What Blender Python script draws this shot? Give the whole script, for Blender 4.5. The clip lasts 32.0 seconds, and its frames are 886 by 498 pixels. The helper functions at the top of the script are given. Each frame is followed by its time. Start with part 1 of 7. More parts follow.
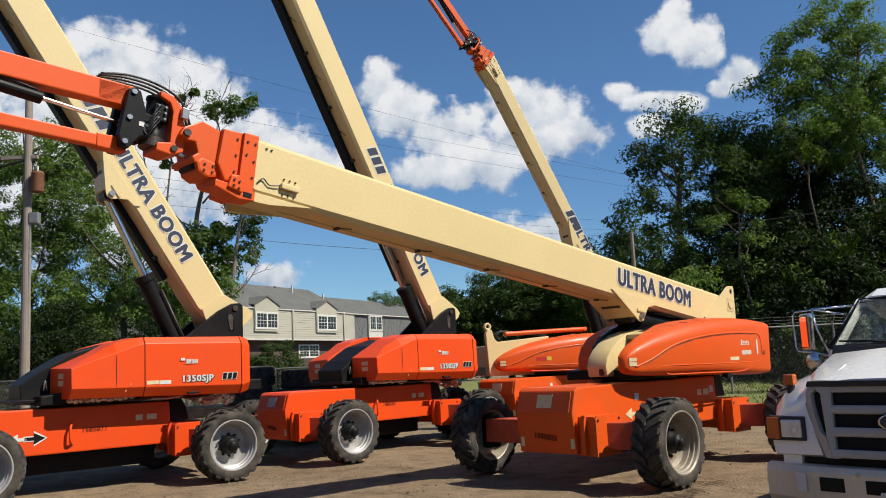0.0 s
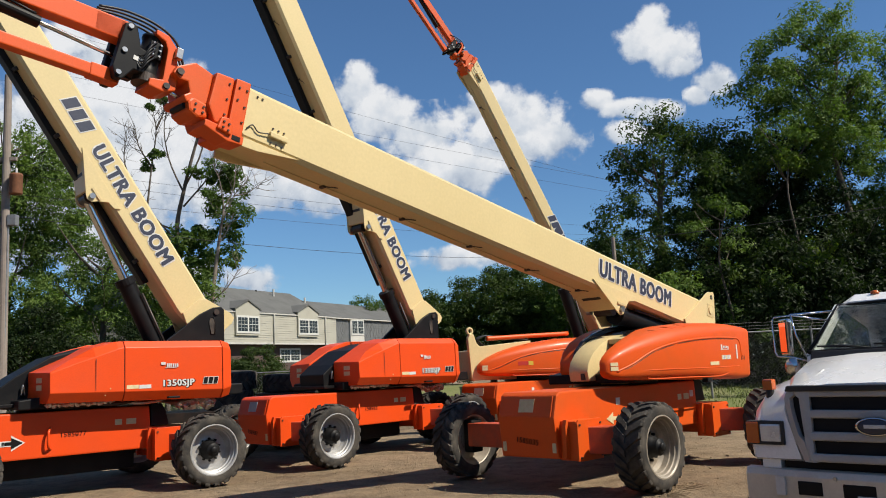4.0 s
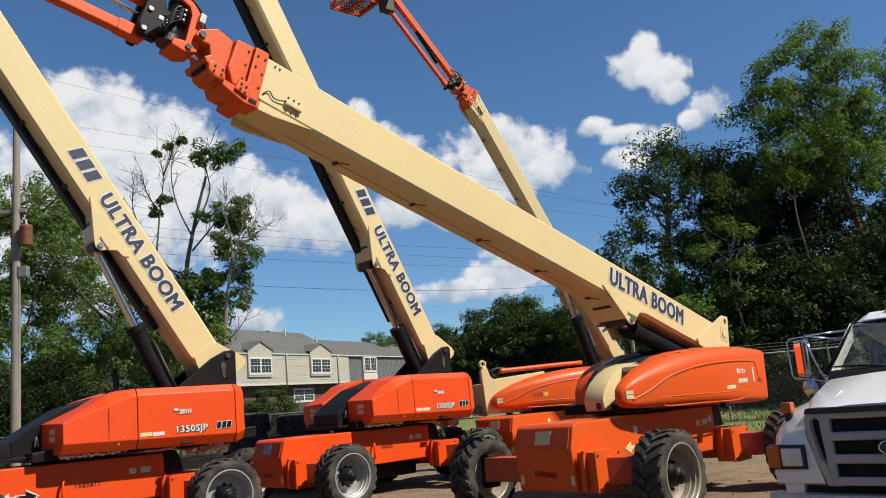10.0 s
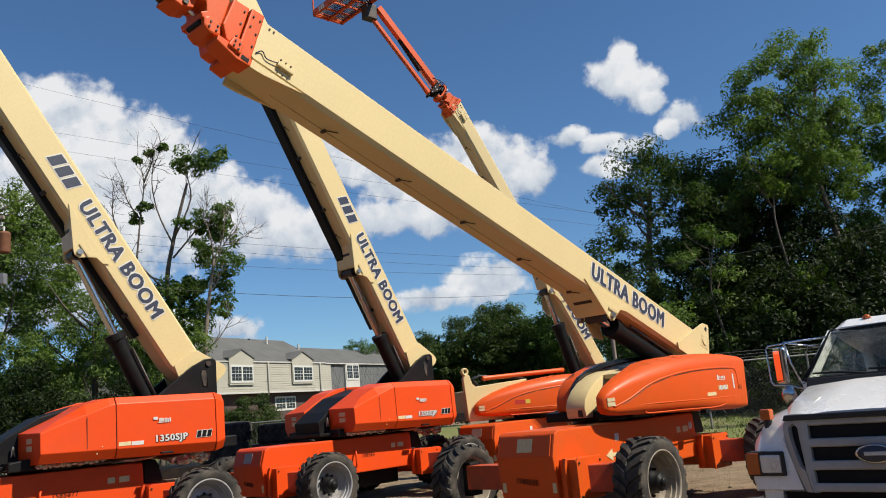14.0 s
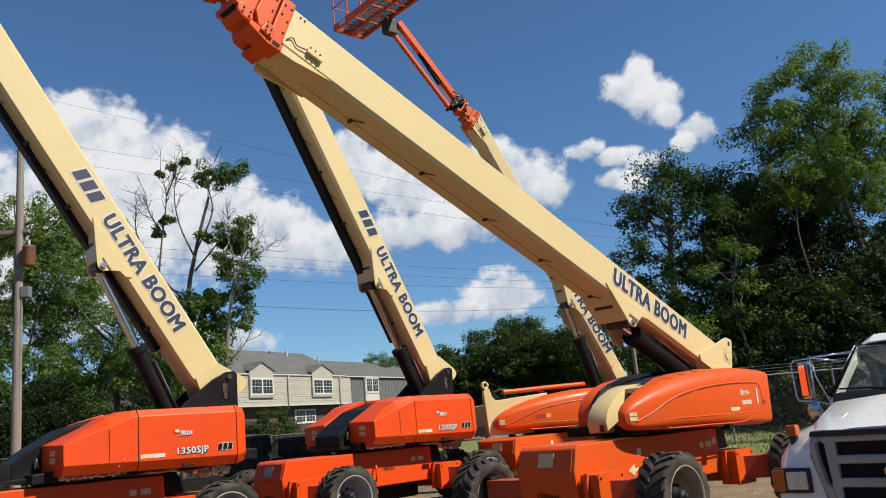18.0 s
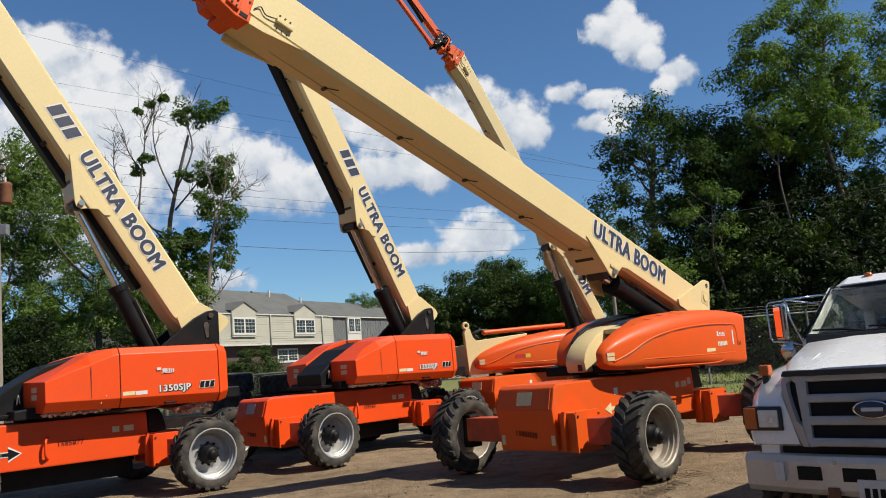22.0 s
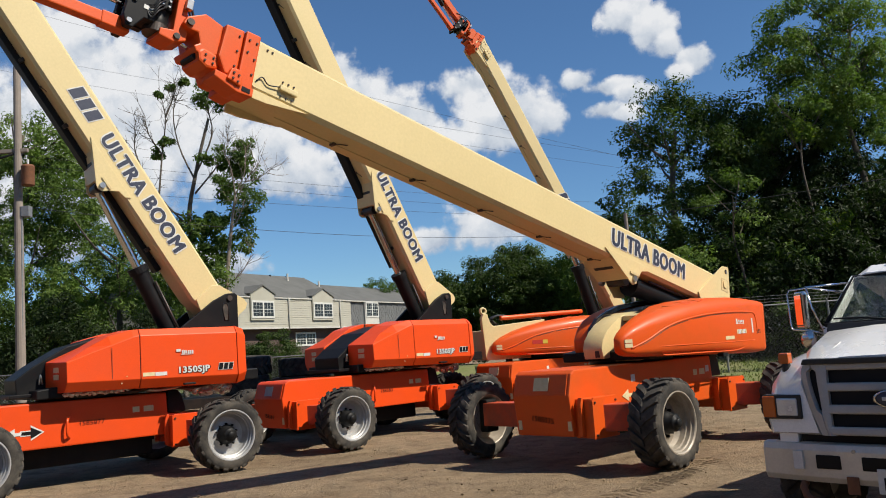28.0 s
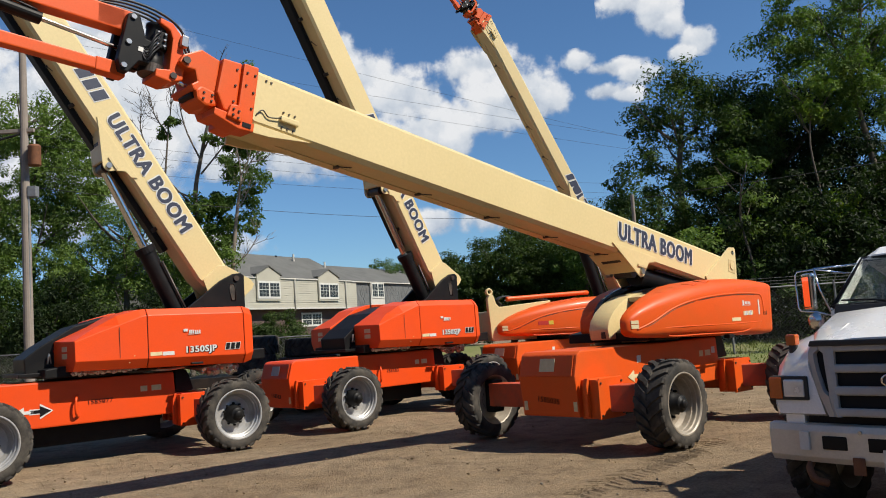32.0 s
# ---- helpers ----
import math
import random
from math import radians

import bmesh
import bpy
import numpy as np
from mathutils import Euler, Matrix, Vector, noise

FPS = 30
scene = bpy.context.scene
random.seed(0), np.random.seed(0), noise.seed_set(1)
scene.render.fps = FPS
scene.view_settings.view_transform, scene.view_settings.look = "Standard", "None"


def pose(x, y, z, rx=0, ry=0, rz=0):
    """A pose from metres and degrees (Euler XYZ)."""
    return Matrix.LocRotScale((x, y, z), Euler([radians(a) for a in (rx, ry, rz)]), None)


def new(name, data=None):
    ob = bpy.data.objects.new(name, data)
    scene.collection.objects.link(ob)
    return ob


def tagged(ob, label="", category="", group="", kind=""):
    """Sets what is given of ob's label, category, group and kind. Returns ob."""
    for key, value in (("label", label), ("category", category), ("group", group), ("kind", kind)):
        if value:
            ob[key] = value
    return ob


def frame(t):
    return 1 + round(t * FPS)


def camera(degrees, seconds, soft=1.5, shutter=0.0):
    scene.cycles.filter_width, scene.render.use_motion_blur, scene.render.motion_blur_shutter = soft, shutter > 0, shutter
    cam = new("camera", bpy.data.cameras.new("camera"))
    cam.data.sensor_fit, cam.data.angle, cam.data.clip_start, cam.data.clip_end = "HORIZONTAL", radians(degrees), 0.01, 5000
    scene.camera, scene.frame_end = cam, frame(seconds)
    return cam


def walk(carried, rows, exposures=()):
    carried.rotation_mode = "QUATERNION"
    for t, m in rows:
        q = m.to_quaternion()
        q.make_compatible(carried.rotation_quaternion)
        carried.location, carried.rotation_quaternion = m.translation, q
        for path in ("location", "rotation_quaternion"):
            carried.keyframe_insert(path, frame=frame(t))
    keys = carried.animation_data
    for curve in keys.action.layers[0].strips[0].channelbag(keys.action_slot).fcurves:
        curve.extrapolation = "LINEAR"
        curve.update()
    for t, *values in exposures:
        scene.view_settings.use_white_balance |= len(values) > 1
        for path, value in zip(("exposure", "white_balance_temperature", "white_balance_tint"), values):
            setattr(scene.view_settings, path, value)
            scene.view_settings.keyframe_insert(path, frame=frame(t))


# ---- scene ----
cam = camera(57.0, 32.0, soft=1.0)
# seconds, place, yaw, tilt above the level, lean
PATH = [
    (0, -0.007, -0.043, 1.693, -0.19, 8.07, -2.70),
    (0.5, -0.005, -0.053, 1.695, -0.27, 8.15, -2.80),
    (1, -0.013, -0.056, 1.695, -0.38, 8.49, -2.89),
    (1.5, -0.006, -0.047, 1.696, -0.41, 8.95, -2.98),
    (2, -0.008, -0.051, 1.695, -0.48, 9.50, -3.18),
    (2.5, -0.005, -0.040, 1.700, -0.52, 9.97, -3.21),
    (3, -0.011, -0.047, 1.704, -1.07, 9.68, -3.05),
    (3.5, -0.017, -0.057, 1.695, -1.63, 8.79, -2.63),
    (5.5, -0.012, -0.059, 1.700, -0.40, 7.98, -3.03),
    (6, -0.014, -0.046, 1.700, -0.18, 8.29, -3.25),
    (6.5, -0.009, -0.030, 1.709, -0.05, 8.68, -4.01),
    (7, -0.003, -0.029, 1.703, -0.00, 9.28, -4.63),
    (7.5, 0.002, -0.052, 1.708, -0.45, 10.23, -4.89),
    (8, 0.007, -0.043, 1.706, -1.05, 10.92, -4.65),
    (8.5, 0.007, -0.044, 1.714, -1.14, 10.93, -4.50),
    (9, -0.008, -0.060, 1.707, -1.15, 11.07, -4.41),
    (9.5, -0.005, -0.063, 1.711, -1.11, 11.23, -4.51),
    (10, 0.001, -0.040, 1.716, -0.97, 10.66, -4.97),
    (10.5, -0.000, -0.041, 1.709, -0.68, 10.18, -4.99),
    (11, -0.005, -0.042, 1.714, -0.59, 10.20, -4.34),
    (11.5, -0.002, -0.039, 1.717, -0.91, 10.34, -4.17),
    (12, -0.001, -0.038, 1.718, -0.97, 10.55, -4.61),
    (12.5, 0.005, -0.033, 1.718, -1.06, 10.50, -5.23),
    (13, 0.002, -0.036, 1.716, -1.69, 10.74, -5.07),
    (13.5, 0.007, -0.044, 1.717, -2.35, 11.20, -5.03),
    (15.5, 0.013, -0.020, 1.720, -1.32, 10.09, -6.06),
    (16, 0.005, -0.009, 1.722, -0.55, 9.74, -5.75),
    (16.5, -0.012, -0.004, 1.723, 0.56, 8.97, -5.46),
    (17, -0.006, -0.012, 1.719, 0.60, 8.90, -5.75),
    (17.5, 0.006, -0.023, 1.723, -0.43, 10.62, -5.36),
    (18, -0.001, -0.037, 1.724, -0.94, 12.10, -4.93),
    (18.5, 0.006, -0.035, 1.731, -1.03, 12.63, -5.04),
    (19, 0.002, -0.042, 1.722, -1.30, 12.50, -4.79),
    (19.5, 0.004, -0.051, 1.720, -1.53, 11.95, -4.63),
    (20, 0.011, -0.029, 1.716, -1.55, 11.22, -4.66),
    (20.5, 0.008, -0.026, 1.715, -1.64, 10.35, -4.55),
    (21, 0.002, -0.029, 1.709, -1.84, 9.15, -4.41),
    (21.5, 0.005, -0.018, 1.708, -1.84, 8.15, -4.41),
    (22, 0.013, -0.020, 1.712, -1.83, 7.92, -4.60),
    (22.5, 0.010, -0.020, 1.709, -1.84, 7.86, -4.79),
    (23, 0.020, -0.002, 1.709, -1.65, 7.66, -4.66),
    (23.5, 0.009, -0.011, 1.711, -1.39, 7.41, -4.56),
    (24, 0.009, -0.013, 1.707, -1.07, 7.37, -4.63),
    (24.5, 0.011, -0.016, 1.711, -0.90, 7.34, -4.76),
    (25, 0.016, -0.014, 1.713, -0.85, 7.30, -4.91),
    (25.5, 0.016, -0.016, 1.715, -0.76, 7.28, -4.80),
    (27.5, 0.013, -0.005, 1.706, -0.59, 7.05, -4.04),
    (28, 0.013, -0.008, 1.703, -0.48, 7.00, -3.94),
    (28.5, 0.015, -0.006, 1.703, -0.40, 6.77, -3.96),
    (29, 0.009, -0.013, 1.706, -0.39, 6.53, -3.99),
    (29.5, 0.007, -0.007, 1.705, -0.37, 6.36, -3.97),
    (30, 0.007, 0.003, 1.702, -0.32, 6.12, -3.91),
    (30.5, 0.015, 0.013, 1.703, -0.18, 6.00, -3.94),
    (31, 0.010, 0.011, 1.705, -0.04, 5.82, -3.93),
    (31.5, 0.011, 0.022, 1.704, 0.05, 5.71, -3.96),
    (32, -0.000, 0.000, 1.700, 0.00, 5.70, -3.75),
]
walk(cam, [(t, pose(x, y, z, 90 + tilt, 0, yaw) @ pose(0, 0, 0, 0, 0, lean)) for t, x, y, z, yaw, tilt, lean in PATH])

# ---------------------------------------------------------------- light
SUN_AZ, SUN_EL = -22.0, 47.0          # where the sun stands: degrees from +x, and above the level
scene.view_settings.exposure = 0.40
sun = new("sun", bpy.data.lights.new("sun", "SUN"))
sun.data.energy, sun.data.angle, sun.data.color = 5.15, radians(0.55), (1.0, 0.93, 0.80)
sun_way = Vector((math.cos(radians(SUN_AZ)) * math.cos(radians(SUN_EL)), math.sin(radians(SUN_AZ)) * math.cos(radians(SUN_EL)), math.sin(radians(SUN_EL))))
sun.rotation_euler = sun_way.to_track_quat("Z", "Y").to_euler()
sun.location = (0, 0, 60)
world = bpy.data.worlds.new("world")
scene.world = world
world.use_nodes = True
wn = world.node_tree.nodes
sky = wn.new("ShaderNodeTexSky")
sky.sky_type, sky.sun_disc = "NISHITA", False
sky.sun_elevation, sky.sun_rotation = radians(SUN_EL), radians(90 - SUN_AZ)
sky.air_density, sky.dust_density, sky.ozone_density = 1.0, 0.0, 6.0
wn["Background"].inputs["Strength"].default_value = 0.0735
deep = wn.new("ShaderNodeMix")
deep.data_type, deep.blend_type = "RGBA", "MULTIPLY"
deep.inputs[0].default_value, deep.inputs[7].default_value = 1.0, (0.82, 1.0, 1.10, 1.0)
world.node_tree.links.new(sky.outputs[0], deep.inputs[6])
world.node_tree.links.new(deep.outputs[2], wn["Background"].inputs["Color"])


# ---------------------------------------------------------------- materials
def shader(name):
    m = bpy.data.materials.new(name)
    m.use_nodes = True
    nodes = m.node_tree.nodes
    return m, nodes, m.node_tree.links, nodes["Principled BSDF"]


def rgb(c):
    return (*c, 1.0)


def noise_node(nodes, links, scale, detail=4.0, rough=0.55, coord=None):
    n = nodes.new("ShaderNodeTexNoise")
    n.inputs["Scale"].default_value, n.inputs["Detail"].default_value, n.inputs["Roughness"].default_value = scale, detail, rough
    if coord is not None:
        links.new(coord, n.inputs["Vector"])
    return n


def ramp_node(nodes, links, source, stops):
    r = nodes.new("ShaderNodeValToRGB")
    e = r.color_ramp.elements
    while len(e) < len(stops):
        e.new(0.5)
    for k, (p, c) in enumerate(stops):
        e[k].position, e[k].color = p, rgb(c)
    links.new(source, r.inputs[0])
    return r


def mix_node(nodes, links, fac, a, b, kind="MIX"):
    m = nodes.new("ShaderNodeMix")
    m.data_type, m.blend_type = "RGBA", kind
    for sock, v in ((m.inputs[0], fac), (m.inputs[6], a), (m.inputs[7], b)):
        if isinstance(v, (int, float)):
            sock.default_value = v
        elif isinstance(v, tuple):
            sock.default_value = rgb(v)
        else:
            links.new(v, sock)
    return m.outputs[2]


SHADE_SCALE = 0.77         # scales base colours down so shade falls deeper beside sunlit faces


def surface(name, base, worn, rough=0.5, metal=0.0, scale=3.0, fine=60.0, bump=0.15, amount=0.55, coat=0.0, spec=0.5, object_space=True):
    """A weathered surface: large stains towards the worn colour, fine grain, uneven gloss and slight relief."""
    m, nodes, links, b = shader(name)
    tc = nodes.new("ShaderNodeTexCoord")
    at = tc.outputs["Object"]
    big = noise_node(nodes, links, scale, 5, 0.6, at)
    small = noise_node(nodes, links, fine, 3, 0.6, at)
    base, worn = tuple(c * SHADE_SCALE for c in base), tuple(c * SHADE_SCALE for c in worn)
    r1 = ramp_node(nodes, links, big.outputs[0], [(0.42, (0, 0, 0)), (0.72, (amount, amount, amount))])
    col = mix_node(nodes, links, r1.outputs[0], base, worn)
    r2 = ramp_node(nodes, links, small.outputs[0], [(0.3, (0.93, 0.93, 0.93)), (0.7, (1.04, 1.04, 1.04))])
    col = mix_node(nodes, links, 0.8, col, r2.outputs[0], "MULTIPLY")
    links.new(col, b.inputs["Base Color"])
    mr = nodes.new("ShaderNodeMapRange")
    mr.inputs["To Min"].default_value, mr.inputs["To Max"].default_value = max(0.03, rough - 0.1), min(1.0, rough + 0.14)
    links.new(big.outputs[0], mr.inputs["Value"])
    links.new(mr.outputs[0], b.inputs["Roughness"])
    b.inputs["Metallic"].default_value = metal
    b.inputs["Coat Weight"].default_value = coat
    b.inputs["Coat Roughness"].default_value = 0.15
    b.inputs["Specular IOR Level"].default_value = spec
    if bump:
        bp = nodes.new("ShaderNodeBump")
        bp.inputs["Strength"].default_value, bp.inputs["Distance"].default_value = bump, 0.01
        links.new(small.outputs[0], bp.inputs["Height"])
        links.new(bp.outputs[0], b.inputs["Normal"])
    return m


ORANGE = surface("orange_paint", (0.86, 0.080, 0.007), (0.74, 0.074, 0.012), 0.42, scale=1.6, bump=0.03, amount=0.5, coat=0.06, spec=0.3)
ORANGE_OLD = surface("sun_faded_orange_paint", (0.80, 0.098, 0.007), (0.66, 0.112, 0.016), 0.46, scale=1.8, bump=0.05, amount=0.75, coat=0.04, spec=0.3)
ORANGE_DIRTY = surface("grimy_orange_paint", (0.66, 0.075, 0.015), (0.28, 0.07, 0.035), 0.55, scale=3.5, bump=0.1, amount=0.8)
CREAM = surface("cream_paint", (0.78, 0.62, 0.31), (0.68, 0.54, 0.26), 0.42, scale=0.8, fine=25, bump=0.008, amount=0.5, coat=0.08, spec=0.4)
CREAM_DIRTY = surface("stained_cream_paint", (0.68, 0.53, 0.27), (0.36, 0.24, 0.12), 0.55, scale=2.2, bump=0.05, amount=0.6)
BLACK = surface("black_paint", (0.010, 0.010, 0.011), (0.024, 0.022, 0.020), 0.45, scale=2.5, bump=0.05, spec=0.15)
BLACK_GLOSS = surface("glossy_black_cover", (0.012, 0.011, 0.011), (0.03, 0.026, 0.024), 0.22, scale=2.0, bump=0.02, coat=0.2)
BLACK_CABLE = surface("black_rubber_hose", (0.014, 0.014, 0.015), (0.03, 0.03, 0.03), 0.5, scale=8, bump=0.1)
RUBBER = surface("dusty_black_rubber", (0.034, 0.031, 0.028), (0.17, 0.145, 0.115), 0.85, scale=4.0, fine=40, bump=0.3, amount=0.75, spec=0.3)
RIM = surface("silver_wheel_paint", (0.52, 0.515, 0.51), (0.34, 0.31, 0.27), 0.38, metal=0.35, scale=5, bump=0.05, amount=0.6)
RIM_OLD = surface("tan_wheel_paint", (0.42, 0.37, 0.30), (0.22, 0.17, 0.12), 0.45, metal=0.2, scale=5, bump=0.08, amount=0.8)
STEEL = surface("bare_steel", (0.55, 0.54, 0.52), (0.30, 0.28, 0.25), 0.3, metal=0.9, scale=9, bump=0.05)
CHROME = surface("chrome", (0.82, 0.82, 0.82), (0.68, 0.66, 0.63), 0.14, metal=1.0, scale=4, bump=0.0, amount=0.4)
FOIL = surface("crumpled_grey_foil", (0.85, 0.86, 0.88), (0.16, 0.16, 0.17), 0.28, metal=0.85, scale=12, bump=0.3)
GREASE = surface("dark_greasy_steel", (0.035, 0.028, 0.024), (0.10, 0.06, 0.04), 0.45, metal=0.2, scale=6, bump=0.15)
RUST = surface("rusty_steel", (0.22, 0.085, 0.035), (0.10, 0.04, 0.02), 0.75, scale=8, bump=0.3)
DECAL_WHITE = surface("white_decal", (0.75, 0.74, 0.71), (0.6, 0.57, 0.52), 0.45, scale=20, bump=0.0)
DECAL_DARK = surface("dark_blue_decal", (0.035, 0.04, 0.07), (0.06, 0.065, 0.09), 0.4, scale=20, bump=0.0)
DECAL_GREY = surface("pale_grey_decal", (0.52, 0.55, 0.58), (0.42, 0.44, 0.46), 0.5, scale=20, bump=0.0)
DECAL_RED = surface("red_decal", (0.55, 0.03, 0.02), (0.45, 0.05, 0.03), 0.45, scale=20, bump=0.0)
DECAL_YELLOW = surface("yellow_decal", (0.75, 0.52, 0.05), (0.6, 0.42, 0.08), 0.45, scale=20, bump=0.0)
DECAL_TAN = surface("faded_tan_decal", (0.80, 0.66, 0.38), (0.62, 0.46, 0.24), 0.6, scale=14, bump=0.0)


# ---------------------------------------------------------------- mesh helpers
def part(name, bm, material, parent=None, label="", m=None, smooth=None):
    """Links a bmesh as one mesh object under a thing or a part."""
    bmesh.ops.recalc_face_normals(bm, faces=bm.faces)
    me = bpy.data.meshes.new(name)
    if smooth is not None:
        for f in bm.faces:
            f.smooth = True
    bm.to_mesh(me)
    bm.free()
    if smooth is not None:
        me.set_sharp_from_angle(angle=radians(smooth))
    me.materials.append(material)
    return place(name, me, parent, label, m)


def place(name, me, parent=None, label="", m=None):
    ob = new(name, me)
    if parent is not None:
        ob.parent = parent
    if m is not None:
        ob.matrix_basis = m
    if label:
        ob["label"] = label
    return ob


def bevel(bm, w, seg=2, angle=25):
    edges = [e for e in bm.edges if len(e.link_faces) == 2 and e.calc_face_angle(0) > radians(angle)]
    bmesh.ops.bevel(bm, geom=edges, offset=w, segments=seg, affect="EDGES", profile=0.6, clamp_overlap=True)
    return bm


def box(x0, x1, y0, y1, z0, z1, w=0.0, seg=2, bm=None, m=None):
    own = bm is None
    bm = bmesh.new() if own else bm
    mm = Matrix.Translation(((x0 + x1) / 2, (y0 + y1) / 2, (z0 + z1) / 2)) @ Matrix.Diagonal((x1 - x0, y1 - y0, z1 - z0, 1))
    tmp = bmesh.new()
    bmesh.ops.create_cube(tmp, size=1.0, matrix=mm)
    if w:
        bevel(tmp, w, seg)
    join(bm, tmp, m)
    return bm


def join(bm, tmp, m=None):
    """Adds the bmesh tmp to bm, and frees tmp."""
    if m is not None:
        tmp.transform(m)
    made = [bm.verts.new(v.co) for v in tmp.verts]
    tmp.verts.index_update()
    for f in tmp.faces:
        try:
            bm.faces.new([made[v.index] for v in f.verts]).smooth = f.smooth
        except ValueError:
            pass
    tmp.free()
    return bm


def prism(profile, y0, y1, w=0.0, seg=2, bm=None, m=None):
    """A side profile of (x, z) points drawn out from y0 to y1."""
    tmp = bmesh.new()
    a = [tmp.verts.new((x, y0, z)) for x, z in profile]
    b = [tmp.verts.new((x, y1, z)) for x, z in profile]
    n = len(profile)
    tmp.faces.new(a)
    tmp.faces.new(list(reversed(b)))
    for i in range(n):
        tmp.faces.new((a[i], b[i], b[(i + 1) % n], a[(i + 1) % n]))
    bmesh.ops.recalc_face_normals(tmp, faces=tmp.faces)
    if w:
        bevel(tmp, w, seg)
    if bm is None:
        if m is not None:
            tmp.transform(m)
        return tmp
    return join(bm, tmp, m)


def loft(sections, w=0.0, seg=2, closed=True):
    """Skins rings of equal length."""
    bm = bmesh.new()
    rings = [[bm.verts.new(p) for p in s] for s in sections]
    n = len(rings[0])
    for a, b in zip(rings, rings[1:]):
        for i in range(n):
            bm.faces.new((a[i], a[(i + 1) % n], b[(i + 1) % n], b[i]))
    if closed:
        bm.faces.new(rings[0])
        bm.faces.new(list(reversed(rings[-1])))
    bmesh.ops.recalc_face_normals(bm, faces=bm.faces)
    if w:
        bevel(bm, w, seg)
    return bm


def rod(p, q, r, n=12, r2=None, bm=None):
    """A round bar from p to q."""
    own = bm is None
    bm = bmesh.new() if own else bm
    p, q = Vector(p), Vector(q)
    tmp = bmesh.new()
    d = q - p
    bmesh.ops.create_cone(tmp, cap_ends=True, segments=n, radius1=r, radius2=r if r2 is None else r2, depth=d.length)
    tmp.transform(Matrix.Translation((p + q) / 2) @ d.to_track_quat("Z", "Y").to_matrix().to_4x4())
    return join(bm, tmp)


def tube(points, r, n=8, bm=None, r2=None):
    """A bent round bar through the points; r2: its radius at the far end."""
    own = bm is None
    bm = bmesh.new() if own else bm
    pts = [Vector(p) for p in points]
    rings = []
    for i, p in enumerate(pts):
        d = (pts[min(i + 1, len(pts) - 1)] - pts[max(i - 1, 0)]).normalized()
        u = d.cross(Vector((0.31, 0.17, 0.93))).normalized()
        v = d.cross(u)
        rr = r if r2 is None else r + (r2 - r) * i / (len(pts) - 1)
        rings.append([bm.verts.new(p + rr * (math.cos(2 * math.pi * k / n) * u + math.sin(2 * math.pi * k / n) * v)) for k in range(n)])
    for a, b in zip(rings, rings[1:]):
        for i in range(n):
            bm.faces.new((a[i], a[(i + 1) % n], b[(i + 1) % n], b[i])).smooth = True
    bm.faces.new(rings[0])
    bm.faces.new(list(reversed(rings[-1])))
    return bm


def arc(points, steps=6):
    """A smooth run through the given points."""
    pts = [Vector(p) for p in points]
    out = []
    for i in range(len(pts) - 1):
        p0, p1, p2, p3 = pts[max(i - 1, 0)], pts[i], pts[i + 1], pts[min(i + 2, len(pts) - 1)]
        for k in range(steps):
            t = k / steps
            out.append(0.5 * (2 * p1 + (p2 - p0) * t + (2 * p0 - 5 * p1 + 4 * p2 - p3) * t * t + (3 * p1 - p0 - 3 * p2 + p3) * t ** 3))
    return out + [pts[-1]]


def lathe(profile, n=32, bm=None, m=None):
    """Turns a profile of (radius, y) points about the y axis."""
    tmp = bmesh.new()
    rings = [[tmp.verts.new((r * math.cos(2 * math.pi * k / n), y, r * math.sin(2 * math.pi * k / n))) for k in range(n)] for r, y in profile]
    for a, b in zip(rings, rings[1:]):
        for i in range(n):
            tmp.faces.new((a[i], a[(i + 1) % n], b[(i + 1) % n], b[i])).smooth = True
    bmesh.ops.recalc_face_normals(tmp, faces=tmp.faces)
    if bm is None:
        if m is not None:
            tmp.transform(m)
        return tmp
    return join(bm, tmp, m)


def lettering(text, height, depth=0.004, shear=0.0, bold=0.0, spacing=1.0, length=0.0):
    """A mesh of built-in type, standing in the xz plane, centred on its middle and facing -y."""
    cu = bpy.data.curves.new("lettering", "FONT")
    cu.body, cu.size, cu.extrude, cu.shear, cu.offset, cu.space_character = text, height / 0.72, depth / 2, shear, bold, spacing
    cu.align_x, cu.align_y = "CENTER", "CENTER"
    cu.resolution_u = 3
    ob = bpy.data.objects.new("lettering", cu)
    me = bpy.data.meshes.new_from_object(ob)
    bpy.data.objects.remove(ob)
    bpy.data.curves.remove(cu)
    if length:
        xs = [v.co.x for v in me.vertices]
        me.transform(Matrix.Diagonal((length / (max(xs) - min(xs)), 1, 1, 1)))
    me.transform(Matrix.Rotation(radians(90), 4, "X"))
    return me


def letters(name, text, height, material, parent, m, label="", shear=0.0, bold=0.0, spacing=1.0, length=0.0, weight=0.0):
    me = lettering(text, height, 0.004, shear, bold, spacing, length)
    if weight:
        # heavier strokes: the same type laid over itself a few millimetres aside
        bm = bmesh.new()
        for k, (u, v) in enumerate(((0, 0), (-1, 0), (1, 0), (-0.6, 0.5), (0.6, -0.5), (-0.6, -0.5), (0.6, 0.5))):
            bm2 = bmesh.new()
            bm2.from_mesh(me)
            join(bm, bm2, Matrix.Translation((u * weight, -0.0002 * k, v * weight)))
        bm.to_mesh(me)
        bm.free()
    me.materials.append(material)
    return place(name, me, parent, label, m)


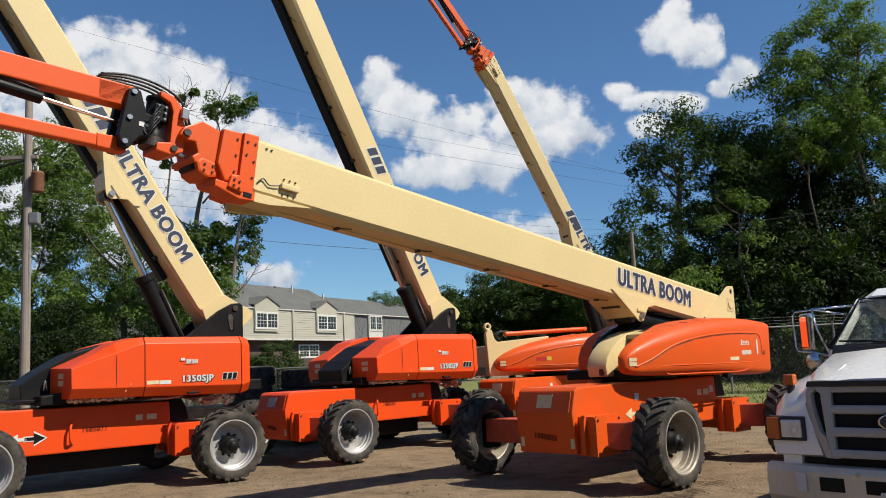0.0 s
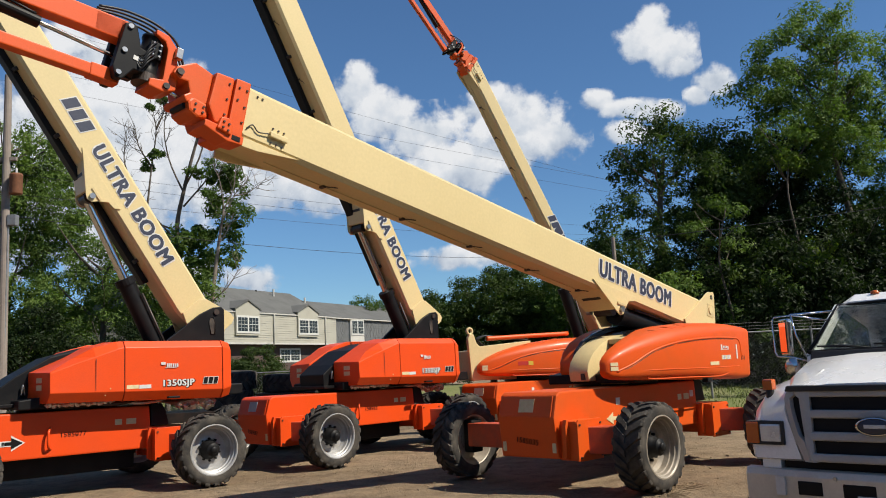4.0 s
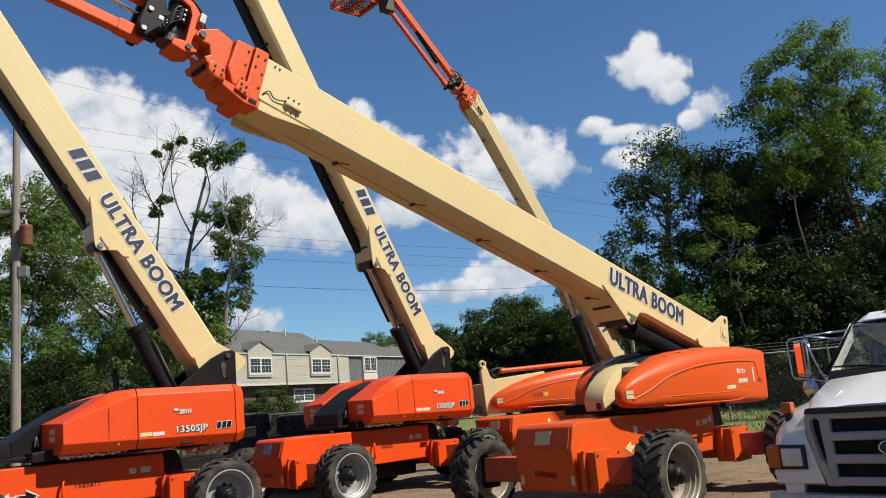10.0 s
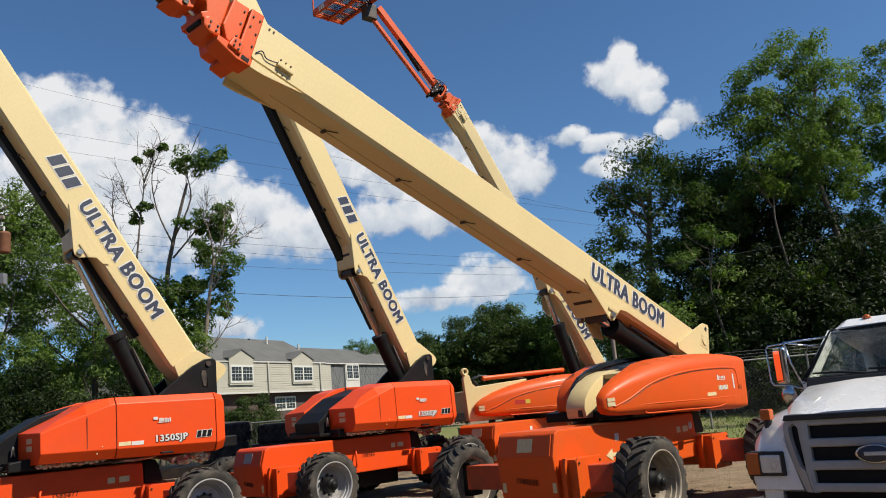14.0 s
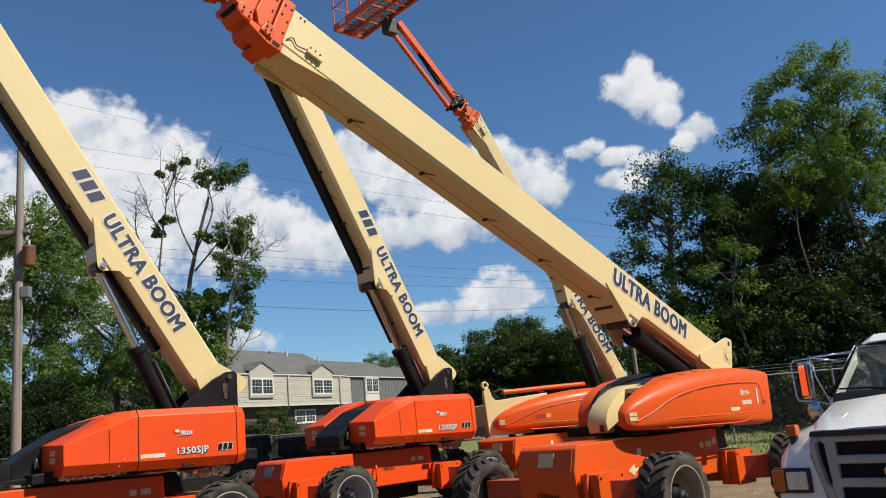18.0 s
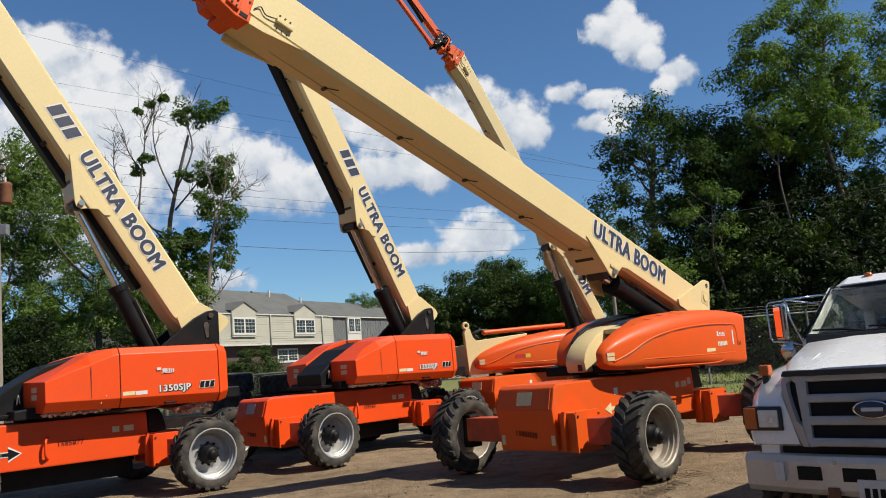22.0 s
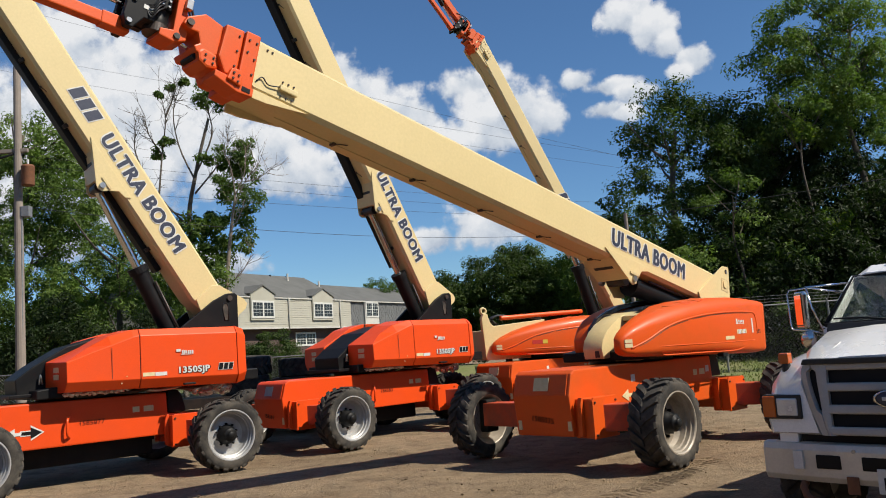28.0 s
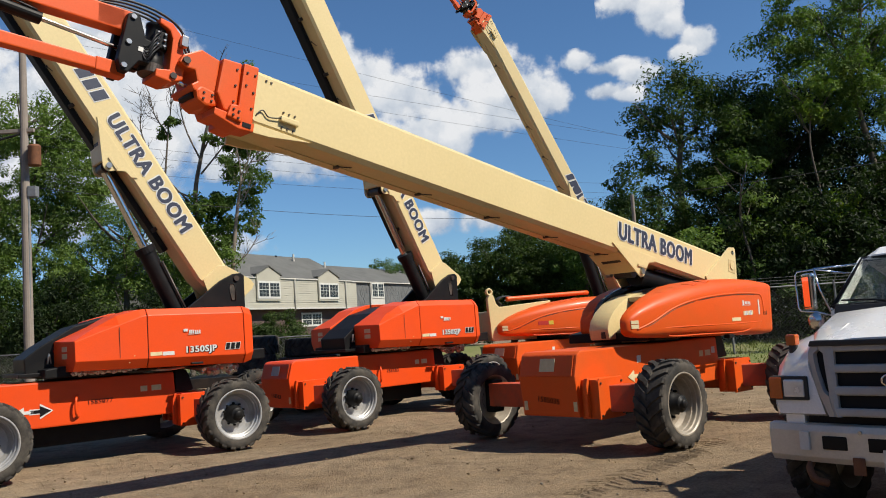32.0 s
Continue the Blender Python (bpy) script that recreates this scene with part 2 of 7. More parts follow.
# ---------------------------------------------------------------- boom lifts
def tyre_mesh(radius=0.575, width=0.44, n=48, lugs=21, depth=0.045):
    """A tyre about the y axis with chevron lugs on its tread and plain sidewalls, its outer face towards -y."""
    r, h = radius - depth, width / 2
    half = [(0.375, 0.80), (0.385, 0.90), (0.41, 0.965), (0.45, 1.0), (0.49, 0.995), (0.515, 0.965), (r + 0.004, 0.90), (r + 0.008, 0.80), (r + 0.012, 0.4)]
    bm = lathe([(a, -h * b) for a, b in half] + [(r + 0.014, 0)] + [(a, h * b) for a, b in reversed(half)], n)
    for f in bm.faces:
        f.smooth = True
    # across the tread: how far out, how far round, how wide, how high
    steps = ((0.03, 0.27, 0.085, 0.0), (0.42, 0.13, 0.085, 0.0), (0.56, 0.10, 0.10, 0.0), (0.86, 0.01, 0.095, 0.006), (0.945, 0.0, 0.088, 0.024), (0.965, 0.0, 0.080, 0.05))
    for side in (-1, 1):
        bands = []
        for k in range(lugs):
            a0 = 2 * math.pi * (k + (0.5 if side > 0 else 0)) / lugs
            rows = []
            for yy, lean, wide, drop in steps:
                row = []
                for da, rr in ((-wide, r - 0.03), (-wide * 0.82, radius - drop), (wide * 0.72, radius - drop), (wide, r - 0.03)):
                    a = a0 + lean + da
                    row.append(bm.verts.new((rr * math.cos(a), side * h * yy, rr * math.sin(a))))
                rows.append(row)
            for p, q in zip(rows, rows[1:]):
                for e in range(3):
                    bm.faces.new((p[e], p[e + 1], q[e + 1], q[e]))
            bm.faces.new(rows[0])
            bm.faces.new(rows[-1])
            bands.append(rows)
        for p, q in zip(bands, bands[1:] + bands[:1]):
            for a, b in zip(range(len(steps) - 1), range(1, len(steps))):
                bm.faces.new((p[a][3], p[b][3], q[b][0], q[a][0]))
    bmesh.ops.recalc_face_normals(bm, faces=bm.faces)
    me = bpy.data.meshes.new("tyre")
    bm.to_mesh(me)
    bm.free()
    me.set_sharp_from_angle(angle=radians(35))
    me.materials.append(RUBBER)
    return me


def rim_mesh(material):
    """A deep stepped dish with a rolled flange."""
    bm = lathe([(0.375, -0.175), (0.388, -0.196), (0.402, -0.206), (0.408, -0.200), (0.404, -0.212), (0.388, -0.214), (0.374, -0.200), (0.366, -0.165), (0.350, -0.155), (0.346, -0.105), (0.330, -0.098), (0.322, -0.03), (0.300, 0.0),
                (0.285, 0.022), (0.235, 0.030), (0.165, 0.022), (0.13, 0.0), (0.0, 0.0)], 48)
    lathe([(0.0, 0.04), (0.2, 0.045), (0.30, 0.035), (0.335, 0.12), (0.37, 0.185), (0.40, 0.205)], 48, bm)
    for f in bm.faces:
        f.smooth = True
    me = bpy.data.meshes.new("rim")
    bm.to_mesh(me)
    bm.free()
    me.set_sharp_from_angle(angle=radians(28))
    me.materials.append(material)
    return me


def hub_mesh():
    bm = lathe([(0.0, -0.215), (0.05, -0.215), (0.06, -0.20), (0.06, -0.175), (0.10, -0.17), (0.112, -0.155), (0.112, -0.09), (0.135, -0.08), (0.145, -0.02), (0.16, 0.0), (0.16, 0.05)], 24)
    me = bpy.data.meshes.new("wheel")
    bm.to_mesh(me)
    bm.free()
    me.materials.append(BLACK)
    return me


def nut_mesh():
    bm = rod((0, -0.035, 0), (0, 0.01, 0), 0.018, 6)
    me = bpy.data.meshes.new("wheel_nut")
    bm.to_mesh(me)
    bm.free()
    me.materials.append(BLACK)
    return me


def nuts(wheel):
    for k in range(10):
        a = 2 * math.pi * k / 10
        place("wheel_nut", NUT, wheel, "", pose(0.175 * math.cos(a), 0, 0.175 * math.sin(a)))


NUT = nut_mesh()
TYRE, RIM_NEW, RIM_TAN, HUB = tyre_mesh(), rim_mesh(RIM), rim_mesh(RIM_OLD), hub_mesh()
PIVOT_X = -2.75


def chassis(lift, paint, number):
    K = 0.20                                        # the hull reaches further out on this side
    prof = [(-2.50, 0.44), (-2.555, 0.98), (-2.47, 1.27), (-2.40, 1.315), (1.18, 1.31), (1.20, 0.96), (2.08, 0.92), (2.15, 0.80), (2.12, 0.44), (1.55, 0.44), (1.3, 0.62), (-1.3, 0.62), (-1.55, 0.44)]
    ch = part("chassis", prism(prof, -0.52 - K, 0.27, 0.022), paint, lift, "orange welded steel chassis")
    part("cable_guard", prism([(1.21, 0.97), (1.21, 1.34), (1.40, 1.33), (1.46, 1.22), (1.52, 1.0), (1.50, 0.97)], -0.50 - K, 0.25, 0.03, 3), BLACK, ch, "black cable guard")
    # sloping nose with its panel and plate
    tilt = math.degrees(math.atan2(0.29, 0.085))
    part("end_panel", prism([(-2.566, 0.99), (-2.487, 1.262), (-2.472, 1.258), (-2.55, 0.985)], -0.47 - K, 0.22, 0.006), paint, ch)
    mp = Matrix.Translation((-2.529, -0.24, 1.135)) @ pose(0, 0, 0, 0, -tilt, 0)
    part("plate", box(-0.09, 0.09, -0.13, 0.13, 0.0, 0.006), DECAL_TAN if paint is not ORANGE else DECAL_GREY, ch, "faded instruction plate", mp)
    for y in (-0.47 - K, 0.20):
        part("nose_sticker", box(-2.556, -2.545, y - 0.03, y + 0.03, 0.52, 0.66, m=pose(0.035, 0, 0)), DECAL_TAN, ch, "small faded sticker")
    for e in (-1, 1):
        for s in (-1, 1):
            c = e * 1.80
            o = K if s < 0 else -0.25
            h = c - (0.36 if s < 0 else 0.10)
            part("axle_sleeve", box(h - 0.27, h + 0.27, min(s * (0.50 + o), s * (0.78 + o)), max(s * (0.50 + o), s * (0.78 + o)), 0.42, 0.93, 0.015), paint, lift, "orange axle hinge box")
            quad = ((-1, 0.49), (1, 0.49), (1, 0.84), (-1, 0.84))
            part("axle_beam", loft([[(h + 0.05 + 0.17 * u, s * (0.66 + o), z) for u, z in quad], [(c + 0.15 * u, s * 1.47, z - 0.01) for u, z in quad]], 0.012), ORANGE_DIRTY, lift, "scuffed orange axle beam")
            part("steering_knuckle", box(c - 0.12, c + 0.12, s * 1.50 - 0.09, s * 1.50 + 0.09, 0.38, 0.88, 0.03), BLACK, lift)
            pl = part("sleeve_plate", prism([(h - 0.275, 0.41), (h + 0.275, 0.41), (h + 0.275, 0.90), (h + 0.24, 0.945), (h - 0.24, 0.945), (h - 0.275, 0.90)], min(s * (0.775 + o), s * (0.805 + o)), max(s * (0.775 + o), s * (0.805 + o)), 0.006), paint, lift)
            for dx, dz in ((-0.23, 0.46), (0.23, 0.46), (-0.23, 0.88), (0.23, 0.88)):
                part("bolt", rod((h + dx, s * (0.80 + o), dz), (h + dx, s * (0.82 + o), dz), 0.016, 6), GREASE, pl)
            part("hinge_ear", prism([(h - 0.34, 0.46), (h - 0.275, 0.43), (h - 0.275, 0.95), (h - 0.31, 0.95), (h - 0.34, 0.86)], min(s * (0.60 + o), s * (0.66 + o)), max(s * (0.60 + o), s * (0.66 + o)), 0.006), paint, lift)
            part("steer_rod", rod((c + 0.20, s * 0.6, 0.62), (c + 0.20, s * 1.45, 0.62), 0.028, 10), STEEL, lift)
        if paint is not ORANGE:
            part("side_sticker", box(e * 1.05 - 0.05, e * 1.05 + 0.05, -0.524 - K, -0.52 - K, 1.06, 1.16), DECAL_WHITE, ch, "small pale sticker")
    # a black block stands in for the deep shade under the hull
    part("belly_tank", box(-1.25, 1.05, -0.40, 0.25, 0.30, 0.63, 0.03), BLACK, lift, "black block deepening the shade under the chassis")
    part("cable_bow", tube(arc([(-0.35, -0.52 - K, 0.74), (-0.40, -0.60 - K, 0.80), (-0.40, -0.60 - K, 1.0), (-0.35, -0.52 - K, 1.06)]), 0.02, 8), paint, ch)
    for x, w in ((0.62, 0.11), (0.80, 0.16)):
        part("sticker", box(x, x + w, -0.524 - K, -0.52 - K, 1.03, 1.12), DECAL_TAN, ch, "faded decal on the chassis")
    for s in (-1, 1):
        o = K if s < 0 else -0.25
        marks = ((-1.12, DECAL_WHITE), (-0.90, BLACK)) if paint is ORANGE else ((-1.20, DECAL_TAN),)
        for u, mat in marks:
            d = 1 if mat is BLACK else -1
            for grow, ink, out in ((0.016, DECAL_WHITE, 0.524), (0.0, mat, 0.527)):
                if grow and mat is not BLACK:
                    continue
                q = grow
                pts = [(u - d * (0.13 + q), 0.90 + q), (u - d * (0.13 + q), 0.85 - q), (u, 0.85 - q), (u, 0.79 - 2 * q), (u + d * (0.16 + 2 * q), 0.875), (u, 0.96 + 2 * q), (u, 0.90 + q)]
                part("arrow_decal", prism(pts, min(s * (0.521 + o), s * (out + o)), max(s * (0.521 + o), s * (out + o))), ink, ch, "drive direction arrow")
    if number:
        letters("lettering", number, 0.075, BLACK, ch, Matrix.Translation((-0.02, -0.524 - K, 0.94)), "dark unit number", spacing=1.1)
        letters("lettering", number, 0.075, BLACK, ch, Matrix.Translation((-2.532, -0.22, 0.66)) @ pose(0, 0, 0, 0, 6, -90), "dark unit number", spacing=1.1)
    hb = bmesh.new()
    for k in range(4):
        tube(arc([(0.5 + 0.1 * k, 0.3, 1.3), (1.1, 0.45 - 0.2 * k, 1.36), (1.6, 0.2 - 0.1 * k, 1.3)]), 0.02, 6, bm=hb)
    part("hose_bundle", hb, BLACK_CABLE, lift, "black hoses over the chassis")
    return ch


def wheels(lift, rim, turns):
    for (ex, sy), turn in zip(((-1, -1), (1, -1), (-1, 1), (1, 1)), turns):
        m = pose(ex * 1.80, sy * 1.66, 0.572, 0, 0, turn + (0 if sy < 0 else 180)) @ pose(0, 0, 0, 0, 37 * ex + 20 * sy, 0)
        w = place("wheel", HUB, lift, "", m)
        place("tyre", TYRE, w, "dusty lugged rubber tyre")
        place("rim", rim, w, "dished steel rim")
        nuts(w)


def boom_plates(boom, low, top, pin, W, tail=-0.42):
    """The base section's fittings: gussets, pins and end plates."""
    g = low + 0.02
    PX, PZ = pin
    a, b = Vector((PX + 0.60, 0, low)), Vector((PX + 0.13, 0, PZ - 0.03))
    web = part("gusset_web", prism([(a.x, a.z), (b.x, b.z), (b.x - 0.03, b.z + 0.02), (a.x - 0.06, a.z)], -W, W, 0.004), CREAM, boom, "cream web plate before the cylinder's pin")
    n = Vector((a.z - b.z, 0, -(a.x - b.x))).normalized() * 0.004
    c, d = a.lerp(b, 0.36) + n, a.lerp(b, 0.47) + n
    part("web_slot", prism([(c.x, c.z), (d.x, d.z), (d.x - n.x, d.z - n.z), (c.x - n.x, c.z - n.z)], -W + 0.12, W - 0.10), GREASE, web, "dark slot")
    for s in (-1, 1):
        ear = [(PX + 0.62, g), (PX + 0.07, PZ - 0.075), (PX, PZ - 0.095), (PX - 0.08, PZ - 0.06), (PX - 0.12, PZ + 0.03), (PX - 0.22, g - 0.03), (PX - 0.36, g), (PX - 0.42, low + 0.11), (PX + 0.80, low + 0.11)]
        if s < 0 and tail < -0.3:
            ear = [(PX + 0.10, g), (PX - 0.36, PZ - 0.17), (PX - 0.66, PZ - 0.10), (PX - 0.54, PZ + 0.05), (PX - 0.64, low + 0.11), (PX + 0.24, low + 0.11)]
        part("side_gusset", prism(ear, s * (W + 0.001), s * (W + 0.022), 0.006), CREAM, boom)
        part("pin", rod((PX, s * (W - 0.02), PZ), (PX, s * (W + 0.06), PZ), 0.05, 14), STEEL, boom)
        part("pin_keeper", box(PX - 0.12, PX + 0.12, min(s * (W + 0.02), s * (W + 0.045)), max(s * (W + 0.02), s * (W + 0.045)), PZ + 0.06, PZ + 0.10, 0.006), CREAM_DIRTY, boom)
        plate = [(tail - 0.16, low + 0.0), (tail - 0.06, top + 0.16), (tail + 0.0, top + 0.25), (tail * 0.3, top + 0.24), (0.42, top - 0.02), (0.50, top - 0.14), (0.45, low + 0.08), (0.1, low)]
        if tail < -0.3:
            plate = [(-0.38, low), (-0.28, top + 0.20), (-0.25, top + 0.235), (-0.06, top + 0.20), (0.0, top + 0.16), (0.80, low + 0.10), (0.74, low)]
        end = part("end_plate", prism(plate, s * (W + 0.002), s * (W + 0.03), 0.008), CREAM, boom, "cream boom end plate")
        if tail < -0.3:
            part("end_hole", rod((-0.17, s * (W + 0.03), top + 0.12), (-0.17, s * (W + 0.034), top + 0.12), 0.042, 14), BLACK, end)
            part("hole_pin", rod((-0.18, s * (W + 0.03), top + 0.11), (-0.18, s * (W + 0.045), top + 0.11), 0.022, 10), STEEL, end)
        part("pivot_pin", rod((-0.13, s * (W + 0.03), top - 0.13), (-0.13, s * (W + 0.052), top - 0.13), 0.075, 18), CREAM, end)
        part("pivot_keeper", box(-0.26, -0.01, min(s * (W + 0.03), s * (W + 0.036)), max(s * (W + 0.03), s * (W + 0.036)), top - 0.26, top - 0.03, 0.01), CREAM_DIRTY, end, "stained keeper plate")



def lift_boom(lift, m, paint, words=True, brand=True, strip=False, reach=9.05, low=-0.58, top=0.20, pin=(2.65, -0.60), word=2.35, mark=4.15, W=0.30, ink=0.27, span=2.165):
    """The boom: its base section with fittings, and what the base section carries."""
    prof = [(-W, low + 0.05), (-W + 0.05, low), (W - 0.05, low), (W, low + 0.05), (W, top - 0.05), (W - 0.05, top), (-W + 0.05, top), (-W, top - 0.05)]
    rings = [[(x, y, z if z > low + 0.2 else z + lift_z) for y, z in prof] for x, lift_z in ((-0.25, 0.18), (0.5, 0.0), (reach - 0.02, 0.0), (reach, 0.012))]
    boom = part("boom", loft(rings), CREAM, lift, "long cream steel box boom", m, smooth=30)
    boom_plates(boom, low, top, pin, W, -0.16 if strip else -0.42)
    # weld seam and clips along the underside
    part("underside_rail", box(2.9, reach - 0.5, -0.064, -0.056, low - 0.010, low + 0.002, 0.002), CREAM_DIRTY, boom, "thin dark pipe along the underside")
    for k in range(5):
        x = 3.5 + k * (reach - 4.2) / 4.5
        part("clip", box(x, x + 0.04, -0.10, -0.02, low - 0.03, low + 0.002, 0.006), GREASE, boom)
        part("clip_stem", rod((x + 0.02, -0.03, low - 0.015), (x - 0.10, 0.07, low - 0.012), 0.007, 6), GREASE, boom)
    if strip:
        part("cable_tray", box(1.2, reach - 0.3, -W - 0.02, -W + 0.22, low - 0.11, low - 0.004, 0.02), BLACK, boom, "long black cable carrier under the boom")
        for k in range(6):
            x = 1.6 + k * 1.25
            part("tray_bracket", box(x, x + 0.07, -W + 0.21, -W + 0.30, low - 0.08, low, 0.01), GREASE, boom)
    for s in (-1, 1):
        face = pose(0, s * (W + 0.004), 0, 0, 0, 180 if s > 0 else 0)
        side = s > 0
        if words:
            mid = Vector((word, s * (W + 0.005), (low + top) / 2 + 0.03))
            mm = Matrix.Translation(mid) @ pose(0, 0, 0, 0, 0, 180 if side else 0)
            letters("lettering", "ULTRA BOOM", ink, DECAL_WHITE, boom, mm, "white edging of the dark lettering", spacing=1.10, length=span, weight=0.042)
            mm = Matrix.Translation(mid + Vector((0, s * 0.004, 0))) @ pose(0, 0, 0, 0, 0, 180 if side else 0)
            letters("lettering", "ULTRA BOOM", ink, DECAL_DARK, boom, mm, "dark blue lettering", spacing=1.10, length=span, weight=0.018)
        if brand:
            maker_mark(boom, (mark, s * (W + 0.003), (low + top) / 2 + 0.05), ink, side, 0.20)
    e = reach - 0.30
    part("valve_block", box(e - 0.22, e, W, W + 0.05, low + 0.13, low + 0.19, 0.012), CREAM, boom, "small cream block with bolts")
    part("cable", tube(arc([(reach - 0.03, W + 0.012, low + 0.12), (reach - 0.09, W + 0.02, low + 0.18), (reach - 0.17, W + 0.02, low + 0.13), (e, W + 0.03, low + 0.16)]), 0.007, 6), BLACK_CABLE, boom, "thin black cable")
    for k in range(3):
        for z in (low + 0.08, low + 0.24):
            part("bolt", rod((e - 0.18 + k * 0.07, W, z), (e - 0.18 + k * 0.07, W + 0.015, z), 0.011, 6), GREASE, boom)
    for k in range(2):
        part("bolt", rod((reach - 0.10 - k * 0.06, W, top - 0.09), (reach - 0.10 - k * 0.06, W + 0.012, top - 0.09), 0.012, 6), GREASE, boom)
    for s in (-1, 1):
        part("end_gusset", prism([(reach - 0.72, low + 0.02), (reach - 0.02, low + 0.02), (reach - 0.02, low - 0.08), (reach - 0.20, low - 0.07)], min(s * (W - 0.03), s * (W + 0.006)), max(s * (W - 0.03), s * (W + 0.006)), 0.004), CREAM, boom, "cream wedge under the boom's end")
    return boom


def maker_mark(parent, at, size, side, slant, dark=None):
    """Three slanted blocks in place of the maker's mark, white-edged."""
    s = 1 if side else -1
    at = Vector(at)
    for edge, mat, off in ((0.075 * size, DECAL_WHITE, 0.0), (0.0, dark or DECAL_DARK, 0.004)):
        bm = bmesh.new()
        for k in (-1, 0, 1):
            u, w2, h2 = k * size * 0.86, size * 0.33 + edge, size * 0.5 + edge
            quad = [(-w2 - slant * h2, -h2), (w2 - slant * h2, -h2), (w2 + slant * h2, h2), (-w2 + slant * h2, h2)]
            prism([(u + a, b) for a, b in quad], -0.002, 0.002, 0.0, bm=bm)
        m = Matrix.Translation(at + Vector((0, s * off, 0))) @ pose(0, 0, 0, 0, 0, 180 if side else 0)
        part("maker_mark", bm, mat, parent, "slanted dark blocks edged in white", m)


def boom_nose(boom, reach, paint, jib_turn, jib_len=2.5, shift=0.0, W=0.30, long=0.88, tall=0.78, bend=0.0):
    """The orange boom head, rotator and jib beyond the base section."""
    W, R = W - 0.015, reach
    top, low = 0.19, -0.46
    made = set(boom.children)

    def bolts(parent, x, zs, y):
        for z in zs:
            part("bolt", rod((x, y - 0.005, z), (x, y + 0.014, z), 0.013, 6), GREASE, parent)
    c1 = part("collar", prism([(R + 0.002, low - 0.06), (R + 0.002, top + 0.03), (R + 0.175, top + 0.02), (R + 0.185, low - 0.04)], -W - 0.03, W + 0.03, 0.018), paint, boom, "orange bolted end collar")
    bolts(c1, R + 0.04, (-0.32, -0.12, 0.1), W + 0.03)
    bolts(c1, R + 0.13, (-0.06, 0.1), W + 0.03)
    c2 = part("collar", prism([(R + 0.195, low + 0.02), (R + 0.19, top + 0.01), (R + 0.40, top - 0.01), (R + 0.425, -0.25), (R + 0.33, low + 0.03)], -W - 0.01, W + 0.01, 0.018), paint, boom, "orange end of an inner boom section")
    bolts(c2, R + 0.24, (-0.30, -0.1, 0.1), W + 0.01)
    part("collar_foot", prism([(R - 0.02, low - 0.13), (R - 0.02, low - 0.03), (R + 0.20, low + 0.00), (R + 0.44, low + 0.01), (R + 0.44, low - 0.07), (R + 0.16, low - 0.15)], W - 0.22, W + 0.03, 0.012), paint, boom, "orange sheave bracket")
    part("foot_slot", box(R + 0.02, R + 0.12, W + 0.03, W + 0.036, low - 0.11, low - 0.05, 0.004), BLACK, boom)
    lug = part("sheave_lug", prism([(R + 0.14, low - 0.08), (R + 0.14, low + 0.06), (R + 0.20, low + 0.12), (R + 0.28, low + 0.10), (R + 0.31, low - 0.05)], W + 0.0, W + 0.06, 0.015), paint, boom)
    bolts(lug, R + 0.19, (low - 0.04, low + 0.04), W + 0.06)
    bolts(lug, R + 0.25, (low - 0.02, low + 0.05), W + 0.06)
    box2 = part("sheave_box", prism([(R + 0.38, low + 0.06), (R + 0.38, low + 0.22), (R + 0.58, low + 0.25), (R + 0.63, low + 0.18), (R + 0.60, low + 0.07), (R + 0.50, low + 0.02)], -W + 0.12, W - 0.04, 0.03), paint, boom)
    bolts(box2, R + 0.45, (low + 0.10, low + 0.17), W - 0.04)
    bolts(box2, R + 0.54, (low + 0.10, low + 0.17), W - 0.04)
    part("rubber_stop", rod((R + 0.62, -0.08, low + 0.13), (R + 0.62, W - 0.10, low + 0.13), 0.035, 14), BLACK, boom)
    head = prism([(R + 0.41, -0.23), (R + 0.41, top - 0.03), (R + 0.62, top + 0.02), (R + 0.80, 0.07), (R + 0.83, -0.03), (R + 0.75, -0.07), (R + 0.66, -0.06), (R + 0.62, -0.18), (R + 0.68, -0.24), (R + 0.64, -0.30), (R + 0.5, -0.28)], -0.22, 0.22, 0.016)
    part("boom_head", head, paint, boom, "orange forked boom head")
    part("pin", rod((R + 0.765, -0.24, 0.01), (R + 0.765, 0.245, 0.01), 0.04, 14), GREASE, boom)
    part("leveling_rod", rod((R + 0.60, 0.05, -0.21), (R + 0.86, 0.05, -0.17), 0.022, 10), CHROME, boom, "bright levelling cylinder rod")
    # rotator
    part("rotator_yoke", prism([(R + 0.74, -0.06), (R + 0.77, 0.10), (R + 0.80, 0.30), (R + 0.92, 0.42), (R + 1.05, 0.43), (R + 1.05, 0.37), (R + 0.94, 0.33), (R + 0.90, 0.24), (R + 0.89, -0.13), (R + 1.02, -0.17), (R + 1.02, -0.26), (R + 0.86, -0.27), (R + 0.74, -0.20)], -0.15, 0.15, 0.014), paint, boom, "orange rotator yoke")
    part("pin", rod((R + 0.845, -0.17, -0.19), (R + 0.845, 0.17, -0.19), 0.035, 14), GREASE, boom)
    part("rotator", lathe([(0.0, 0.0), (0.10, 0.0), (0.115, 0.02), (0.115, 0.10), (0.10, 0.11), (0.10, 0.30), (0.118, 0.31), (0.118, 0.36), (0.10, 0.37), (0.10, 0.54), (0.11, 0.55), (0.11, 0.58), (0.0, 0.58)], 28, m=pose(R + 1.01, 0, -0.19, 90, 0, 0)), BLACK, boom, "black hydraulic rotator drum")
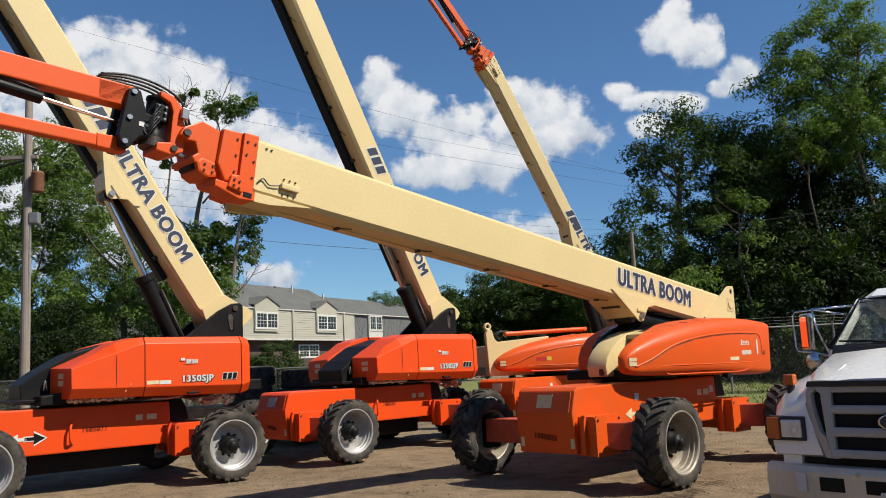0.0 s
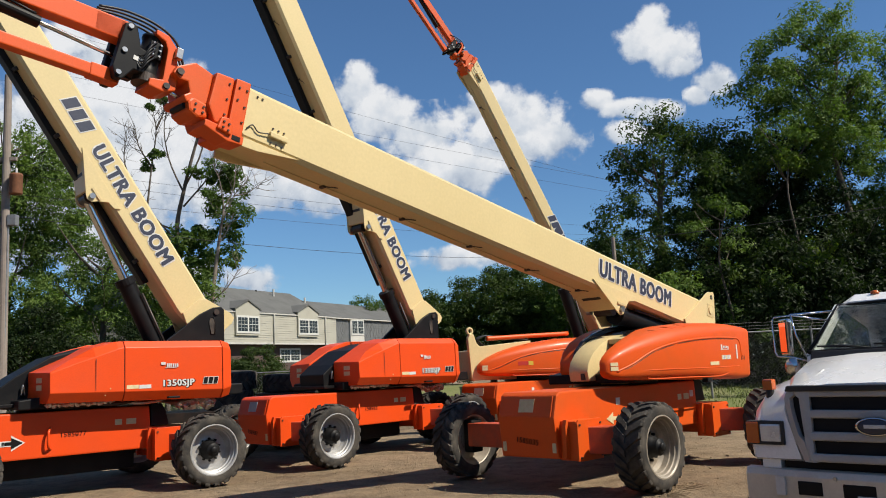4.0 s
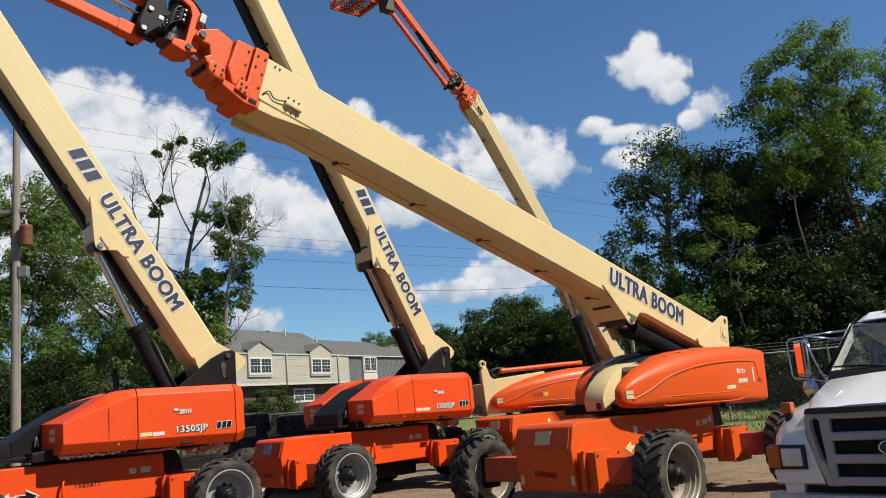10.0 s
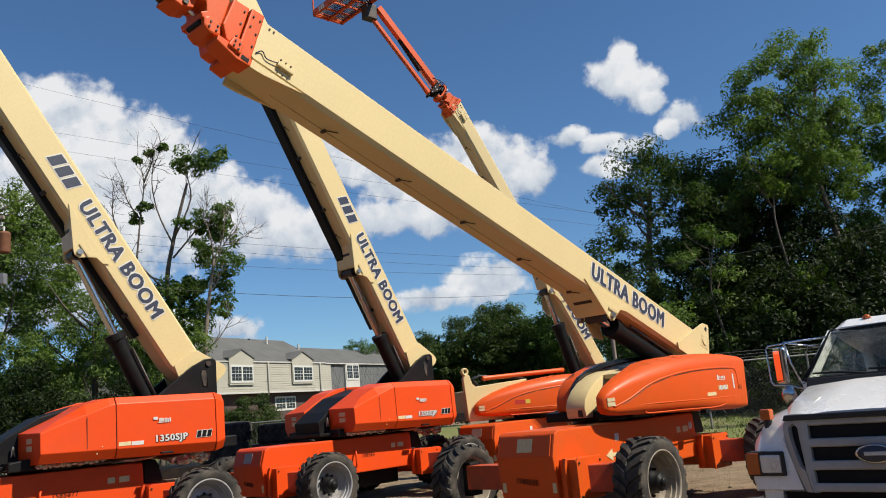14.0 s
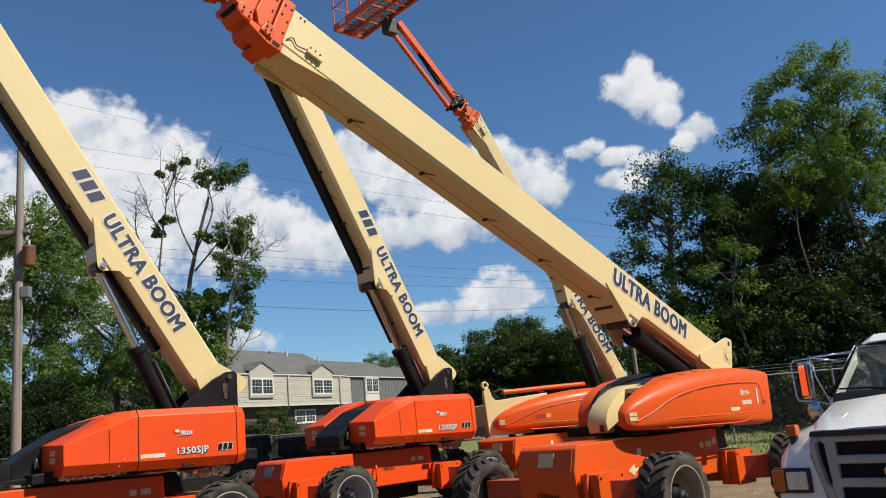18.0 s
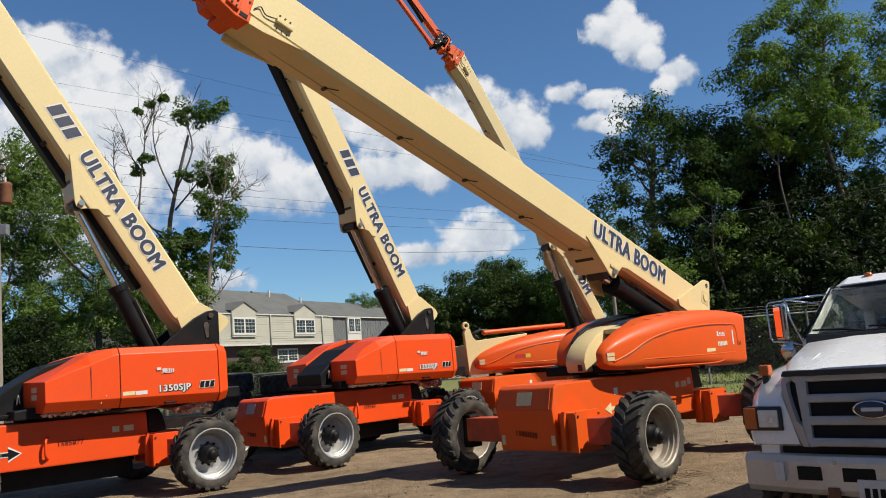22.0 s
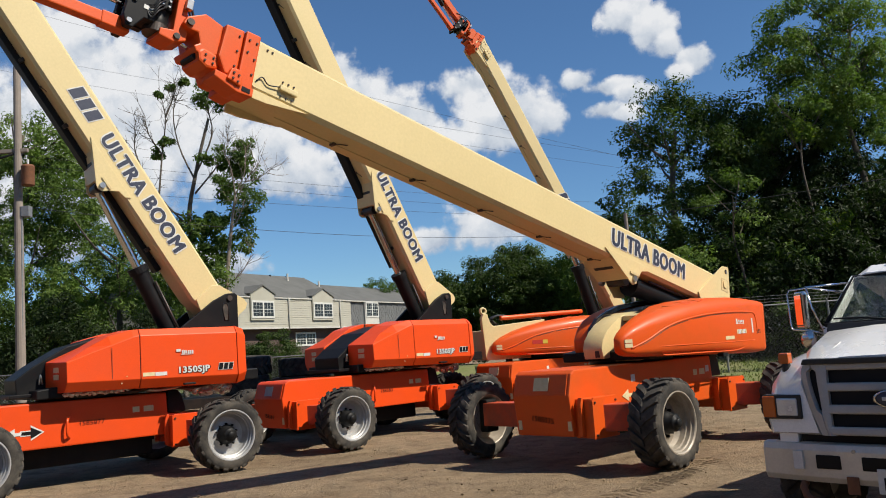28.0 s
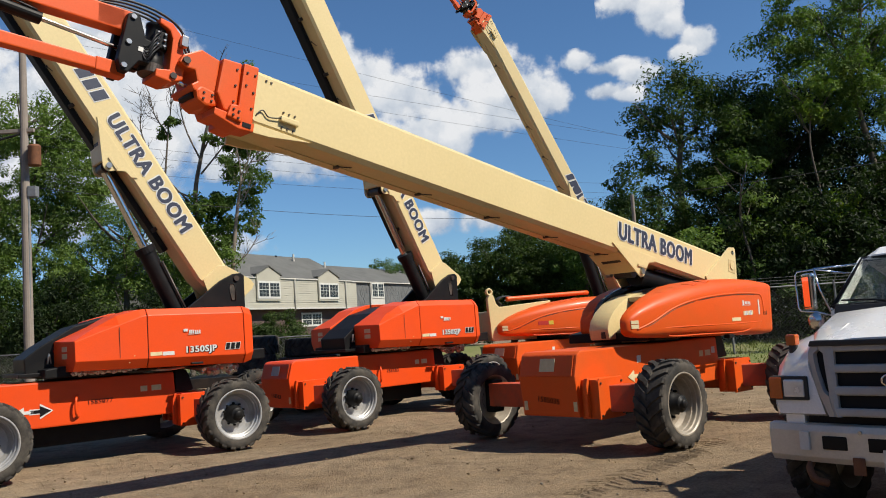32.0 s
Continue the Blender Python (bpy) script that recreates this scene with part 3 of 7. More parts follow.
    part("rotator_collar", rod((R + 1.01, 0, -0.205), (R + 1.01, 0, -0.10), 0.122, 28), GREASE, boom, "greasy brown bearing collar")
    part("valve", box(R + 0.95, R + 1.08, 0.095, 0.14, 0.08, 0.28, 0.012), BLACK, boom)
    for dz in (0.11, 0.18, 0.25):
        for dx in (0.98, 1.05):
            part("fitting", rod((R + dx, 0.13, dz), (R + dx, 0.165, dz), 0.013, 8), STEEL, boom)
    part("junction_box", box(R + 0.76, R + 0.83, 0.15, 0.21, 0.17, 0.30, 0.008), STEEL, boom, "small grey junction box")
    part("jib_bracket", prism([(R + 1.10, 0.10), (R + 1.17, 0.11), (R + 1.25, 0.33), (R + 1.31, 0.37), (R + 1.37, 0.32), (R + 1.40, -0.22), (R + 1.36, -0.34), (R + 1.29, -0.34), (R + 1.20, -0.17), (R + 1.10, -0.16)], 0.08, 0.17, 0.012), BLACK, boom, "black jib bracket plate")
    part("jib_bracket", prism([(R + 1.10, 0.10), (R + 1.17, 0.11), (R + 1.25, 0.33), (R + 1.31, 0.37), (R + 1.37, 0.32), (R + 1.40, -0.22), (R + 1.36, -0.34), (R + 1.29, -0.34), (R + 1.20, -0.17), (R + 1.10, -0.16)], -0.17, -0.08, 0.012), BLACK, boom, "black jib bracket plate")
    part("bracket_web", box(R + 1.10, R + 1.24, -0.09, 0.09, -0.15, 0.09, 0.01), BLACK, boom)
    for x, z in ((1.32, 0.30), (1.34, -0.28), (1.33, 0.0)):
        part("pin", rod((R + x, -0.19, z), (R + x, 0.19, z), 0.028, 12), STEEL, boom)
    for k in range(4):
        y = -0.06 + k * 0.05
        part("hose", tube(arc([(R + 0.68, y, 0.16), (R + 0.82, y * 1.3, 0.36 + 0.012 * k), (R + 1.06, y + 0.03, 0.455 + 0.014 * k), (R + 1.36, y, 0.47 + 0.012 * k), (R + 1.62, y, 0.42)]), 0.014, 7), BLACK_CABLE, boom, "black hydraulic hose")
    for k in range(5):
        part("hose", tube(arc([(R + 1.02, 0.14, 0.28 - 0.05 * k), (R + 1.10, 0.22, 0.16 - 0.05 * k), (R + 1.15, 0.19, 0.02 - 0.04 * k), (R + 1.22, 0.14, 0.04)]), 0.008, 6), BLACK_CABLE, boom)
    part("data_plate", box(R + 1.13, R + 1.23, 0.171, 0.176, -0.06, -0.01), DECAL_WHITE, boom)
    # jib
    J = pose(R + 1.30, 0, 0, 0, -jib_turn, 0)

    def at(x, z):
        p = J @ Vector((x, 0, z))
        return p.x, p.z

    def bar(a, b, h0, h1, y0, y1, name, label):
        d = Vector((b[0] - a[0], 0, b[1] - a[1])).normalized()
        n = Vector((-d.z, 0, d.x))
        p = [(a[0] + n.x * h0, a[1] + n.z * h0), (b[0] + n.x * h1, b[1] + n.z * h1), (b[0] - n.x * h1, b[1] - n.z * h1), (a[0] - n.x * h0, a[1] - n.z * h0)]
        part(name, prism(p, y0, y1, 0.014), paint, boom, label)
    bar(at(-0.06, 0.28), at(jib_len, 0.28), 0.12, 0.13, -0.085, 0.085, "jib_arm", "orange upper jib arm")
    bar(at(0.0, -0.28), at(jib_len, -0.28), 0.065, 0.07, -0.06, 0.06, "jib_link", "orange lower jib link")
    part("arm_sleeve", prism([at(0.0, 0.16), at(0.0, 0.40), at(0.30, 0.39), at(0.30, 0.17)], -0.085, 0.085, 0.012), paint, boom)
    part("link_sleeve", prism([at(0.0, -0.36), at(0.0, -0.20), at(0.28, -0.205), at(0.28, -0.355)], -0.07, 0.07, 0.012), paint, boom)
    c0, c1, c2 = at(0.07, -0.02), at(0.24 * jib_len, 0.05), at(0.62 * jib_len, 0.16)
    part("jib_cylinder", rod((c1[0], 0, c1[1]), (c2[0], 0, c2[1]), 0.065, 16), BLACK, boom, "black jib cylinder barrel")
    part("jib_cylinder_rod", rod((c0[0], 0, c0[1]), (c1[0], 0, c1[1]), 0.024, 12), CHROME, boom, "bright jib cylinder rod")
    part("jib_cable", tube(arc([(c1[0] + 0.05, 0.05, c1[1] + 0.05), ((c1[0] + c2[0]) / 2, 0.06, (c1[1] + c2[1]) / 2 + 0.09), (c2[0], 0.05, c2[1] + 0.08)]), 0.012, 6), BLACK_CABLE, boom)
    for k in range(3):
        q = at(1.3 + 0.3 * k, 0.30)
        part("arm_bolt", rod((q[0], 0.07, q[1]), (q[0], 0.082, q[1]), 0.018, 8), ORANGE_DIRTY, boom)
    # drawn in to the head's true length and height
    fit = Matrix.Translation((R, 0, top + shift)) @ pose(0, 0, 0, 0, bend, 0) @ Matrix.Diagonal((long, 1, tall, 1)) @ Matrix.Translation((-R, 0, -top))
    for ob in boom.children:
        if ob not in made:
            ob.data.transform(fit)
    for ob in boom.children_recursive:
        if ob.parent is not boom and ob.parent not in made:
            ob.data.transform(fit)
    end = fit @ (J @ Vector((jib_len, 0, 0)))
    return Matrix.Translation(end) @ pose(0, 0, 0, 0, bend - jib_turn, 0)


def work_platform(lift, boom, J, level, paint):
    """The basket at the jib's end, kept level; level: its turn in the boom's frame."""
    M = J @ pose(0.12, 0, 0) @ level @ pose(0, 0, 0, 0, 0, 15)
    part("platform_mount", box(-0.10, 0.22, -0.12, 0.12, -0.36, 0.03, 0.02), GREASE, boom, "grey platform rotator mount", M)
    L, D = 1.22, 0.46
    m2 = M @ pose(0.02 + D, 0, 0.08)
    fr = bmesh.new()
    for y0, y1, x0, x1 in ((-L, L, -D, -D + 0.06), (-L, L, D - 0.06, D), (-L, -L + 0.06, -D, D), (L - 0.06, L, -D, D)):
        box(x0, x1, y0, y1, -0.05, 0.12, 0.015, bm=fr)
    floor = part("platform_frame", fr, paint, boom, "orange platform floor frame", m2)
    # open floor grating and cross members
    for k in range(7):
        y = -L + 0.12 + k * (2 * L - 0.24) / 6
        part("floor_beam", box(-D, D, y - 0.02, y + 0.02, -0.04, 0.0), paint, floor)
    part("floor_beam", box(-0.03, 0.03, -L, L, -0.06, -0.01), paint, floor)
    gr = bmesh.new()
    for k in range(16):
        x = -D + 0.06 + k * (2 * D - 0.12) / 15
        box(x - 0.004, x + 0.004, -L, L, 0.0, 0.02, bm=gr)
    for k in range(30):
        y = -L + 0.06 + k * (2 * L - 0.12) / 29
        box(-D, D, y - 0.004, y + 0.004, 0.0, 0.02, bm=gr)
    part("floor_grating", gr, GREASE, floor, "open steel mesh floor")
    for x, y in ((-D, -L), (D, -L), (-D, L), (D, L), (D, 0), (-D, -0.5), (-D, 0.5), (D, -0.6), (D, 0.6)):
        part("rail_post", rod((x * 0.97, y * 0.98, 0.05), (x * 0.97, y * 0.98, 1.1), 0.019, 8), paint, floor)
    for z in (0.6, 1.1):
        part("rail", tube([(-D * 0.97, -L * 0.98, z), (D * 0.97, -L * 0.98, z), (D * 0.97, L * 0.98, z), (-D * 0.97, L * 0.98, z), (-D * 0.97, -L * 0.98, z)], 0.019, 8), paint, floor)
    part("control_box", box(-D - 0.05, -D + 0.22, -0.35, 0.35, 0.85, 1.08, 0.03), BLACK, floor, "black platform control console")
    part("gate_bar", tube(arc([(D * 0.97, L * 0.75, 1.1), (D * 0.97, L * 0.72, 0.8), (D * 0.97, L * 0.55, 0.62), (D * 0.97, L * 0.5, 0.2)]), 0.016, 8), DECAL_WHITE, floor, "pale bent gate tube")
    for s in (-1, 1):
        for k in (-1, 0, 1):
            part("maker_mark", box(D + 0.001, D + 0.005, s * 0.8 + k * 0.09 - 0.035, s * 0.8 + k * 0.09 + 0.035, -0.03, 0.09), DECAL_WHITE, floor)
    return floor


def lift_cylinder(lift, F, p, q):
    """Barrel and rod from the turntable's foot p to the boom's pin q, in the plane of the turntable frame F."""
    d = Vector(q) - Vector(p)
    ang = math.degrees(math.atan2(d[2], d[0]))
    m = F @ Matrix.Translation(p) @ pose(0, 0, 0, 0, -ang, 0)
    barrel = part("lift_cylinder", rod((0, 0, 0), (1.88, 0, 0), 0.15, 20), BLACK, lift, "black lift cylinder barrel", m, smooth=40)
    part("gland", rod((1.83, 0, 0), (1.95, 0, 0), 0.175, 20), BLACK, barrel)
    part("foot_eye", rod((0, -0.2, 0), (0, 0.2, 0), 0.14, 16), GREASE, barrel)
    part("hydraulic_pipe", tube([(0.1, 0.16, 0.1), (1.6, 0.16, 0.12)], 0.022, 8), GREASE, barrel)
    part("hydraulic_pipe", tube([(0.1, -0.16, 0.1), (1.5, -0.16, 0.12)], 0.022, 8), GREASE, barrel)
    m2 = F @ Matrix.Translation(q) @ pose(0, 0, 0, 0, -ang, 0)
    rd = part("cylinder_rod", rod((-1.75, 0, 0), (0.0, 0, 0), 0.072, 16), CHROME, lift, "bright steel lift cylinder rod", m2, smooth=40)
    part("rod_eye", rod((0, -0.16, 0), (0, 0.16, 0), 0.09, 16), GREASE, rd)
    return barrel, rd


def cylinder_poses(F, el, pin=(2.65, -0.60), pz=2.56, px=-2.75, foot=(-1.75, 1.75)):
    """The poses of the barrel and the rod at the boom's angle el."""
    B = pose(px, 0, pz, 0, -el, 0)
    q = B @ Vector((pin[0], 0, pin[1]))
    p = Vector((foot[0], 0, foot[1]))
    d = q - p
    ang = math.degrees(math.atan2(d.z, d.x))
    return F @ Matrix.Translation(p) @ pose(0, 0, 0, 0, -ang, 0), F @ Matrix.Translation(q) @ pose(0, 0, 0, 0, -ang, 0), p, q


def angular_hood(table, s, paint, back, seam, nose, tip):
    """A hood of flat facets on one side of the turntable; nose and tip are the outer and the inner front corner."""
    L, cap = nose - seam, back + 0.24
    D = (cap + seam) / 2 + 2.42 - 0.17

    def shell(stations, w=0.010):
        secs = []
        for x, yo, zb, zt, c, top in stations:
            ring = [(0.42, zb), (yo - 0.10, zb), (yo, zb + 0.15), (yo - 0.015, zt - top), (yo - c, zt), (0.42, zt + 0.02)]
            slope = (tip - nose) if x == nose else 0.0
            secs.append([(x + slope * (yo - y) / 0.78, s * y, z) for y, z in ring])
        return loft(secs, w)
    h = part("hood", shell(((seam + 0.006, 1.20, 1.415, 2.36, 0.10, 0.11), (seam + 0.10, 1.20, 1.418, 2.355, 0.12, 0.12), (seam + 0.40 * L, 1.20, 1.425, 2.27, 0.17, 0.15), (seam + 0.66 * L, 1.20, 1.432, 2.115, 0.24, 0.085), (nose, 1.20, 1.44, 1.90, 0.03, 0.012))), paint, table, "bright orange faceted steel hood")
    part("rear_hood", shell(((cap + 0.005, 1.20, 1.375, 2.35, 0.10, 0.11), (seam - 0.006, 1.20, 1.412, 2.36, 0.10, 0.11))), paint, h, "flat-sided rear half of the hood")
    part("hood_end", shell(((back, 1.02, 1.47, 2.24, 0.10, 0.12), (back + 0.05, 1.13, 1.41, 2.31, 0.11, 0.12), (cap - 0.02, 1.205, 1.37, 2.355, 0.11, 0.12), (cap - 0.003, 1.21, 1.365, 2.36, 0.11, 0.12)), 0.018), paint, h, "rounded orange end cap of the hood")
    part("panel_gap", shell(((cap - 0.02, 1.19, 1.39, 2.345, 0.11, 0.12), (seam + 0.03, 1.19, 1.425, 2.35, 0.11, 0.12)), 0.0), BLACK, h)
    y = 1.2

    def flat(name, x0, x1, z0, z1, mat, label="", out=0.004):
        part(name, box(x0, x1, min(s * y, s * (y + out)), max(s * y, s * (y + out)), z0, z1), mat, h, label)
    flat("panel_gap", seam + 0.40 * L - 0.004, seam + 0.40 * L + 0.004, 1.60, 2.08, GREASE, "", 0.0015)
    flat("sticker", seam - 0.22, seam - 0.03, 1.60, 1.66, DECAL_TAN, "pale warning sticker")
    flat("sticker", seam - 0.42, seam - 0.23, 1.595, 1.655, DECAL_WHITE, "pale warning sticker")
    part("latch", box(D - 2.32, D - 2.12, min(s * 1.15, s * 1.22), max(s * 1.15, s * 1.22), 1.415, 1.45, 0.01), BLACK, h, "black hood latch")
    for x, z in ((seam + 0.30, 1.52), (seam + 0.22, 1.62)):
        part("bolt", rod((x, s * 1.195, z), (x, s * 1.206, z), 0.010, 6), DECAL_TAN, h)
    face = Matrix.Translation(((nose + tip) / 2 - 0.01, s * 0.82, 1.60)) @ pose(0, 0, 0, 0, 0, s * math.degrees(math.atan2(tip - nose, 0.78)))
    for k in range(2):
        part("sticker", box(0.0, 0.014, -0.09, 0.09, 0.04 + 0.11 * k, 0.12 + 0.11 * k), DECAL_TAN, h, "pale warning sticker", face)
    turn = pose(0, 0, 0, 0, 0, 180 if s > 0 else 0)
    letters("lettering", "1350SJP", 0.105, BLACK, h, Matrix.Translation((D - 2.30, s * 1.204, 1.656)) @ turn, "dark edging of the model number", spacing=1.1, length=0.52, weight=0.013)
    letters("lettering", "1350SJP", 0.105, DECAL_WHITE, h, Matrix.Translation((D - 2.29, s * 1.208, 1.660)) @ turn, "white model number", spacing=1.1, length=0.52, weight=0.006)
    maker_mark(h, (cap + 0.22, s * 1.206, 1.68), 0.105, s > 0, 0.2, BLACK)
    # a scribbled power-pack badge
    bm = bmesh.new()
    for k, (u, v, a, b2) in enumerate(((-0.13, 0.03, 0.05, 0.035), (-0.06, 0.0, 0.016, 0.05), (-0.03, 0.0, 0.016, 0.05), (0.0, 0.0, 0.016, 0.045), (0.04, -0.005, 0.016, 0.05), (0.075, -0.005, 0.016, 0.045), (0.11, -0.005, 0.016, 0.05), (0.0, -0.04, 0.13, 0.006))):
        box(u - a / 1.4, u + a / 1.4, -0.002, 0.002, v - b2 / 1.6, v + b2 / 1.6, 0.0, bm=bm)
    part("badge", bm, DECAL_WHITE, h, "white scribbled badge", Matrix.Translation((D - 2.17, s * 1.206, 1.955)) @ turn)
    return h


def rounded_hood(table, s, paint, back, front):
    """A moulded hood: low pointed prow, long rising back and an upright tail."""
    def X(x):
        return back + (x + 2.5) / 4.0 * (front - back)
    # along the hood: belly, roof, half width, shoulder, inner edge
    shape = ((1.52, 1.60, 1.68, 0.84, 0.03, 0.76), (1.505, 1.55, 1.735, 0.87, 0.05, 0.755), (1.43, 1.505, 1.80, 0.915, 0.07, 0.75), (1.27, 1.475, 1.89, 0.965, 0.10, 0.74), (0.97, 1.455, 2.005, 1.03, 0.14, 0.72), (0.55, 1.435, 2.115, 1.105, 0.18, 0.66), (0.05, 1.42, 2.20, 1.165, 0.20, 0.5), (-0.5, 1.40, 2.26, 1.195, 0.21, 0.42),
             (-1.0, 1.38, 2.285, 1.20, 0.20, 0.42), (-1.5, 1.365, 2.285, 1.20, 0.17, 0.42), (-1.9, 1.35, 2.265, 1.195, 0.14, 0.42), (-2.18, 1.345, 2.24, 1.18, 0.12, 0.42), (-2.38, 1.355, 2.215, 1.165, 0.10, 0.42), (-2.47, 1.36, 2.195, 1.155, 0.08, 0.42), (-2.50, 1.385, 2.155, 1.12, 0.05, 0.42))

    def outer(x):
        """Half width and the height of the belly's edge at x."""
        for (x1, b1, t1, y1, _, _), (x0, b0, t0, y0, _, _) in zip(shape, shape[1:]):
            if x0 <= x <= x1:
                k = (x - x0) / (x1 - x0)
                return y0 + (y1 - y0) * k, t0 + (t1 - t0) * k
        return shape[0][3], shape[0][2]
    secs = []
    for x, zb, zt, yo, k, yi in shape:
        r = min(k, (zt - zb) * 0.45, (yo - yi) * 0.5)
        pts = [(yi, zb), (yo - r * 0.8, zb)]
        pts += [(yo - r * 0.8 + r * 0.8 * math.sin(a), zb + r * 0.8 * (1 - math.cos(a))) for a in (0.4, 0.8, 1.2, 1.57)]
        pts += [(yo - r * 1.15 + r * 1.15 * math.cos(a), zt - r + r * math.sin(a)) for a in (0.0, 0.3, 0.6, 0.9, 1.2, 1.57)]
        pts += [((yi + yo - r) / 2, zt + 0.012), (yi, zt)]
        tilt = 0.10 if x < -2.2 else 0.0                # the tail leans back at the top
        secs.append([(X(x - tilt * (z - 1.4)), s * y, z) for y, z in pts])
    h = part("hood", loft(secs), paint, table, "rounded sun-faded orange moulded hood", None, smooth=55)

    def along(pts, lift=0.0):
        return arc([(X(x), s * (outer(x)[0] + lift), z) for x, z in pts])
    # the flank's raised edge, a dark strip as its shade, and the lower bead
    part("moulding", tube(along(((1.36, 1.585), (1.05, 1.68), (0.62, 1.85), (0.15, 1.95), (-0.45, 2.01), (-1.2, 2.035), (-1.85, 2.025), (-2.05, 2.0), (-2.12, 1.90), (-2.14, 1.70)), -0.006), 0.017, 8), paint, h, "raised moulding along the flank")
    part("crease", tube(along(((1.34, 1.575), (1.05, 1.655), (0.62, 1.826), (0.15, 1.927), (-0.45, 1.988), (-1.2, 2.013), (-1.85, 2.003)), -0.003), 0.006, 6), GREASE, h, "thin dark strip for the shade under the moulding")
    part("moulding", tube(along(((1.36, 1.58), (0.5, 1.58), (-0.3, 1.57), (-1.2, 1.56), (-2.0, 1.56)), -0.004), 0.010, 6), paint, h)
    part("pocket", tube(along(((0.75, 1.47), (0.6, 1.45), (-0.2, 1.44), (-1.2, 1.42), (-1.55, 1.45), (-1.65, 1.50)), -0.014), 0.012, 6), paint, h, "bead round the lower hood lip")

    def flat(name, x0, x1, z0, z1, mat, label="", grow=0.004):
        bm = bmesh.new()
        y0, y1 = outer(x0)[0] + grow, outer(x1)[0] + grow
        v = [bm.verts.new((X(x), s * (y + d), z)) for d in (0, -0.03) for x, y, z in ((x0, y0, z0), (x1, y1, z0), (x1, y1, z1), (x0, y0, z1))]
        for f in ((0, 1, 2, 3), (4, 5, 6, 7), (0, 1, 5, 4), (1, 2, 6, 5), (2, 3, 7, 6), (3, 0, 4, 7)):
            bm.faces.new([v[k] for k in f])
        part(name, bm, mat, h, label)
    flat("sticker", 1.46, 1.34, 1.665, 1.715, DECAL_TAN, "faded sticker", 0.010)
    flat("sticker", 1.46, 1.34, 1.60, 1.655, DECAL_TAN, "faded sticker", 0.010)
    flat("sticker", -0.95, -1.25, 1.60, 1.655, DECAL_TAN, "faded sticker")
    for u, w, v, h2 in ((-1.36, 0.05, 1.92, 0.075), (-1.44, 0.035, 1.90, 0.04), (-1.49, 0.03, 1.90, 0.045), (-1.54, 0.04, 1.90, 0.04), (-1.60, 0.035, 1.895, 0.045), (-1.34, 0.30, 1.845, 0.008)):
        flat("badge_stroke", u, u - w, v - h2, v, DECAL_WHITE)
    for k in range(7):
        flat("number_bar", -1.36 - k * 0.05, -1.40 - k * 0.05, 1.68, 1.75, DECAL_WHITE if k % 3 else DECAL_TAN)
    x0 = -1.92
    flat("stripe", x0, x0 - 0.05, 1.68, 1.92, DECAL_WHITE, "pale upright stripe")
    for k in range(3):
        flat("number_bar", -2.12 - k * 0.06, -2.15 - k * 0.06, 1.66, 1.73, BLACK, "", 0.002)
    if front > 1.6:
        flat("sticker", 0.62, 0.36, 1.68, 1.77, DECAL_RED, "red and yellow sticker")
        flat("sticker", 0.36, 0.24, 1.68, 1.77, DECAL_YELLOW, "yellow end of the sticker")
    part("latch", box(X(-0.98), X(-0.82), min(s * 1.10, s * 1.20), max(s * 1.10, s * 1.20), 1.345, 1.40, 0.01), BLACK, h, "black hood latch")
    for k in range(4):
        x = 0.62 - 0.34 * k
        y, z = outer(x)
        part("vent", loft([[(X(x), s * (y - 0.30 + 0.10 * i), z + dz - (0.012 if i == 2 else 0.0)), (X(x - 0.16), s * (y - 0.32 + 0.10 * i), z + 0.026 + dz), (X(x - 0.17), s * (y - 0.32 + 0.10 * i), z - 0.02 + dz)] for i, dz in ((0, 0.012), (1, 0.004), (2, -0.02))]), paint, h, "scooped hood vent", None, smooth=40)
    return h


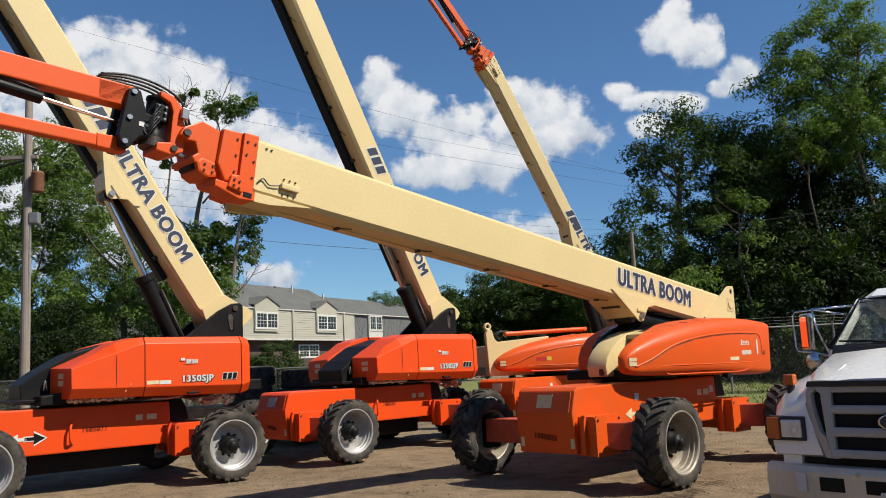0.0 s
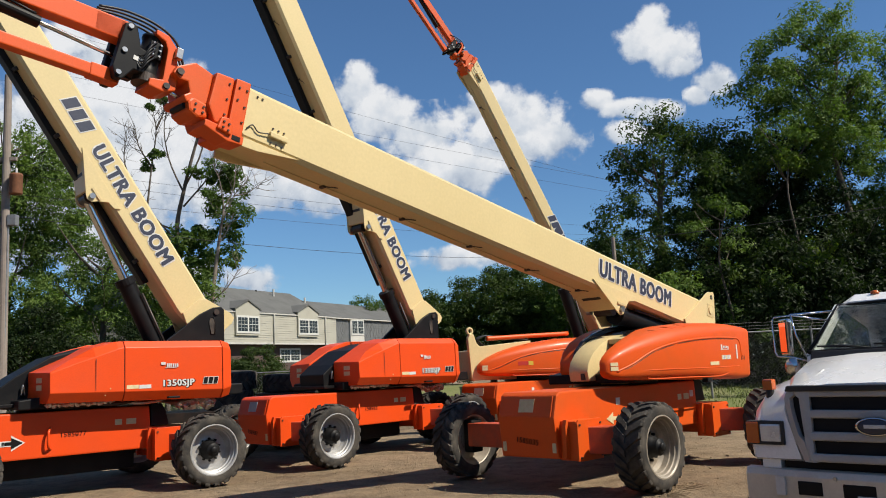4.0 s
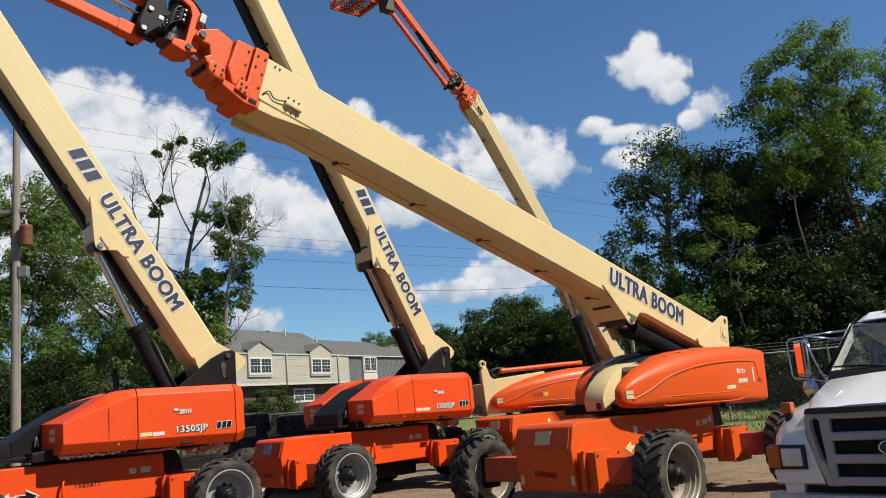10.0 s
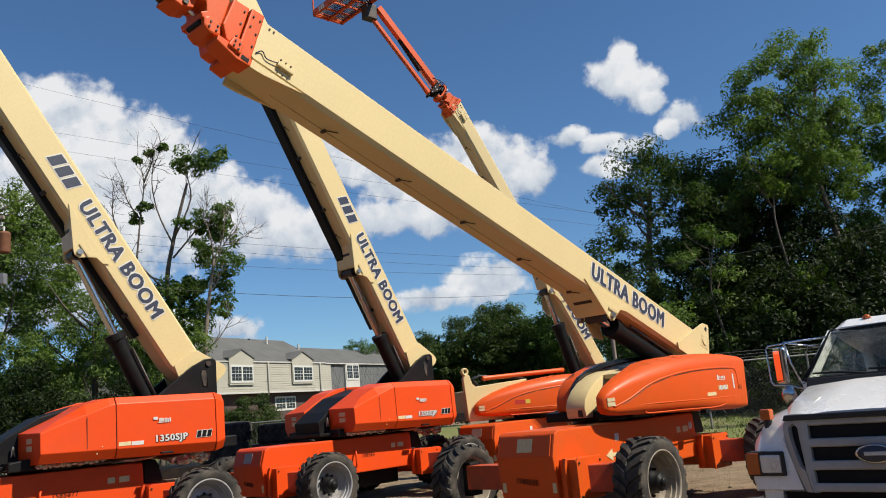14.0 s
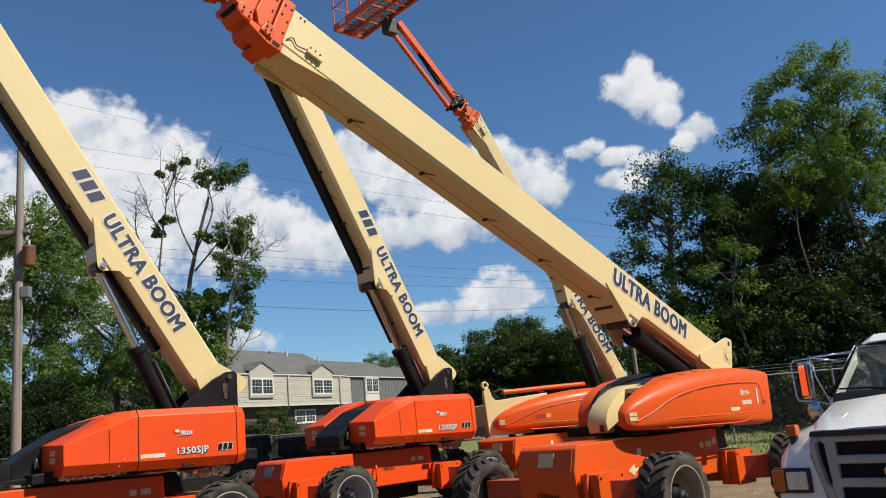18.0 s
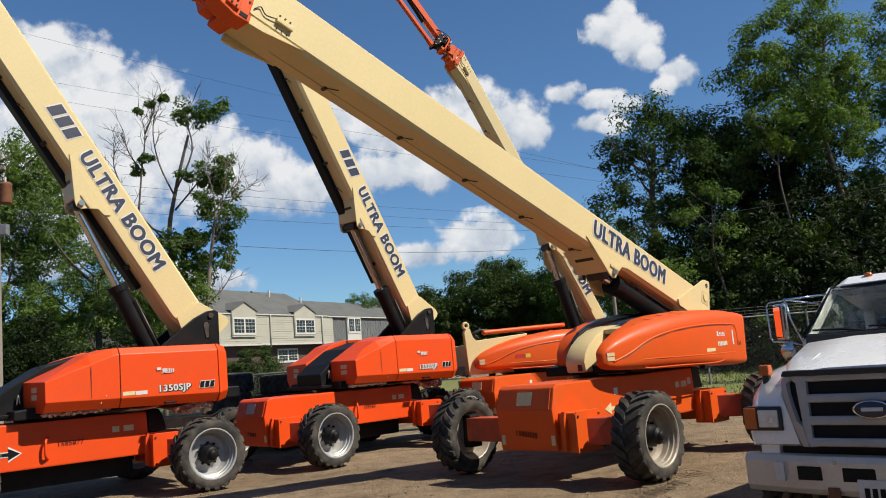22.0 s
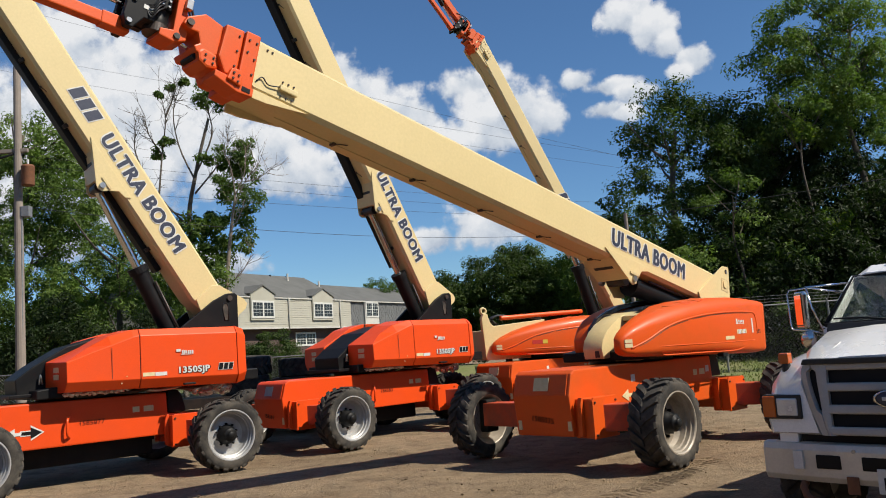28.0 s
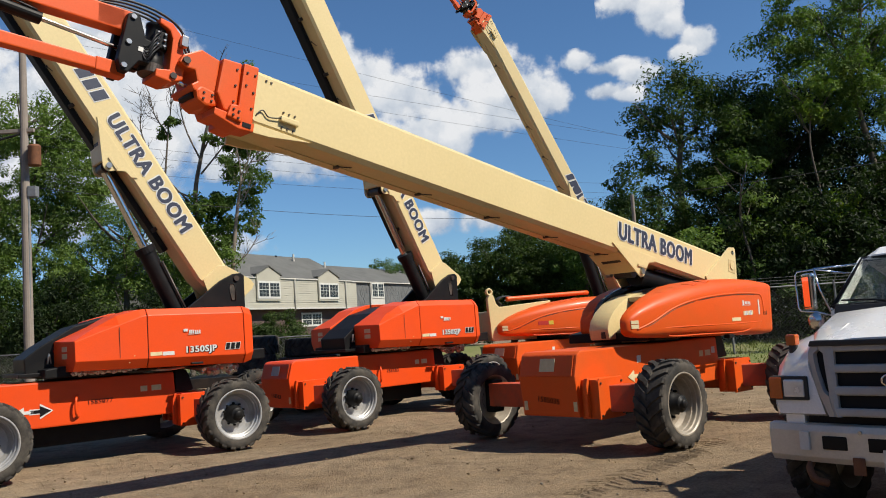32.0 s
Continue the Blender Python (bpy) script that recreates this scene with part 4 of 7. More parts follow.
def turntable(lift, paint, F, style, dx=0.0, hoods=None, slide=0.0):
    tb = part("turntable", prism([(0.85, 1.36), (0.85, 1.50), (0.2, 1.58), (-1.6, 1.60), (-2.80, 1.60), (-2.80, 1.42), (-1.2, 1.37)], -0.84 if style == "angular" else -0.70, 0.86, 0.02), BLACK, lift, "black turntable deck", F)
    part("swing_bearing", lathe([(0.0, 0), (0.62, 0), (0.66, 0.03), (0.66, 0.10), (0.0, 0.10)], 40, m=pose(0, 0, 1.29, 90)), GREASE, tb)
    if style == "angular":
        for s in (-1, 1):
            back, seam, nose, tip, front = hoods
            angular_hood(tb, s, paint, back, seam, nose, tip)
            br = part("boom_bracket", prism([(-2.66 + dx, 1.58), (-2.66 + dx, 2.95), (-2.60 + dx, 3.0), (-2.45 + dx, 2.985), (-2.20 + dx, 2.86), (-1.58 + dx, 2.39), (-0.9 + dx, 1.6)], min(s * 0.35, s * 0.43), max(s * 0.35, s * 0.43), 0.012), BLACK, tb, "black boom pivot bracket")
            part("pivot_cap", rod((-2.50 + dx, s * 0.43, 2.90), (-2.50 + dx, s * 0.46, 2.90), 0.05, 18), GREASE, br)
            part("bracket_slot", prism([(-2.47 + dx, 2.50), (-2.40 + dx, 2.50), (-2.36 + dx, 2.72), (-2.38 + dx, 2.80), (-2.45 + dx, 2.80), (-2.48 + dx, 2.72)], s * 0.43, s * 0.434, 0.0), RUBBER, br)
            part("slot_rim", tube([(-2.47 + dx, s * 0.435, 2.50), (-2.40 + dx, s * 0.435, 2.50), (-2.36 + dx, s * 0.435, 2.72), (-2.38 + dx, s * 0.435, 2.80), (-2.45 + dx, s * 0.435, 2.80), (-2.48 + dx, s * 0.435, 2.72), (-2.47 + dx, s * 0.435, 2.50)], 0.010, 6), BLACK, br)
        part("front_cover", prism([(front - 0.02, 1.42), (front, 1.68), (front - 0.25, 1.87), (front - 0.75, 2.16), (front - 1.35, 2.31), (front - 2.2, 2.34), (front - 2.2, 1.6)], -0.41, 0.41, 0.02), BLACK, tb, "black sloping cover between the hoods")
        part("cover_step", box(front - 0.40, front + 0.12, -0.60, 0.60, 1.40, 1.455, 0.01), BLACK, tb, "black step before the cover")
        part("grab_hook", tube(arc([(tip + 0.10, 0.46, 1.58), (tip + 0.08, 0.47, 1.74), (tip + 0.05, 0.46, 1.58)], 5), 0.012, 6), STEEL, tb)
        for k in range(18):
            r = 0.042 if k < 12 else 0.11
            tmp = bmesh.new()
            bmesh.ops.create_icosphere(tmp, subdivisions=3, radius=r)
            for v in tmp.verts:
                v.co *= 1 + 0.45 * noise.noise(v.co * (1.6 / r) + Vector((k * 3.1, 0, 0)))
                v.co.x *= 1.3
            at = (seam + 0.10 + 0.085 * k, 0.85 + 0.012 * (k % 3), 1.405 + 0.008 * (k % 2)) if k < 12 else (back + 0.25 + 0.13 * (k - 12), 0.62 + 0.06 * (k % 2), 1.30 + 0.05 * (k % 3))
            part("foil_wrap", tmp, FOIL, tb, "crumpled foil heat wrap under the hood", Matrix.Translation(at))
        for k in range(3):
            part("engine_pipe", tube(arc([(-0.2 - 0.5 * k, 0.80, 1.40), (-0.5 - 0.5 * k, 0.87, 1.37 - 0.01 * k), (-0.9 - 0.5 * k, 0.84, 1.40)]), 0.028, 8), STEEL if k == 1 else GREASE, tb, "shiny foil-wrapped pipe under the hood")
    else:
        near = rounded_hood(tb, 1, paint, -2.44 + slide * 0.33, 1.56 + slide * 0.40)
        if not slide:
            for ob in [near] + list(near.children):
                ob.data.transform(Matrix.Translation((0, 0, -0.05)))
        rounded_hood(tb, -1, paint, -2.65, 0.25 + slide)
        for s in (-1, 1):
            part("boom_bracket", prism([(-3.10, 1.58), (-3.10, 2.12), (-3.0, 2.24), (-2.6, 2.30), (-2.1, 2.18), (-1.6, 1.6)], min(s * 0.36, s * 0.415), max(s * 0.36, s * 0.415), 0.012), CREAM, tb, "cream boom pivot bracket")
        if slide:
            # a tall cream plate with a lifting eye stands before the hoods
            top = [(0.6, 1.36), (2.02, 1.38), (2.05, 1.46), (2.10, 2.36), (2.04, 2.46), (1.94, 2.44), (1.88, 2.24), (1.80, 2.16), (0.4, 2.26), (0.4, 1.36)]
            fp = part("front_plate", prism(top, 0.62, 0.73, 0.014), CREAM, tb, "cream steel front plate with a lifting eye")
            part("front_web", prism([(0.6, 1.36), (1.88, 1.38), (1.90, 2.08), (0.2, 2.16)], -0.27, 0.62, 0.03), CREAM, tb, "cream turntable front frame")
            part("lifting_eye", lathe([(0.045, -0.035), (0.085, -0.035), (0.095, 0.0), (0.085, 0.035), (0.045, 0.035), (0.045, -0.035)], 20, m=pose(2.03, 0.68, 2.52)), CREAM, fp, "cream lifting eye")
            for x, z, w in ((1.70, 1.70, 0.12), (1.76, 1.48, 0.07)):
                part("plate_mark", box(x - w, x, 0.728, 0.734, z, z + 0.06), DECAL_TAN, fp)
            bar = part("guard_bar", tube(arc([(1.55, 0.62, 2.34), (1.2, 0.62, 2.35), (0.3, 0.60, 2.38), (-0.8, 0.56, 2.41)]), 0.055, 8), paint, tb, "orange guard bar over the hoses")
            for k in range(3):
                part("hose", tube(arc([(1.52, 0.40 + 0.07 * k, 2.14), (1.74, 0.42 + 0.07 * k, 2.30), (1.60, 0.44 + 0.07 * k, 2.40), (1.3, 0.46 + 0.07 * k, 2.38), (0.4, 0.46 + 0.07 * k, 2.28)]), 0.022, 6), BLACK_CABLE, bar)
            return tb
        # cream front frame, rounded over, with a recess beside the hood
        rim = [(1.02, 1.40), (1.05, 1.55), (1.0, 1.68), (0.86, 1.82), (0.66, 1.94), (0.40, 2.04), (0.12, 2.09), (-0.5, 2.11)]
        fr = part("side_frame", prism(rim + [(-0.5, 1.40)], -0.16, 0.19, 0.02, 2), CREAM, tb, "cream turntable front frame", None, smooth=35)
        part("frame_cheek", prism([(x - 0.30, z - 0.06) for x, z in rim] + [(-0.5, 1.45)], 0.19, 0.62, 0.01), CREAM, fr)
        part("frame_bar", prism([(0.44, 2.02), (0.12, 2.09), (-0.4, 2.10), (-0.4, 2.02), (0.10, 2.01), (0.42, 1.95)], 0.191, 0.60, 0.006), CREAM, fr)
        part("bar_slot", prism([(0.265, 2.055), (0.13, 2.086), (0.13, 2.092), (0.267, 2.062)], 0.30, 0.54), BLACK, fr, "dark slot in the bar")
        part("frame_slot", box(1.005, 1.055, 0.06, 0.13, 1.42, 1.52, 0.008), GREASE, fr, "dark slot in the frame")
        # orange cover with a glossy black edge
        over = [(0.76, 1.42), (0.82, 1.55), (0.81, 1.70), (0.72, 1.86), (0.53, 2.01), (0.24, 2.12), (-0.1, 2.20), (-0.7, 2.27), (-1.6, 2.30)]
        fc = part("front_cover", prism(over + [(-1.6, 1.6), (0.0, 1.42)], -0.50, -0.23, 0.05, 4), paint, tb, "orange cover beside the frame", None, smooth=40)
        edge = [(x + 0.035, z + 0.015) for x, z in over]
        part("cover_edge", prism(edge + [(x - 0.05, z - 0.05) for x, z in reversed(over)], -0.23, -0.165, 0.010), BLACK_GLOSS, fc, "glossy black cover edge")
        part("cover_top", prism([(0.10, 2.10), (-0.4, 2.17), (-0.9, 2.22), (-1.6, 2.25), (-1.6, 2.12), (-0.5, 2.112)], -0.164, 0.36, 0.006), BLACK_GLOSS, fc, "glossy black curved cover")
    return tb


def boom_lift(at, az, phi, el, style, paint, rim, turns, reach=9.05, nose=False, strip=False, brand=True, jib=-5.0, number="", low=-0.58, top=0.20, pin=(2.65, -0.60), pz=2.56, px=-2.75, word=2.35, mark=4.15, lean=(0, 0), hoods=None, slide=0.0, W=0.30, ink=0.27, span=2.165, foot=(-1.75, 1.75), head=(2.5, 0.88, 0.78, 0.0), label=""):
    """at: the ground under its swing centre; az: where the chassis points; phi: where the boom points; el: the boom's angle above the level."""
    lift = tagged(new("boom_lift"), label, "boom lift", "boom lifts in the yard")
    lift.matrix_basis = pose(*at, *lean, az)
    F = pose(0, 0, 0, 0, 0, phi - az)
    chassis(lift, ORANGE if style == "angular" else ORANGE_OLD, number)
    wheels(lift, rim, turns)
    tb = turntable(lift, paint, F, style, px + 2.58, hoods, slide)
    boom = lift_boom(lift, F @ pose(px, 0, pz, 0, -el, 0), paint, True, brand, strip, reach, low, top, pin, word, mark, W, ink, span)
    if nose:
        J = boom_nose(boom, reach, paint, jib, head[0], top - 0.20, W, head[1], head[2], head[3])
        if brand:
            work_platform(lift, boom, J, pose(0, 0, 0, 0, el + jib - head[3], 0), paint)
    mb, mr, p, q = cylinder_poses(F, el, pin, pz, px, foot)
    barrel, rd = lift_cylinder(lift, F, p, q)
    return lift, tb, boom, barrel, rd, F


PIN_D, PZ_D, FOOT_D = (2.83, -0.71), 2.617, (-2.05, 2.12)
boom_lift((-6.04, 13.69, 0), 39, 219, 57.3, "angular", ORANGE, RIM_NEW, (0, 0, 0, 0), reach=10.3, strip=True, number="1585077", low=-0.57, top=0.043, pin=(2.97, -0.765), pz=2.782, px=-2.58, word=2.506, mark=4.28, hoods=(-2.50, -0.605, 0.50, 0.62, 1.05), slide=0.0, W=0.28, ink=0.255, span=2.30, foot=(-1.83, 1.75), label="orange boom lift with a raised cream boom, parked on dirt")
boom_lift((-1.70, 17.69, 0), 44, 224, 61.9, "angular", ORANGE, RIM_NEW, (0, 0, 0, 0), reach=10.06, strip=True, number="158583", low=-0.538, top=0.048, pin=(2.627, -0.695), pz=2.88, px=-2.26, word=2.218, mark=3.926, hoods=(-2.31, -0.415, 0.69, 0.73, 1.00), W=0.28, ink=0.255, span=2.17, foot=(-2.02, 1.75), label="orange boom lift with a steeply raised cream boom")
boom_lift((2.55, 20.5, 0), 50, 205, 62.6, "rounded", ORANGE_OLD, RIM_TAN, (0, 0, 0, 0), reach=8.10, nose=True, jib=18, low=-0.57, top=-0.20, pin=(2.72, -0.66), pz=2.34, word=2.25, mark=3.42, slide=0.85, W=0.24, ink=0.22, head=(4.4, 0.56, 0.58, 28.0), label="faded orange boom lift, its raised boom ending in a basket")
LIFT_D = boom_lift((3.0, 13.17, 0), 43, 224.6, 10.0, "rounded", ORANGE_OLD, RIM_TAN, (0, 0, 0, 0), reach=9.88, nose=True, brand=False, number="1585035", low=-0.52, top=0.076, pin=PIN_D, pz=PZ_D, word=2.35, W=0.281, foot=FOOT_D, head=(3.2, 0.97, 0.85, 0.0), label="faded orange boom lift raising and lowering its cream boom")


# ---------------------------------------------------------------- ground, grass, gravel
def dirt_material():
    m, nodes, links, b = shader("packed_dirt")
    at = nodes.new("ShaderNodeTexCoord").outputs["Object"]
    big = noise_node(nodes, links, 0.22, 6, 0.6, at)
    mid = noise_node(nodes, links, 2.2, 6, 0.7, at)
    fine = noise_node(nodes, links, 30, 4, 0.7, at)
    stones = nodes.new("ShaderNodeTexVoronoi")
    stones.inputs["Scale"].default_value = 26
    links.new(at, stones.inputs["Vector"])
    c1 = ramp_node(nodes, links, big.outputs[0], [(0.35, (0.178, 0.127, 0.077)), (0.65, (0.272, 0.208, 0.138))])
    c2 = ramp_node(nodes, links, mid.outputs[0], [(0.30, (0.50, 0.46, 0.42)), (0.50, (1.0, 1.0, 1.0)), (0.72, (1.3, 1.27, 1.2))])
    col = mix_node(nodes, links, 0.85, c1.outputs[0], c2.outputs[0], "MULTIPLY")
    c3 = ramp_node(nodes, links, fine.outputs[0], [(0.32, (0.48, 0.46, 0.43)), (0.62, (1.22, 1.21, 1.2))])
    col = mix_node(nodes, links, 0.7, col, c3.outputs[0], "MULTIPLY")
    peb = ramp_node(nodes, links, stones.outputs["Distance"], [(0.0, (0.5, 0.5, 0.5)), (0.16, (0.0, 0.0, 0.0))])
    col = mix_node(nodes, links, peb.outputs[0], col, (0.33, 0.30, 0.25))
    links.new(col, b.inputs["Base Color"])
    b.inputs["Roughness"].default_value = 0.95
    b.inputs["Specular IOR Level"].default_value = 0.2
    add = nodes.new("ShaderNodeMath")
    add.operation = "ADD"
    links.new(mid.outputs[0], add.inputs[0])
    links.new(fine.outputs[0], add.inputs[1])
    bp = nodes.new("ShaderNodeBump")
    bp.inputs["Strength"].default_value, bp.inputs["Distance"].default_value = 0.8, 0.045
    links.new(add.outputs[0], bp.inputs["Height"])
    links.new(bp.outputs[0], b.inputs["Normal"])
    return m


DIRT = dirt_material()
n = 260
axis = np.linspace(-1, 1, n)
gx, gy = np.sign(axis) * np.abs(axis) ** 4 * 1500 + axis * 18, np.sign(axis) * np.abs(axis) ** 4 * 1500 + axis * 18 + 13
verts = []
for y in gy:
    for x in gx:
        near = math.exp(-((x / 14) ** 2 + ((y - 12) / 12) ** 2))
        z = near * (0.03 * noise.noise((x * 0.5, y * 0.5, 0)) + 0.014 * noise.noise((x * 2.1, y * 2.1, 3)))
        # tread print left by a tyre, crossing the open dirt
        u = (x * 0.64 + y * 0.77) - 8.6
        w = (x * 0.77 - y * 0.64) + 5.3
        if abs(w) < 0.28 and -3.5 < u < 2.2:
            z += 0.022 * math.sin(u * 26 + (8 if w > 0 else -8) * w) - 0.012
        verts.append((x, y, z - 0.02 * near))
faces = [(j * n + i, j * n + i + 1, (j + 1) * n + i + 1, (j + 1) * n + i) for j in range(n - 1) for i in range(n - 1)]
me = bpy.data.meshes.new("ground")
me.from_pydata(verts, [], faces)
me.materials.append(DIRT)
me.polygons.foreach_set("use_smooth", [True] * len(faces))
tagged(new("ground", me), "packed brown dirt yard with a tyre tread print", "ground", kind="structure")


# added walls, never in view: they cut the skylight so shade gets darker
SKY_BLOCK = surface("dark_sky_block", (0.13, 0.085, 0.065), (0.07, 0.05, 0.04), 0.9, scale=0.6, fine=14, bump=0.3)
for nm, (x0, x1, y0, y1) in (("wall_south", (-26, 25, -10.4, -10)), ("wall_west", (-26.4, -26, -10.4, 26)), ("wall_east", (25, 25.4, -10.4, 19))):
    tagged(part(nm, box(x0, x1, y0, y1, -0.1, 4.5 if nm == "wall_south" else 9.0), SKY_BLOCK), "unseen dark wall added to hold back skylight", "wall", kind="structure")


def scatter_blades(name, count, region, height, width, material, label, category, seed, flat=0.0):
    """Small upright blades or lumps over a region, as one mesh."""
    rng = np.random.default_rng(seed)
    vs, fs = [], []
    for k in range(count):
        x, y, z = region(rng)
        a, h = rng.uniform(0, 6.28), height * rng.uniform(0.5, 1.3)
        dx, dy = math.cos(a) * width, math.sin(a) * width
        lx, ly = rng.normal(0, 0.3, 2) * h
        i = len(vs)
        vs += [(x - dx, y - dy, z), (x + dx, y + dy, z), (x + dx * 0.6 + lx * 0.6, y + dy * 0.6 + ly * 0.6, z + h * 0.6), (x + lx, y + ly, z + h), (x - dx * 0.6 + lx * 0.6, y - dy * 0.6 + ly * 0.6, z + h * 0.6)]
        fs.append((i, i + 1, i + 2, i + 3, i + 4))
    me = bpy.data.meshes.new(name)
    me.from_pydata(vs, [], fs)
    me.materials.append(material)
    return tagged(new(name, me), label, category, kind="stuff")


def stones(name, count, region, size, material, label, seed):
    rng = np.random.default_rng(seed)
    base = bmesh.new()
    bmesh.ops.create_icosphere(base, subdivisions=1, radius=1)
    bv, bf = np.array([v.co[:] for v in base.verts]), [[v.index for v in f.verts] for f in base.faces]
    base.free()
    vs, fs = [], []
    for k in range(count):
        x, y, z = region(rng)
        s = size * rng.lognormal(0, 0.4)
        q = bv * (s * rng.uniform(0.7, 1.3, 3)) * rng.uniform(0.8, 1.2, (len(bv), 1)) * np.array([1, 1, 0.6])
        i = len(vs)
        vs += [tuple(p) for p in q + np.array([x, y, z + s * 0.2])]
        fs += [tuple(i + j for j in f) for f in bf]
    me = bpy.data.meshes.new(name)
    me.from_pydata(vs, [], fs)
    me.materials.append(material)
    return tagged(new(name, me), label, "gravel", kind="stuff")


def leafy(name, dark, mid, light, trans=0.35):
    """Leaf surface: each leaf its own green, some light passing through."""
    m, nodes, links, b = shader(name)
    geo = nodes.new("ShaderNodeNewGeometry")
    # leaf colours scaled down as well
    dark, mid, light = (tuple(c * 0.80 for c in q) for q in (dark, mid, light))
    patch = noise_node(nodes, links, 0.75, 3, 0.6, geo.outputs["Position"])
    wide = nodes.new("ShaderNodeMapRange")
    wide.inputs["From Min"].default_value, wide.inputs["From Max"].default_value = 0.30, 0.70
    links.new(patch.outputs[0], wide.inputs["Value"])
    both = nodes.new("ShaderNodeMix")
    both.inputs[0].default_value = 0.28
    links.new(wide.outputs[0], both.inputs[2])
    links.new(geo.outputs["Random Per Island"], both.inputs[3])
    r = ramp_node(nodes, links, both.outputs[0], [(0.0, dark), (0.5, mid), (1.0, light)])
    links.new(r.outputs[0], b.inputs["Base Color"])
    b.inputs["Roughness"].default_value = 0.55
    b.inputs["Specular IOR Level"].default_value = 0.18
    tr = nodes.new("ShaderNodeBsdfTranslucent")
    br = mix_node(nodes, links, 1.0, r.outputs[0], (1.3, 1.6, 0.6), "MULTIPLY")
    links.new(br, tr.inputs["Color"])
    mx = nodes.new("ShaderNodeMixShader")
    mx.inputs[0].default_value = trans
    links.new(b.outputs[0], mx.inputs[1])
    links.new(tr.outputs[0], mx.inputs[2])
    links.new(mx.outputs[0], nodes["Material Output"].inputs["Surface"])
    return m


# the first green is near black: the wood's shade is put into its colour
LEAF_SHADED = leafy("shade_darkened_leaves", (0.011, 0.020, 0.007), (0.020, 0.035, 0.010), (0.040, 0.063, 0.019))
LEAF_MID = leafy("green_leaves", (0.042, 0.080, 0.017), (0.084, 0.138, 0.028), (0.15, 0.21, 0.05))
LEAF_DEEP = leafy("deep_green_leaves", (0.028, 0.050, 0.015), (0.056, 0.088, 0.024), (0.11, 0.15, 0.046), 0.40)
LEAF_LIGHT = leafy("bright_green_leaves", (0.058, 0.102, 0.024), (0.125, 0.19, 0.042), (0.21, 0.29, 0.07))
GRASS = leafy("grass_blades", (0.09, 0.12, 0.02), (0.16, 0.19, 0.04), (0.27, 0.27, 0.10), 0.25)
BARK = surface("grey_bark", (0.13, 0.105, 0.08), (0.06, 0.05, 0.04), 0.9, scale=4, fine=25, bump=0.6)
DEADWOOD = surface("bleached_deadwood", (0.26, 0.21, 0.16), (0.14, 0.11, 0.08), 0.9, scale=4, fine=30, bump=0.5)
DIRT_PALE = surface("dusty_pebble", (0.30, 0.25, 0.19), (0.20, 0.16, 0.12), 0.9, scale=3, fine=30, bump=0.3)
GRAVEL = surface("pale_gravel", (0.42, 0.40, 0.36), (0.25, 0.23, 0.20), 0.9, scale=3, fine=30, bump=0.3)


def bank(rng):
    x, y = rng.uniform(5.5, 22), rng.uniform(21.0, 27.5)
    return x, y, max(0.0, (y - 21.7) * 0.115)


bm = bmesh.new()
secs = []
for x in np.linspace(-60, 60, 40):
    back = 1 / (1 + math.exp((x - 3.6) * 2.2))
    secs.append([(x, y + 0.4 * math.sin(x * 0.7) + back * far, z) for y, z, far in ((20.6, -0.05, 17), (22, 0.06, 17), (25, 0.42, 15), (28, 0.75, 13), (36, 0.80, 10), (60, 0.3, 0), (64, -0.05, 0))])
grid = [[bm.verts.new(p) for p in s] for s in secs]
for a, b in zip(grid, grid[1:]):
    for i in range(len(a) - 1):
        bm.faces.new((a[i], b[i], b[i + 1], a[i + 1]))
SOD = surface("mown_grass_sod", (0.14, 0.17, 0.045), (0.24, 0.20, 0.10), 0.95, scale=1.2, fine=18, bump=0.6, amount=0.8)
tagged(part("grass_bank", bm, SOD), "low grassy bank along the yard's edge", "grass", kind="structure")
scatter_blades("grass", 9000, bank, 0.11, 0.02, GRASS, "patchy mown grass on the bank", "grass", 3)
stones("gravel", 1500, lambda r: (r.uniform(4.5, 16), r.normal(21.6, 0.5), 0.02), 0.07, GRAVEL, "pale loose gravel along the bank", 5)
stones("pale_pebbles", 700, lambda r: (r.uniform(-8, 7), r.uniform(5.0, 20), -0.008), 0.007, DIRT_PALE, "pale pebbles strewn over the dirt", 8)
stones("pebbles", 2600, lambda r: (r.uniform(-8, 6), r.uniform(5.5, 17), -0.004), 0.006, DIRT, "scattered pebbles on the dirt", 6)
stones("dirt_clods", 900, lambda r: (r.uniform(-8, 7), r.uniform(5.5, 18), 0.0), 0.011, DIRT, "small clods of dry dirt", 7)


